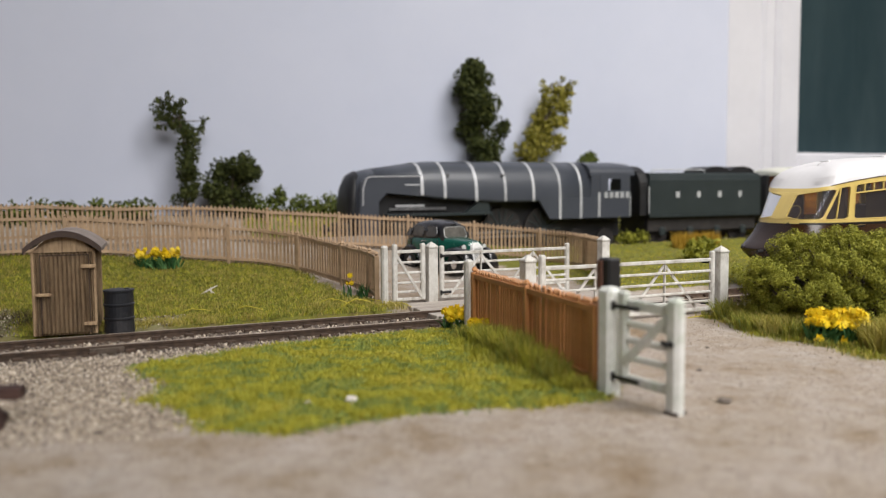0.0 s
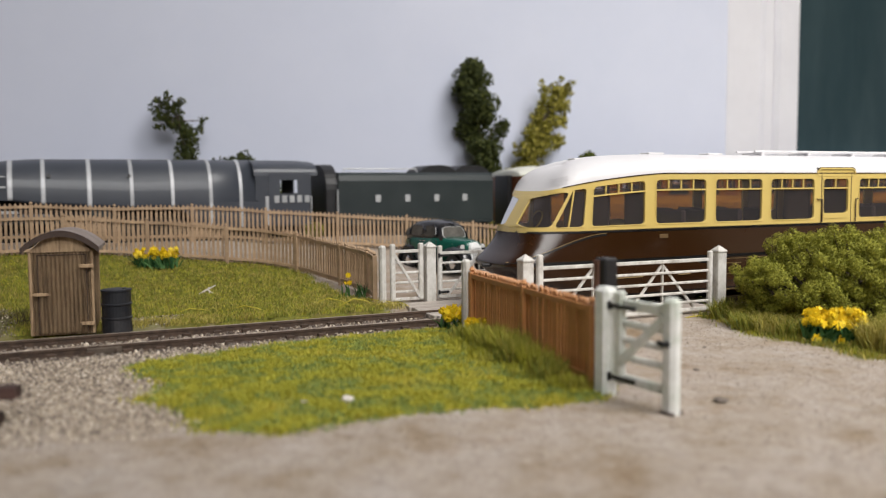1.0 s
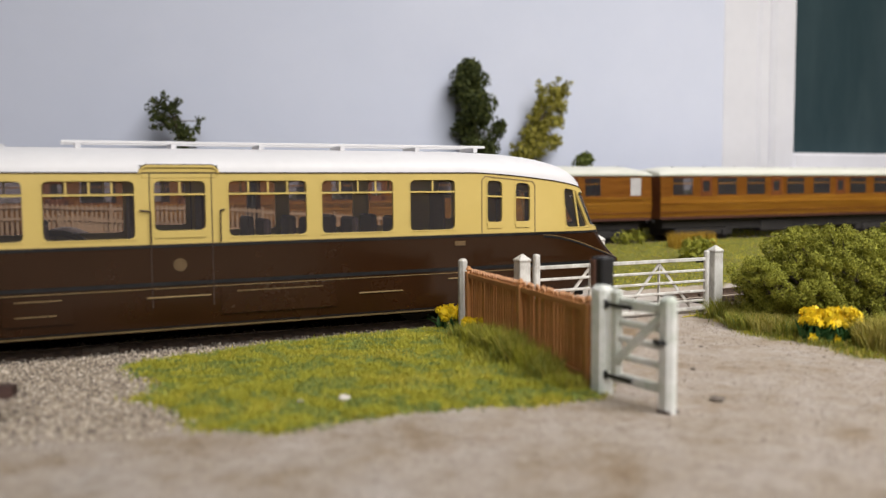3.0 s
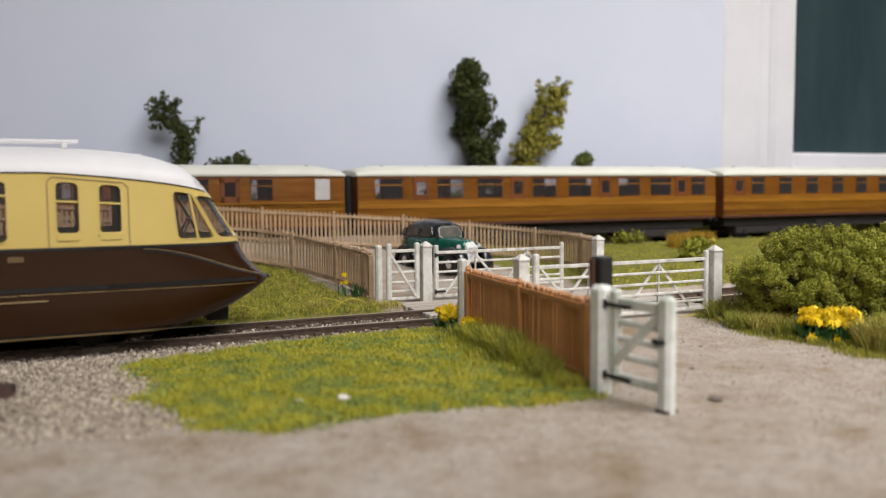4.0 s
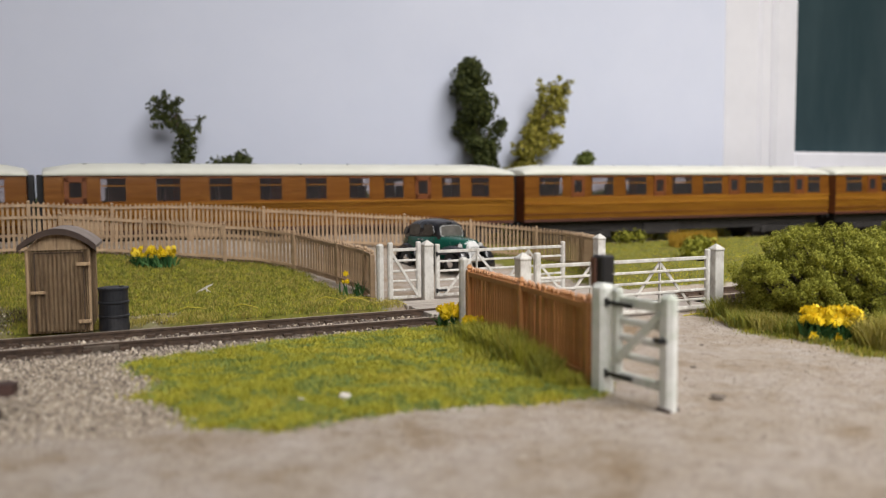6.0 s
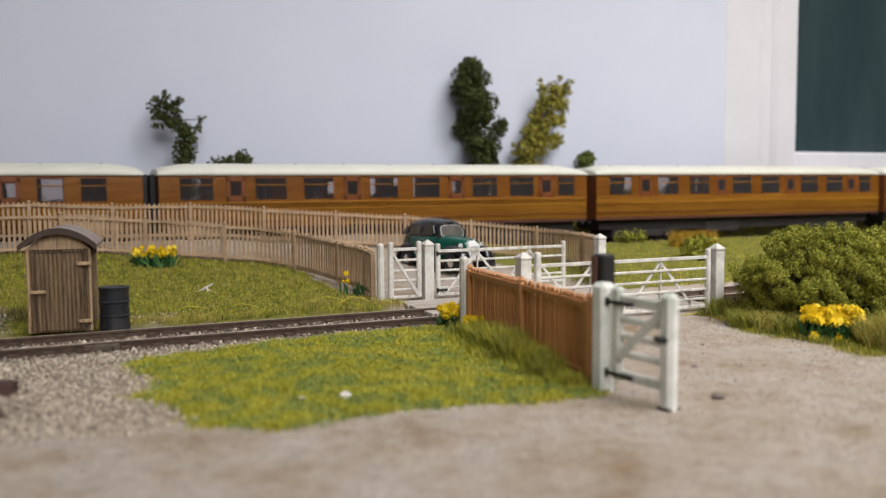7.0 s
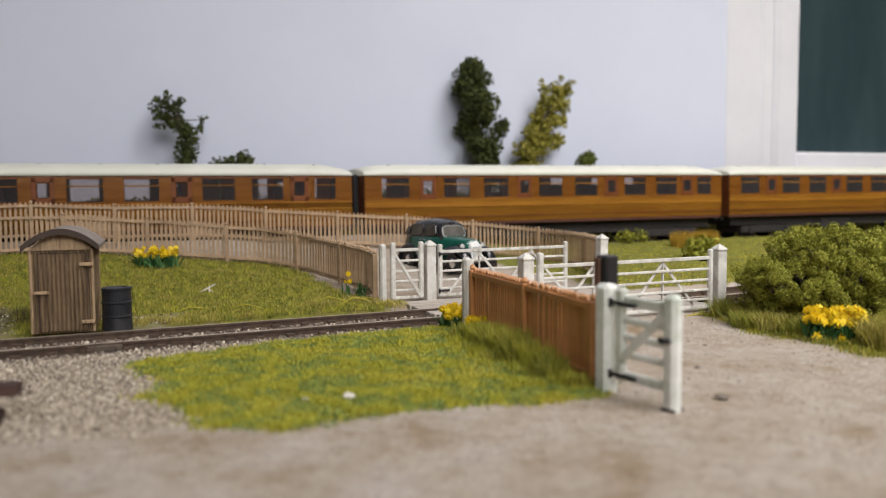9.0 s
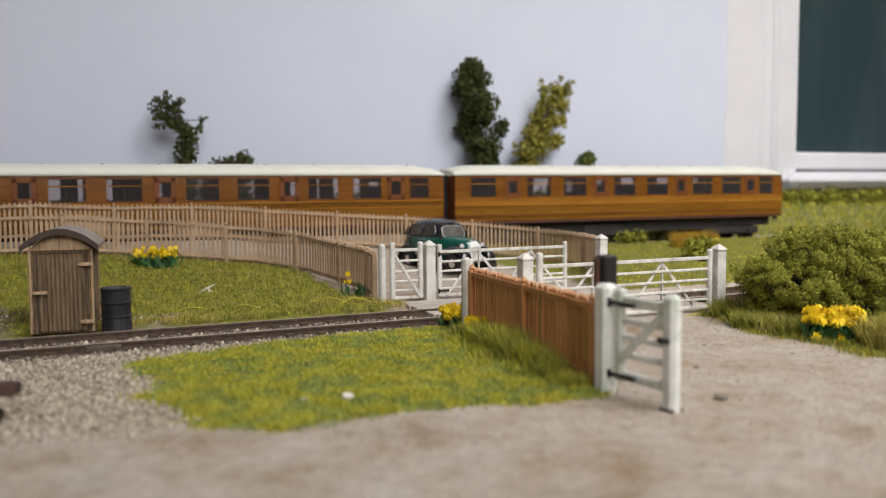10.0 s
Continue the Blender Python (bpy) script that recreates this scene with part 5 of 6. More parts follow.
def build_saloon():
    c = thing("saloon_car", P(0.05, 29.9, ground_z(0.0, 29.9) + 0.02, -50) @ Matrix.Scale(1.05, 4), "old green saloon car with black roof and wings by the gates", "car")

    def section(x, w, z0, zt, shoulder, top):
        """Half-round section: sides to a shoulder, then a crowned top."""
        half = [(w * 0.96, z0), (w, (z0 + shoulder) / 2), (w * 0.99, shoulder), (w * (0.55 + 0.45 * top), shoulder + (zt - shoulder) * 0.62), (w * top * 0.8, shoulder + (zt - shoulder) * 0.92), (0.0, zt)]
        return [(x, -y, z) for y, z in half] + [(x, y, z) for y, z in half[-2::-1]]

    # lower body, tail to radiator
    bm = B()
    loft(bm, [section(x, w, 0.40, zt, sh, 0.8) for x, w, zt, sh in ((-1.66, 0.34, 0.80, 0.66), (-1.60, 0.50, 0.98, 0.80), (-1.40, 0.60, 1.10, 0.96), (-1.0, 0.65, 1.14, 1.08), (0.30, 0.65, 1.14, 1.09), (0.46, 0.58, 1.15, 1.04),
                                                                    (0.75, 0.46, 1.13, 0.98), (1.15, 0.37, 1.08, 0.92), (1.45, 0.29, 1.02, 0.88))])
    part("body", bm, "car_green", c, smooth=True)
    # glasshouse: pillars stand between panes set into it
    bm = B()
    sec = []
    for x, w, z in ((-1.52, 0.44, 1.16), (-1.42, 0.52, 1.36), (-1.22, 0.57, 1.54), (-0.9, 0.59, 1.65), (-0.4, 0.60, 1.69), (0.05, 0.58, 1.66), (0.22, 0.55, 1.60)):
        sec.append([(x, -w * 1.06, 1.05), (x, -w, (z + 1.05) / 2), (x, -w * 0.90, z - 0.10), (x, -w * 0.66, z - 0.02), (x, 0.0, z + 0.015), (x, w * 0.66, z - 0.02), (x, w * 0.90, z - 0.10), (x, w, (z + 1.05) / 2), (x, w * 1.06, 1.05)])
    sec.append([(0.50, -0.60, 1.05), (0.42, -0.57, 1.26), (0.32, -0.50, 1.48), (0.28, -0.36, 1.56), (0.27, 0.0, 1.585), (0.28, 0.36, 1.56), (0.32, 0.50, 1.48), (0.42, 0.57, 1.26), (0.50, 0.60, 1.05)])
    loft(bm, sec)
    cab = part("cabin", bm, "car_black", c, "black roof and window pillars", smooth=True)

    def pane(name, pts, side=None):
        """A rounded pane of four corners lying on the glasshouse."""
        bm = B()
        a, b, d, e = [Vector(p) for p in pts]
        loop = []
        for p, q0, q1 in ((a, e, b), (b, a, d), (d, b, e), (e, d, a)):
            u, v = (q0 - p), (q1 - p)
            for k in range(4):
                t = radians(k * 30)
                loop.append(p + u * 0.22 * (1 - math.sin(t)) + v * 0.22 * (1 - math.cos(t)))
        n = (b - a).cross(e - a).normalized() * 0.012
        loft(bm, [[p + n for p in loop], [p - n for p in loop]])
        o = part(name, bm, "car_pane", cab)
        bm = B()
        for p, q in zip(loop, loop[1:] + loop[:1]):
            bar(bm, p, q, 0.026, 0.026)
        part("pane_frame", bm, "car_trim" if name == "windscreen" else "car_black", o)
        return o

    pane("windscreen", [(0.485, -0.50, 1.12), (0.485, 0.50, 1.12), (0.345, 0.43, 1.47), (0.345, -0.43, 1.47)])
    for side in (-1, 1):
        for (x0, x1, x2, x3, zt) in ((-1.40, -1.16, -1.16, -1.30, 1.40), (-1.06, -0.46, -0.46, -1.04, 1.50), (-0.34, 0.26, 0.18, -0.34, 1.50)):
            pane("side_window", [(x0, side * 0.615, 1.16), (x1, side * 0.632, 1.16), (x2, side * 0.565, zt), (x3, side * 0.555, zt)])
        # sweeping wings over the wheels
        for cx, r, zt, nose in ((1.12, 0.46, 0.84, 1.2), (-1.18, 0.46, 0.86, 1.0)):
            bm = B()
            rings = []
            for k in range(13):
                a = math.pi * k / 12
                x = cx - r * 1.15 * math.cos(a) * (1.5 if (cx > 0 and math.cos(a) > 0) else nose)
                z = 0.30 + (zt - 0.30) * math.sin(a) ** 0.8
                rings.append([(x, side * 0.36, z - 0.10), (x, side * 0.70, z - 0.16), (x, side * 0.72, z - 0.08), (x, side * 0.64, z + 0.0), (x, side * 0.50, z + 0.03), (x, side * 0.36, z + 0.02)])
            loft(bm, rings)
            part("wing", bm, "car_black", c, "glossy black wing", smooth=True)
            bm = B()
            tube(bm, (cx, side * 0.54, 0.31), (cx, side * 0.68, 0.31), 0.31, seg=26)
            wh = part("wheel", bm, "rubber", c)
            bm = B()
            tube(bm, (cx, side * 0.68, 0.31), (cx, side * 0.70, 0.31), 0.15, 0.11, seg=18)
            part("hubcap", bm, "chrome", wh)
        boxed("running_board", "car_black", c, -0.80, 0.62, side * 0.64 - 0.09, side * 0.64 + 0.09, 0.28, 0.33, bevel=0.015)
        for x in (-1.10, -0.40, 0.30):
            boxed("door_seam", "car_black", c, x - 0.008, x + 0.008, min(side * 0.62, side * 0.657), max(side * 0.62, side * 0.657), 0.46, 1.08)
        for x in (-0.5, -0.30):
            boxed("door_handle", "chrome", c, x - 0.05, x + 0.05, min(side * 0.64, side * 0.675), max(side * 0.64, side * 0.675), 1.0, 1.02, bevel=0.004)
        bm = B()
        tube(bm, (1.18, side * 0.44, 0.84), (1.36, side * 0.44, 0.84), 0.07, 0.11, seg=16)
        hl = part("headlamp", bm, "car_black", c)
        bm = B()
        tube(bm, (1.36, side * 0.44, 0.84), (1.385, side * 0.44, 0.84), 0.10, 0.07, seg=16)
        part("lens", bm, "car_trim", hl)
    bm = B()
    loft(bm, [[(1.44, -0.25, 0.42), (1.44, 0.25, 0.42), (1.43, 0.26, 0.86), (1.40, 0.13, 1.03), (1.40, -0.13, 1.03), (1.43, -0.26, 0.86)],
              [(1.56, -0.21, 0.42), (1.56, 0.21, 0.42), (1.54, 0.22, 0.86), (1.49, 0.10, 0.99), (1.49, -0.10, 0.99), (1.54, -0.22, 0.86)]])
    g = part("radiator_shell", bm, "white_plate", c, "pale chromed radiator shell")
    for k in range(7):
        y = -0.15 + k * 0.05
        boxed("grille_slat", "car_trim", g, 1.555, 1.575, y - 0.010, y + 0.010, 0.46, 0.84)
    boxed("bumper", "chrome", c, 1.70, 1.75, -0.62, 0.62, 0.36, 0.44, bevel=0.02)
    boxed("bumper_iron", "car_black", c, 1.40, 1.71, -0.30, 0.30, 0.37, 0.42)
    boxed("registration_bar", "white_plate", c, 1.76, 1.77, -0.2, 0.2, 0.40, 0.50)
    boxed("rear_bumper", "chrome", c, -1.80, -1.75, -0.55, 0.55, 0.36, 0.43, bevel=0.02)
    boxed("bumper_iron", "car_black", c, -1.76, -1.50, -0.30, 0.30, 0.37, 0.42)


build_saloon()


# ---- plants ----
def leaf_cloud(name, centres, mat, parent, per, size, rng, squash=1.0, label="", foam=0.0):
    """Many small folded leaves round clump centres (x, y, z, radius)."""
    V, F = [], []
    for cx, cy, cz, r in centres:
        n = int(per * r * r)
        for _ in range(n):
            u = Vector((rng.gauss(0, 1), rng.gauss(0, 1), rng.gauss(0, 1))).normalized()
            k = r * (0.55 + 0.5 * rng.random() ** 0.6)
            p = Vector((cx, cy, cz)) + Vector((u.x * k, u.y * k, u.z * k * squash))
            a = Vector((rng.gauss(0, 1), rng.gauss(0, 1), rng.gauss(0, 1))).normalized()
            if foam:
                a = (a.cross(u) + a * (1 - foam) * 0.8).normalized()
            b = a.cross(u + Vector((rng.gauss(0, .4), rng.gauss(0, .4), rng.gauss(0, .4)))).normalized()
            s = size * rng.uniform(0.6, 1.4)
            i = len(V)
            V += [tuple(p - a * s), tuple(p + b * s * 0.7 + u * s * 0.2), tuple(p + a * s + u * s * 0.3), tuple(p - b * s * 0.7 + u * s * 0.2)]
            F += [(i, i + 1, i + 2), (i, i + 2, i + 3)]
    ob = raw(name, V, F, mat, parent)
    if label:
        ob["label"] = label
    return ob


def twig(bm, pts, r0, r1):
    n = len(pts) - 1
    for i, (a, b) in enumerate(zip(pts, pts[1:])):
        tube(bm, a, b, r0 + (r1 - r0) * i / n, r0 + (r1 - r0) * (i + 1) / n, seg=7, caps=True)


def build_tree(s, q, spine, clumps, mat, label, per, size, seed, grow=1.13, name="tree"):
    """spine: (ds, dz, radius) of trunk points; clumps: (ds, dz, r)."""
    rng = random.Random(seed)
    x, y, _ = T(s, q)
    z0 = ground_z(x, y) - 0.05
    t = thing(name, TP(s, q, z0), label, "tree")
    bm = B()
    pts = [(a, 0.05 * math.sin(3 * b), b) for a, b in spine]
    twig(bm, pts, 0.11, 0.03)
    tr = part("trunk", bm, "bark", t)
    cen = []
    bm = B()
    for a, b, r in clumps:
        r *= grow
        near = min(pts, key=lambda p: (p[0] - a) ** 2 + (p[2] - b + 0.35) ** 2)
        yy = rng.uniform(-0.25, 0.25) * max(r, .3) * 2
        twig(bm, [near, ((near[0] + a) / 2 + rng.uniform(-.05, .05), yy * .5, (near[2] + b) / 2), (a, yy, b)], 0.035, 0.012)
        k = 8 if r > 0.3 else 4
        for _ in range(k):
            cen.append((a + rng.uniform(-1, 1) * r * 0.65, yy + rng.uniform(-1, 1) * r * 0.55, b + rng.uniform(-1, 1) * r * 0.65, r * rng.uniform(0.4, 0.66)))
    part("limb", bm, "bark", t)
    leaf_cloud("crown", cen, mat, t, per, size, rng)
    return t


M["leaf_dark"] = island_leaf("dark_flock_leaf", [(0.024, 0.033, 0.008), (0.046, 0.058, 0.013), (0.082, 0.092, 0.022)])
M["leaf_mid"] = island_leaf("mid_flock_leaf", [(0.055, 0.075, 0.014), (0.10, 0.125, 0.024), (0.16, 0.185, 0.04)])
M["leaf_gold"] = island_leaf("gold_green_leaf", [(0.14, 0.13, 0.015), (0.25, 0.225, 0.03), (0.38, 0.33, 0.07)])
M["leaf_bush"] = island_leaf("olive_foam_leaf", [(0.13, 0.138, 0.014), (0.235, 0.24, 0.026), (0.39, 0.375, 0.055)])
M["leaf_orange"] = island_leaf("rusty_grass", [(0.30, 0.17, 0.015), (0.42, 0.25, 0.025), (0.52, 0.34, 0.05)])
M["grass_blade"] = island_leaf("static_grass", [(0.14, 0.17, 0.025), (0.22, 0.24, 0.03), (0.31, 0.30, 0.04), (0.42, 0.36, 0.06), (0.15, 0.23, 0.07)])
M["grass_straw"] = island_leaf("straw_grass", [(0.25, 0.23, 0.035), (0.38, 0.32, 0.06), (0.50, 0.41, 0.13), (0.18, 0.20, 0.03)])
M["petal"] = surface("daffodil_yellow", (0.72, 0.50, 0.01), (0.85, 0.62, 0.015), 6.0, 0.6, 0.1)
M["daff_leaf"] = island_leaf("daffodil_leaf", [(0.02, 0.08, 0.025), (0.05, 0.13, 0.04), (0.09, 0.19, 0.06)])

build_tree(16.9, 20.3, [(0, 0), (-0.1, 1.6), (-0.3, 3.5), (-0.6, 5.3), (-0.75, 7.2)],
           [(-0.15, 1.6, 0.5), (0.1, 2.3, 0.65), (-0.3, 2.9, 0.7), (0.35, 3.1, 0.6), (-0.2, 3.8, 0.8), (-0.6, 4.4, 0.75), (0.62, 4.0, 0.42), (0.75, 4.45, 0.35), (-0.7, 5.1, 0.75),
            (-0.2, 5.2, 0.65), (-0.95, 5.8, 0.7), (-0.3, 5.9, 0.7), (-1.0, 6.5, 0.6), (-0.4, 6.5, 0.6), (-0.8, 7.1, 0.5), (-1.2, 7.1, 0.3), (-0.35, 7.15, 0.3), (-0.75, 7.6, 0.25)],
           "leaf_dark", "tall narrow dark green model tree against the wall", 620, 0.085, 1)
build_tree(19.0, 20.3, [(0, 0), (0.1, 1.8), (0.6, 3.2), (1.3, 4.6), (2.2, 6.2)],
           [(-0.6, 1.7, 0.35), (0.0, 2.0, 0.45), (0.3, 2.6, 0.45), (0.7, 2.2, 0.35), (0.35, 3.2, 0.42), (1.0, 3.2, 0.42), (0.7, 3.9, 0.42), (1.5, 3.9, 0.36), (2.0, 3.5, 0.28), (2.4, 3.7, 0.22),
            (1.2, 4.6, 0.42), (1.8, 4.7, 0.36), (2.3, 4.6, 0.26), (1.4, 5.4, 0.36), (2.0, 5.5, 0.36), (2.6, 5.4, 0.26), (1.5, 6.1, 0.26), (2.2, 6.2, 0.32), (2.8, 6.3, 0.28), (2.5, 6.8, 0.2), (3.0, 6.7, 0.18), (1.3, 6.6, 0.16),
            (-0.25, 2.9, 0.18), (-0.35, 3.4, 0.14)],
           "leaf_gold", "slender leaning yellow-green model tree with open twigs", 560, 0.085, 2, grow=1.4)
build_tree(1.9, 20.3, [(0, 0), (0.05, 1.5), (0.1, 3.0), (-0.1, 4.2), (-0.5, 4.9)],
           [(0.0, 1.0, 0.5), (0.1, 1.7, 0.5), (0.05, 2.4, 0.48), (0.2, 3.0, 0.45), (0.25, 3.6, 0.45), (0.0, 3.9, 0.42), (0.75, 3.9, 0.22), (0.95, 4.25, 0.17), (-0.5, 4.2, 0.32), (-0.85, 4.5, 0.32),
            (-1.05, 4.95, 0.24), (-0.5, 4.8, 0.3), (-0.05, 4.6, 0.24), (-0.1, 5.0, 0.2), (-0.5, 5.25, 0.18), (-1.0, 4.0, 0.16)],
           "leaf_dark", "dark green model tree with a ragged forked crown", 650, 0.08, 3)
build_tree(3.9, 20.1, [(0, 0), (0.0, 1.0), (0.1, 1.9)],
           [(-0.7, 0.9, 0.5), (0.0, 0.8, 0.6), (0.6, 0.8, 0.5), (-0.6, 1.5, 0.5), (0.1, 1.6, 0.55), (0.7, 1.7, 0.45), (0.2, 2.3, 0.45), (0.75, 2.5, 0.35), (-0.3, 2.2, 0.4), (0.95, 2.1, 0.3)],
           "leaf_dark", "rounded dark green bush under the forked tree", 600, 0.085, 4, grow=1.3, name="bush")
build_tree(23.0, 20.4, [(0, 0), (0, 1.5), (0, 2.5)], [(0, 1.9, 0.4), (0.1, 2.4, 0.45), (-0.15, 2.6, 0.35), (0.2, 2.75, 0.3)], "leaf_mid", "small round green tree at the wall", 600, 0.085, 6, name="small_tree")


def hedge(s0, s1, q, h, seed, mat, label, ragged=0.5):
    rng = random.Random(seed)
    x, y, _ = T((s0 + s1) / 2, q)
    t = thing("hedge", TP((s0 + s1) / 2, q, 0), label, "hedge")
    cen = []
    s = s0
    while s < s1:
        x, y, _ = T(s, q)
        z = ground_z(x, y)
        hh = h * (1 - ragged / 2 + ragged * (0.5 + 0.5 * noise.noise((s * 0.9, seed * 3.1, 0))) * rng.uniform(0.6, 1.3))
        for k in range(4):
            cen.append((s - (s0 + s1) / 2 + rng.uniform(-.2, .2), rng.uniform(-.25, .25), z + hh * rng.uniform(0.1, 0.9), rng.uniform(0.22, 0.36)))
        s += 0.3
    leaf_cloud("foliage", cen, mat, t, 330, 0.09, rng)
    return t


hedge(-9.0, 0.4, 19.9, 0.75, 1, "leaf_mid", "low ragged green scrub hedge along the wall foot")
hedge(5.0, 10.5, 20.0, 0.95, 2, "leaf_mid", "low ragged green scrub hedge along the wall foot", 0.8)
hedge(10.5, 31.0, 20.3, 0.8, 3, "leaf_mid", "low ragged green scrub hedge along the wall foot", 0.8)
hedge(35.0, 58.0, 20.3, 0.75, 4, "leaf_bush", "bright green hedge beneath the window", 0.7)


def mound_bush(name, centre, radii, seed, mat, label, n, leaf, per, zbase=None, clump=(0.13, 0.32)):
    """A broad bush: clumps over a lumpy half-dome."""
    rng = random.Random(seed)
    x, y = centre
    z = ground_z(x, y) if zbase is None else zbase
    b = thing(name, P(x, y, z), label, "bush")
    rx, ry, rz = radii
    cen, bm = [], B()
    for i in range(n):
        a, e = rng.uniform(0, 2 * math.pi), math.asin(rng.uniform(-0.45, 1.0))
        ce, se = math.cos(e) ** 0.75, 0.36 + 0.64 * math.sin(e)
        k = 0.86 + 0.18 * noise.noise((math.cos(a) * 2.1 + seed, math.sin(a) * 2.1, e * 2.4)) + rng.uniform(-0.10, 0.09)
        p = (rx * k * ce * math.cos(a), ry * k * ce * math.sin(a), rz * k * se + 0.1)
        cen.append((*p, rng.uniform(*clump)))
        if i % 6 == 0:
            twig(bm, [(p[0] * 0.1, p[1] * 0.1, 0.0), (p[0] * 0.6, p[1] * 0.6, p[2] * 0.5), p], 0.04, 0.012)
    part("branch", bm, "bark", b)
    leaf_cloud("foliage", cen, mat, b, per, leaf, rng, foam=0.75)
    return b


mound_bush("bush", (9.38, 18.85), (2.85, 1.8, 2.08), 1, "leaf_bush", "broad olive green foam bush on the grass verge", 1150, 0.019, 12500, clump=(0.07, 0.19))
mound_bush("bush", (12.4, 18.0), (2.0, 1.7, 1.95), 2, "leaf_bush", "broad olive green foam bush on the grass verge", 420, 0.028, 6000, clump=(0.10, 0.24))
mound_bush("bush", tuple(T(20.6, 8.5)[:2]), (0.75, 0.5, 0.7), 3, "leaf_bush", "small olive bush in the field", 40, 0.08, 500)


def tuft(name, x, y, n, spread, h, mat, seed, label, lean=0.35, category="grass"):
    rng = random.Random(seed)
    z = ground_z(x, y)
    t = thing(name, P(x, y, z), label, category)
    V, F = [], []
    for _ in range(n):
        a, r = rng.uniform(0, 2 * math.pi), spread * rng.random() ** 0.6
        bx, by = r * math.cos(a), r * math.sin(a)
        hh = h * rng.uniform(0.55, 1.1)
        lx, ly = lean * hh * (0.4 * math.cos(a) * r / spread + rng.gauss(0, .6)), lean * hh * (0.4 * math.sin(a) * r / spread + rng.gauss(0, .6))
        w = 0.0075
        b = rng.uniform(0, math.pi)
        dx, dy = w * math.cos(b), w * math.sin(b)
        i = len(V)
        V += [(bx - dx, by - dy, -0.02), (bx + dx, by + dy, -0.02), (bx + lx * .4 + dx * .8, by + ly * .4 + dy * .8, hh * .6), (bx + lx * .4 - dx * .8, by + ly * .4 - dy * .8, hh * .6), (bx + lx, by + ly, hh)]
        F += [(i, i + 1, i + 2, i + 3), (i + 3, i + 2, i + 4)]
    raw("blade_mass", V, F, mat, t)
    return t


# long grass at the bush foot, by the near fence and the rusty clump by the rear line
for k, (x, y, h) in enumerate([(6.75, 19.7, 0.55), (7.0, 19.0, 0.5), (6.75, 18.3, 0.45), (7.05, 17.75, 0.5), (7.35, 17.3, 0.45), (8.35, 15.7, 0.75), (8.75, 15.3, 0.7), (8.5, 16.3, 0.6), (9.1, 16.0, 0.8), (7.9, 18.2, 0.5)]):
    tuft("grass_tuft", x, y, 1000, 0.5, h * 0.85, "grass_straw" if k % 2 else "grass_blade", 20 + k, "clump of long yellow-green grass on the verge", lean=0.6)
M["grass_green"] = island_leaf("spring_green_grass", [(0.225, 0.23, 0.024), (0.36, 0.35, 0.036), (0.49, 0.445, 0.048), (0.28, 0.31, 0.045)])
M["grass_rank"] = island_leaf("rank_brown_green_grass", [(0.13, 0.14, 0.019), (0.25, 0.255, 0.033), (0.36, 0.32, 0.048), (0.46, 0.35, 0.08)])
rank = random.Random(77)
for k in range(17):
    f = k / 16
    x, y = 0.70 + 1.52 * f, 17.3 - 4.45 * f
    swell = 0.55 + 0.5 * math.sin(math.pi * min(1.0, f * 1.15)) + rank.uniform(-0.12, 0.12)
    tuft("grass_tuft", x - 0.22 + rank.uniform(-0.08, 0.05), y + rank.uniform(-0.1, 0.1), 300, 0.27, 0.54 * swell, ("grass_rank", "grass_blade", "grass_rank", "grass_green")[k % 4], 40 + k,
         "clump of long rank grass against the brown fence", lean=0.42)
    if k % 2:
        tuft("grass_tuft", x - 0.55 + rank.uniform(-0.1, 0.1), y + rank.uniform(-0.1, 0.1), 200, 0.32, 0.24 * swell, ("grass_blade", "grass_green")[k % 4 // 2], 140 + k,
             "shorter green grass clump in front of the fence", lean=0.5)
ox, oy, _ = T(23.1, 11.6)
for k in range(3):
    tuft("rusty_grass_tuft", ox - 0.7 + 0.65 * k, oy - 0.15 + 0.3 * k, 700, 0.5, 0.75, "leaf_orange", 60 + k, "rusty orange grass clump beside the rear line", lean=0.2)


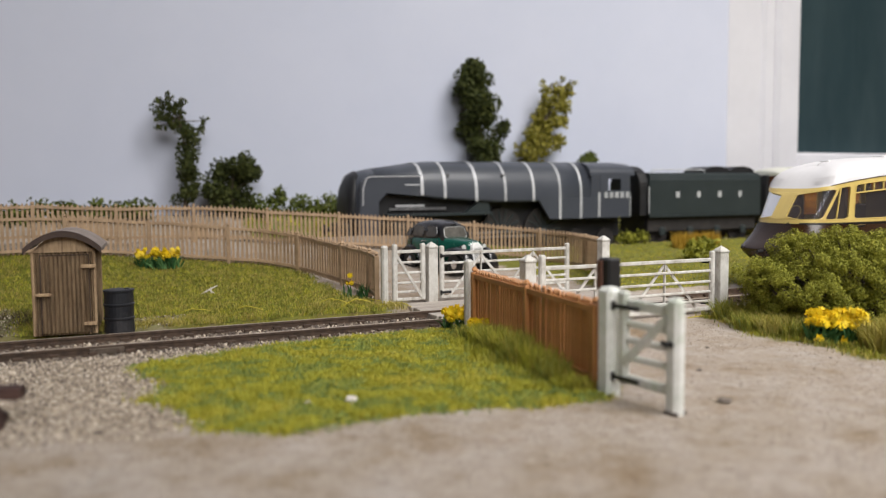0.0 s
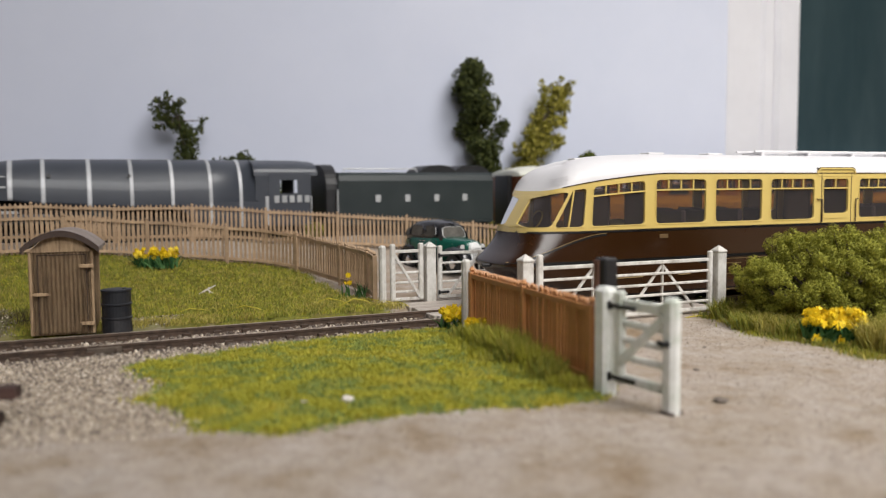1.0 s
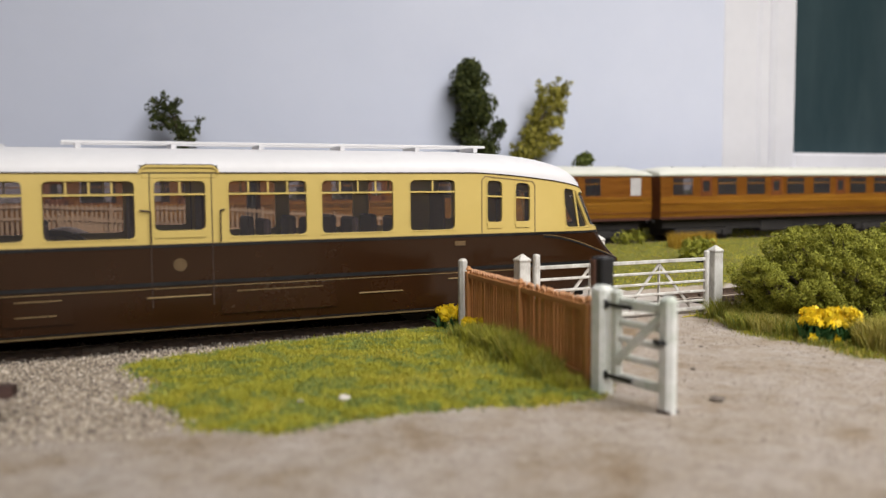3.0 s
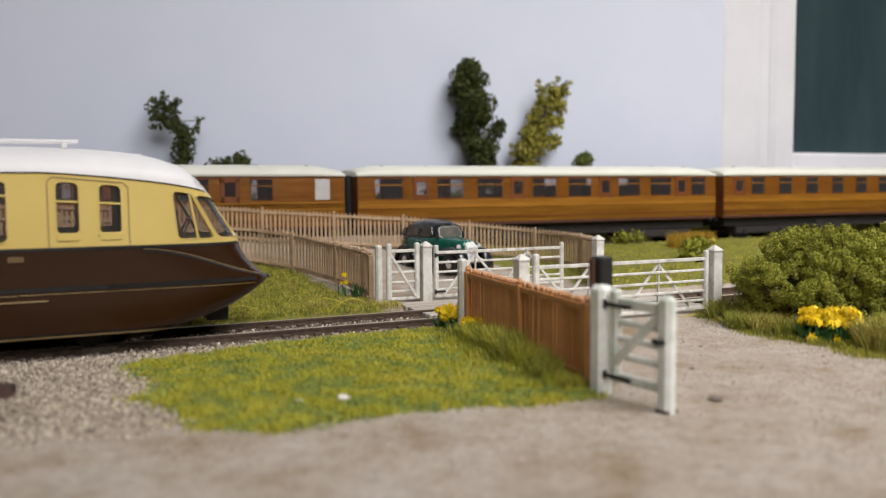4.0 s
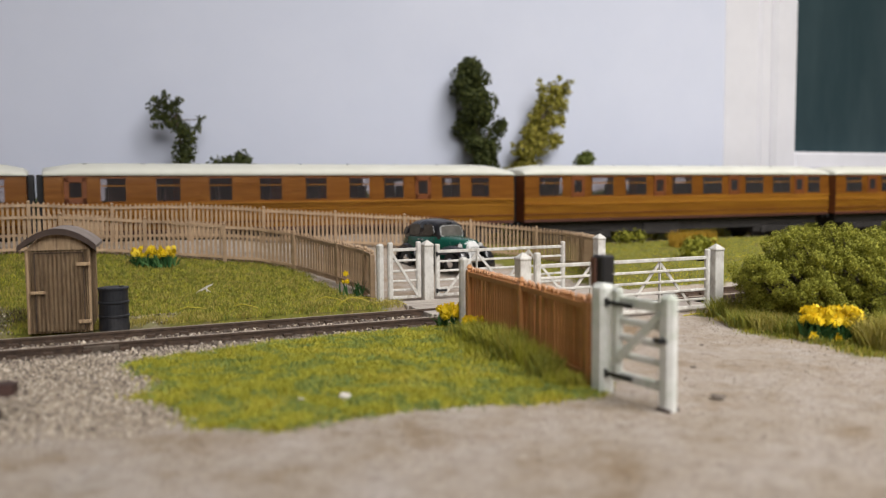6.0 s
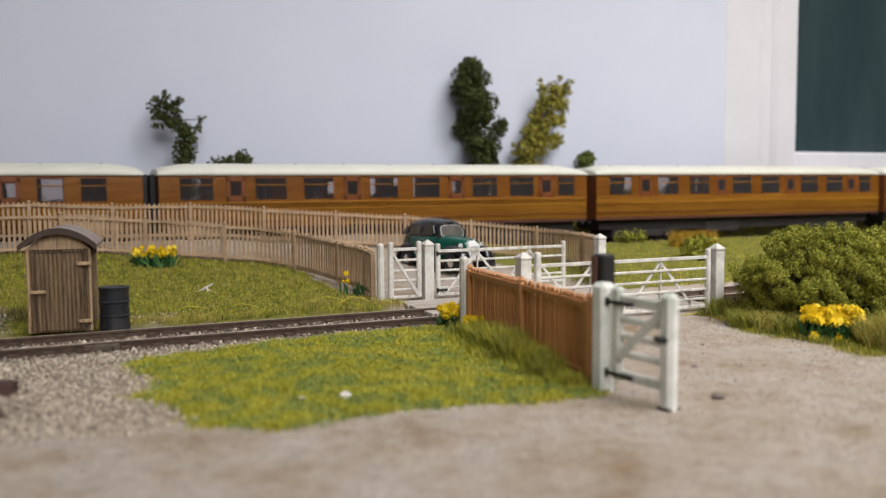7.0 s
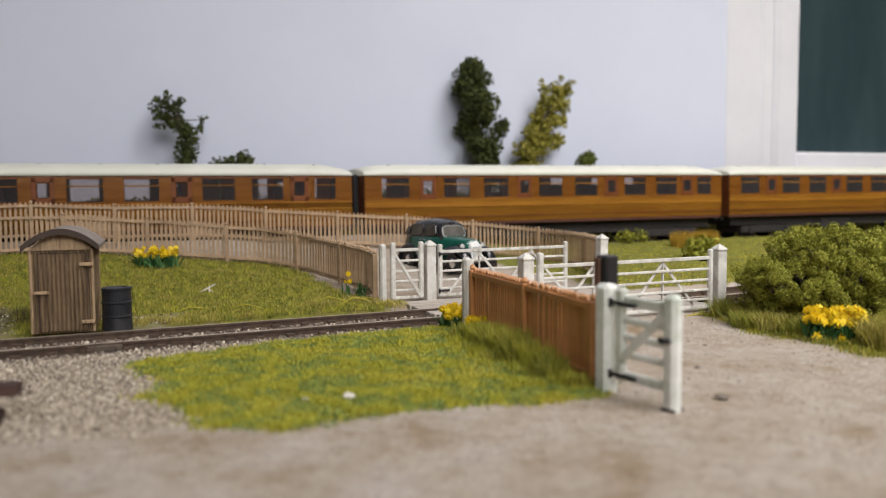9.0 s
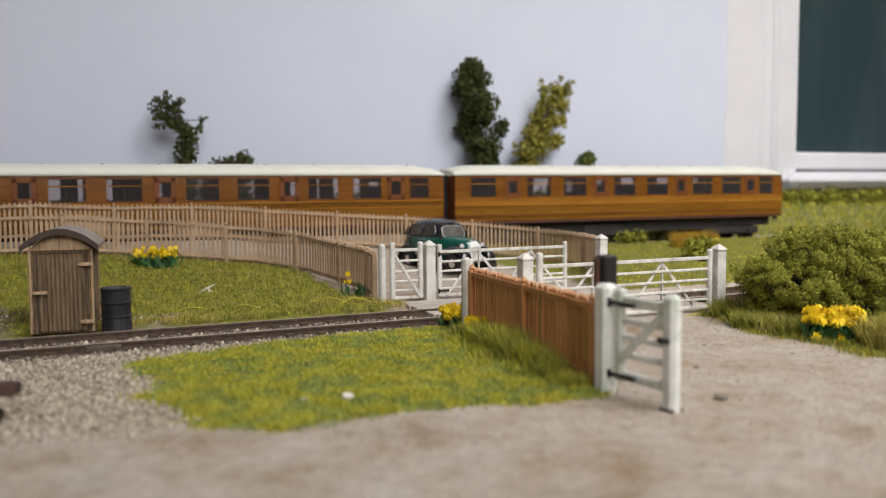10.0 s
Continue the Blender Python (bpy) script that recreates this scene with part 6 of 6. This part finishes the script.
def daffodils(x, y, n, spread, h, seed, label, lay=None):
    """A clump with leaves and single flower heads."""
    rng = random.Random(seed)
    z = ground_z(x, y)
    t = thing("daffodil_clump", P(x, y, z), label, "flowers")
    V, F = [], []
    for _ in range(max(24, int(n * 2.5))):
        a, r = rng.uniform(0, 2 * math.pi), spread * rng.random() ** 0.5
        bx, by, hh = r * math.cos(a), r * math.sin(a) * 0.6, h * rng.uniform(0.45, 0.85)
        w, b = 0.03, rng.uniform(0, math.pi)
        dx, dy = w * math.cos(b), w * math.sin(b)
        lx, ly = rng.gauss(0, .1), rng.gauss(0, .1)
        i = len(V)
        V += [(bx - dx, by - dy, -0.02), (bx + dx, by + dy, -0.02), (bx + lx + dx, by + ly + dy, hh * .6), (bx + lx - dx, by + ly - dy, hh * .6), (bx + lx * 2, by + ly * 2, hh)]
        F += [(i, i + 1, i + 2, i + 3), (i + 3, i + 2, i + 4)]
    raw("leaf_mass", V, F, "daff_leaf", t)
    bm = B()
    # six pointed petals round a trumpet, facing -y
    for k in range(6):
        a = 2 * math.pi * k / 6
        c, s_ = math.cos(a), math.sin(a)
        v = [bm.verts.new((0, 0, 0)), bm.verts.new((0.07 * c - 0.045 * s_, -0.01, 0.07 * s_ + 0.045 * c)), bm.verts.new((0.14 * c, -0.025, 0.14 * s_)), bm.verts.new((0.07 * c + 0.045 * s_, -0.01, 0.07 * s_ - 0.045 * c))]
        bm.faces.new(v)
    tube(bm, (0, 0, 0), (0, -0.085, 0), 0.04, 0.065, seg=8)
    bmesh.ops.scale(bm, vec=(0.74, 0.74, 0.74), verts=bm.verts[:])
    first = None
    for k in range(n):
        a, r = rng.uniform(0, 2 * math.pi), spread * rng.random() ** 0.5
        m = pose(r * math.cos(a) * K, (r * math.sin(a) * 0.6 - 0.05) * K, h * rng.uniform(0.62, 1.15) * K, rng.uniform(-35, 35), rng.uniform(-25, 25), rng.uniform(-50, 50))
        if first is None:
            first = part("flower_head", bm, "petal", t)
            first.matrix_basis = m
        else:
            share("flower_head", first, t, m)
    return t


daffodils(7.72, 16.75, 96, 0.58, 0.55, 1, "dense clump of yellow daffodils before the bush")
daffodils(0.66, 17.35, 9, 0.30, 0.36, 5, "few pale daffodils in the long grass by the fence")
daffodils(0.34, 18.4, 52, 0.42, 0.42, 2, "clump of yellow daffodils at the fence end")
dx_, dy_ = -9.5, 28.1
daffodils(dx_, dy_, 64, 0.75, 0.55, 3, "clump of yellow daffodils on the lawn by the fence")
daffodils(-2.55, 23.9, 3, 0.42, 0.62, 4, "sparse tall daffodils by the white wicket")
# ---- grass, gravel and small things ----
M["grass_blue"] = island_leaf("blue_green_grass", [(0.135, 0.21, 0.072), (0.215, 0.275, 0.068), (0.305, 0.335, 0.056)])
M["grass_gold"] = island_leaf("golden_grass", [(0.40, 0.345, 0.033), (0.52, 0.44, 0.05), (0.64, 0.52, 0.10)])


M["dry_twig"] = island_leaf("brown_undergrowth", [(0.05, 0.035, 0.02), (0.10, 0.075, 0.04), (0.16, 0.13, 0.06)])


M["grass_olive"] = island_leaf("olive_grass", [(0.10, 0.12, 0.018), (0.19, 0.205, 0.028), (0.29, 0.28, 0.042), (0.14, 0.18, 0.032)])
M["grass_umber"] = island_leaf("faded_straw_grass", [(0.20, 0.16, 0.035), (0.36, 0.295, 0.065), (0.48, 0.39, 0.11)])


def grass_field(name, bounds, count, h, seed, label, test=None, straw=0.15, blade_w=0.022, patch=0.9, mats=("grass_green", "grass_blue", "grass_gold")):
    rng = random.Random(seed)
    x0, x1, y0, y1 = bounds
    V, F, mi = [], [], []
    tries = 0
    while len(mi) < count * 2 and tries < count * 8:
        tries += 1
        x, y = rng.uniform(x0, x1), rng.uniform(y0, y1)
        if test and not test(x, y):
            continue
        if zone(x + rng.gauss(0, 0.12), y + rng.gauss(0, 0.12))[0] < 0.8 + 0.2 * (sq(x, y)[1] < 14):
            continue
        z = ground_z(x, y)
        n1, n2 = noise.noise((x * patch, y * patch, seed)), noise.noise((x * patch * 2.2, y * patch * 2.2, seed + 9))
        hh = h * rng.uniform(0.5, 1.15) * (1 + 0.5 * n2)
        a = rng.uniform(0, 2 * math.pi)
        lx, ly = hh * rng.gauss(0, 0.45), hh * rng.gauss(0, 0.45)
        w = blade_w * rng.uniform(0.7, 1.2)
        dx, dy = w * math.cos(a), w * math.sin(a)
        i = len(V)
        V += [(x - dx, y - dy, z - 0.02), (x + dx, y + dy, z - 0.02), (x + lx * .45 + dx * .7, y + ly * .45 + dy * .7, z + hh * .6), (x + lx * .45 - dx * .7, y + ly * .45 - dy * .7, z + hh * .6), (x + lx, y + ly, z + hh)]
        F += [(i, i + 1, i + 2, i + 3), (i + 3, i + 2, i + 4)]
        r = rng.random()
        kind = 0
        if r < straw + 0.7 * max(0, n1):
            kind = 2
        elif n2 < 0.0 and r < 0.85:
            kind = 1
        mi += [kind, kind]
    ob = raw(name, V, F, mats[0])
    for k in mats[1:]:
        ob.data.materials.append(M[k])
    ob.data.polygons.foreach_set("material_index", np.array(mi, dtype=np.int32))
    return tagged(ob, label, "grass", kind="stuff")


grass_field("lawn_grass", (-6, 3, 10.3, 19), 100000, 0.085, 1, "short mixed green and yellow static grass between track and road", lambda x, y: sq(x, y)[1] < -1.3 and x < 3.2, straw=0.07, blade_w=0.010, patch=1.0)
grass_field("meadow_grass", (-17, 0.6, 17.5, 30), 95000, 0.10, 2, "short green and straw static grass on the sloping lawn", lambda x, y: sq(x, y)[1] > 1.3, straw=0.24, blade_w=0.011, patch=1.6, mats=("grass_olive", "grass_green", "grass_umber"))
grass_field("verge_grass", (5.5, 16, 14, 24), 45000, 0.13, 3, "rough green grass on the road verge", lambda x, y: sq(x, y)[1] < -1.8, straw=0.22, blade_w=0.010, mats=("grass_olive", "grass_green", "grass_umber"))
grass_field("field_grass", (3, 32, 23, 50), 26000, 0.05, 4, "short pale green grass of the field behind the crossing", lambda x, y: 1.8 < sq(x, y)[1] < 14.2 and sq(x, y)[0] > 10.5, straw=0.25, blade_w=0.02, mats=("grass_green", "grass_olive", "grass_gold"))
grass_field("bank_grass", (-22, 36, 30, 64), 20000, 0.22, 5, "rough green grass on the bank below the wall", lambda x, y: 17.5 < sq(x, y)[1] < 21.3, straw=0.15, blade_w=0.035)


def gravel(name, count, bounds, test, size, seed, mats, label):
    """Loose chips: squashed, turned octahedra lying on the ground."""
    rng = random.Random(seed)
    V, F, mi = [], [], []
    n = 0
    tries = 0
    while n < count and tries < count * 12:
        tries += 1
        x, y = rng.uniform(*bounds[:2]), rng.uniform(*bounds[2:])
        if not test(x, y):
            continue
        s = size * rng.uniform(0.45, 1.2)
        z = ground_z(x, y) + s * 0.25
        rot = Euler((rng.uniform(0, 6), rng.uniform(0, 6), rng.uniform(0, 6))).to_matrix()
        i = len(V)
        for v in ((1, 0, 0), (-1, 0, 0), (0, 0.8, 0), (0, -0.8, 0), (0, 0, 0.65), (0, 0, -0.65)):
            q = rot @ Vector(v) * s * rng.uniform(0.75, 1.15)
            V.append((x + q.x, y + q.y, z + q.z))
        for f in ((0, 2, 4), (2, 1, 4), (1, 3, 4), (3, 0, 4), (2, 0, 5), (1, 2, 5), (3, 1, 5), (0, 3, 5)):
            F.append((i + f[0], i + f[1], i + f[2]))
        k = rng.choices(range(len(mats)), weights=(5, 2.5, 2.2)[:len(mats)])[0]
        mi += [k] * 8
        n += 1
    ob = raw(name, V, F, mats[0])
    for k in mats[1:]:
        ob.data.materials.append(M[k])
    ob.data.polygons.foreach_set("material_index", np.array(mi, dtype=np.int32))
    return tagged(ob, label, "gravel", kind="stuff")


M["chip_pale"] = island_leaf("pale_ballast_chip", [(0.30, 0.245, 0.18), (0.52, 0.44, 0.345), (0.76, 0.67, 0.565)], rough=0.9)
M["chip_mid"] = island_leaf("mid_ballast_chip", [(0.20, 0.165, 0.135), (0.30, 0.25, 0.205), (0.40, 0.345, 0.29)], rough=0.9)
M["chip_dark"] = island_leaf("dark_ballast_chip", [(0.07, 0.056, 0.048), (0.13, 0.105, 0.09), (0.19, 0.16, 0.135)], rough=0.9)
gravel("trackside_gravel", 34000, (-13, -1, 7.5, 19), lambda x, y: zone(x, y)[1] > 0.3 + 0.6 * noise.noise((x * 9.1, y * 9.3, 1.0)) and zone(x, y)[1] > 0.25 and sq(x, y)[1] < -0.95, 0.029, 1, ["chip_pale", "chip_mid", "chip_dark"], "pale loose gravel beside the track")
gravel("track_ballast", 9000, (-17, 2, 10, 25), lambda x, y: abs(sq(x, y)[1]) < 1.3 and sq(x, y)[0] < 5.0, 0.055, 2, ["chip_dark", "chip_mid", "chip_pale"], "dark soiled ballast between the rails")
gravel("far_side_ballast", 1200, (-17, 2, 12, 26), lambda x, y: 1.0 < sq(x, y)[1] < 1.6 and sq(x, y)[0] < 4.9, 0.05, 3, ["chip_pale", "chip_mid", "chip_dark"], "pale ballast chips along the far side of the track")
for k in range(14):
    x, y, _ = T(-3.4 + 0.27 * k, 1.75 + 0.35 * (k % 3))
    tuft("grass_tuft", x, y, 120, 0.3, 0.13, ("grass_straw", "grass_umber")[k % 2], 160 + k, "thin dry grass on bare soil behind the track", lean=0.9)
gravel("bare_soil_crumbs", 3200, (-13, -3, 17, 23), lambda x, y: zone(x, y)[0] == 0.75 and sq(x, y)[1] > 1.0, 0.028, 6, ["dry_twig", "chip_mid", "chip_pale"], "brown soil crumbs and chips on the bare patch behind the track")
gravel("rear_ballast", 6000, (4, 45, 33, 62), lambda x, y: abs(sq(x, y)[1] - BACK_Q) < 1.9, 0.07, 4, ["chip_mid", "chip_dark", "chip_pale"], "grey brown ballast of the rear line")
gravel("road_grit", 8000, (-6, 10, 7.5, 21), lambda x, y: zone(x, y) == (0.0, 0.0) and sq(x, y)[1] < -2.3 and noise.noise((x * 0.8, y * 0.8, 3.0)) > -0.25, 0.015, 5, ["chip_mid", "chip_pale", "chip_dark"], "scattered fine grit on the dusty road")


def build_timber_stack():
    rng = random.Random(8)
    for x, y, z, a, ln in ((-7.06, 10.75, 0.02, 4, 2.5), (-7.16, 11.05, 0.02, 2, 2.5), (-7.0, 10.7, 0.20, -3, 2.5), (-6.88, 10.95, 0.39, 6, 2.5)):
        t = thing("old_sleeper", P(x, y, z - 0.06, a), "dark brown old timber sleeper in a small stack", "timber", "stacked sleepers")
        bm = B()
        box(bm, -ln / 2, ln / 2, -0.13, 0.13, 0.0, 0.17, bevel=0.02)
        for v in bm.verts:
            v.co += Vector((rng.uniform(-.01, .01), rng.uniform(-.008, .008), rng.uniform(-.008, .008)))
        part("baulk", bm, "old_timber", t)


M["old_timber"] = surface("creosoted_timber", (0.035, 0.016, 0.013), (0.10, 0.05, 0.04), 3.0, 0.75, 0.4, stretch=(0.4, 3, 3))
build_timber_stack()


def chip_stone(x, y, s, mat, label, seed, flat=0.6):
    rng = random.Random(seed)
    t = thing("stone_chip", P(x, y, ground_z(x, y), seed * 37), label, "stone")
    bm = B()
    bmesh.ops.create_icosphere(bm, subdivisions=2, radius=s)
    for v in bm.verts:
        v.co *= rng.uniform(0.75, 1.15)
        v.co.z = max(-0.02, v.co.z * flat + s * 0.35)
    part("chip", bm, mat, t)


chip_stone(-1.42, 12.2, 0.11, "stone", "pale stone chip lying in the grass", 1)
chip_stone(-2.05, 12.15, 0.06, "stone", "small pale stone chip in the grass", 2)
chip_stone(3.99, 12.1, 0.11, "chip_dark", "dark flat stone chip on the road", 3, 0.3)
chip_stone(4.25, 14.2, 0.05, "chip_dark", "small dark chip on the road", 4, 0.4)
chip_stone(5.0, 16.2, 0.04, "chip_dark", "small dark chip on the road", 5, 0.4)


def build_twig():
    x, y = -6.9, 24.6
    t = thing("pale_twig", P(x, y, ground_z(x, y), 20), "bleached forked twig on the lawn", "twig")
    bm = B()
    twig(bm, [(-0.22, 0, 0.02), (-0.02, 0, 0.14), (0.24, 0.05, 0.26)], 0.035, 0.02)
    part("stem", bm, "stone", t)
    bm = B()
    twig(bm, [(-0.02, 0, 0.17), (0.16, -0.05, 0.04)], 0.025, 0.012)
    twig(bm, [(0.05, 0, 0.21), (0.05, -0.1, 0.02)], 0.02, 0.01)
    part("fork", bm, "stone", t)


build_twig()


def weed(s, q, seed):
    x, y, _ = T(s, q)
    mound_bush("weed", (x, y), (0.32, 0.25, 0.35), seed, "leaf_bush", "small bright weed beside the rear line", 9, 0.06, 420)


weed(20.4, 13.2, 31), weed(21.1, 13.3, 32), weed(31.0, 13.2, 33), weed(32.2, 13.3, 34)


def build_rail_joint():
    j = thing("rail_joint", TP(-2.55, -0.667, 0), "grey metal rail joiner clamped on the near rail", "rail joint")
    for side in (-1, 1):
        bm = B()
        box(bm, -0.33, 0.33, side * 0.075 - 0.03, side * 0.075 + 0.03, -0.17, -0.03, bevel=0.02)
        pl = part("fishplate", bm, "sleeper", j)
        for x in (-0.2, 0.2):
            bm = B()
            tube(bm, (x, side * 0.1, -0.1), (x, side * 0.13, -0.1), 0.035, seg=6)
            part("bolt", bm, "rail_side", pl)


build_rail_joint()


def fallen_flower(x, y, a, seed):
    t = thing("fallen_daffodil", P(x, y, ground_z(x, y) + 0.09, a), "single yellow daffodil head drooping on the verge edge", "flower")
    bm = B()
    for k in range(6):
        b = 2 * math.pi * k / 6
        c, s_ = math.cos(b), math.sin(b)
        bm.faces.new([bm.verts.new((0, 0, 0)), bm.verts.new((0.07 * c - 0.045 * s_, -0.01, 0.07 * s_ + 0.045 * c)), bm.verts.new((0.14 * c, -0.025, 0.14 * s_)),
                      bm.verts.new((0.07 * c + 0.045 * s_, -0.01, 0.07 * s_ - 0.045 * c))])
    part("petals", bm, "petal", t)
    bm = B()
    tube(bm, (0, 0, 0), (0, -0.09, 0), 0.04, 0.065, seg=8)
    part("trumpet", bm, "petal", t)
    bm = B()
    twig(bm, [(0, 0.02, 0), (0.02, 0.12, 0.02), (0.03, 0.25, -0.1)], 0.015, 0.012)
    part("stem", bm, "daff_leaf", t)


fallen_flower(7.3, 16.55, 10, 1), fallen_flower(7.5, 16.6, -30, 2), fallen_flower(7.72, 16.45, 40, 3)


def straw_stem(x, y, a, ln, h, seed):
    t = thing("straw_stem", P(x, y, ground_z(x, y), a), "long pale dry grass stem lying over the lawn edge", "straw")
    bm = B()
    twig(bm, [(-ln / 2, 0, 0.02), (-ln * 0.1, 0.03, h), (ln * 0.25, 0.0, h * 0.7), (ln / 2, -0.03, 0.03)], 0.014, 0.01)
    part("stalk", bm, "grass_gold", t)


for k, (x, y, a, ln, h) in enumerate([(-1.9, 22.6, -28, 1.7, 0.12), (-2.3, 22.2, 15, 0.9, 0.2), (-1.2, 22.1, -40, 0.8, 0.1), (-3.0, 22.4, -10, 1.0, 0.18), (-1.6, 21.9, 30, 0.7, 0.1),
                                      (6.1, 19.9, 12, 0.9, 0.05), (-6.3, 21.2, 20, 0.9, 0.12), (-5.0, 21.4, -15, 1.0, 0.14)]):
    straw_stem(x, y, a, ln, h, k)
for k, (x, y) in enumerate([(-1.75, 22.0), (-2.4, 22.6), (-1.3, 21.9), (-3.1, 21.9)]):
    tuft("grass_tuft", x, y, 160, 0.35, 0.2, "grass_straw", 80 + k, "low straw-coloured grass clump at the lawn corner", lean=0.8)
for k, (x, y) in enumerate([(-9.6, 19.6), (-10.4, 20.6), (-9.9, 21.6), (-11.2, 19.5)]):
    tuft("grass_tuft", x, y, 120, 0.5, 0.22, "dry_twig", 90 + k, "brown dry undergrowth behind the hut", lean=1.2)
def motions():
    # railcar: 8.87 scale m/s to the west, a touch faster once past
    walk(railcar, [(t, TP(s, 0, 0)) for t, s in ((0.0, 25.77), (2.0, 8.03), (4.0, -9.73), (4.5, -14.25), (6.0, -27.8), (8.0, -45.9), (10.0, -64.0))])
    # express: 15.33 scale m/s to the west, with a slight surge past the middle
    for ob, s in consist:
        walk(ob, [(t, TP(s + ds - 15.33 * t, BACK_Q, 0.10)) for t, ds in ((0.0, 0.0), (2.5, 0.0), (5.0, 0.06), (7.5, -0.22), (10.0, 0.03))])


motions()
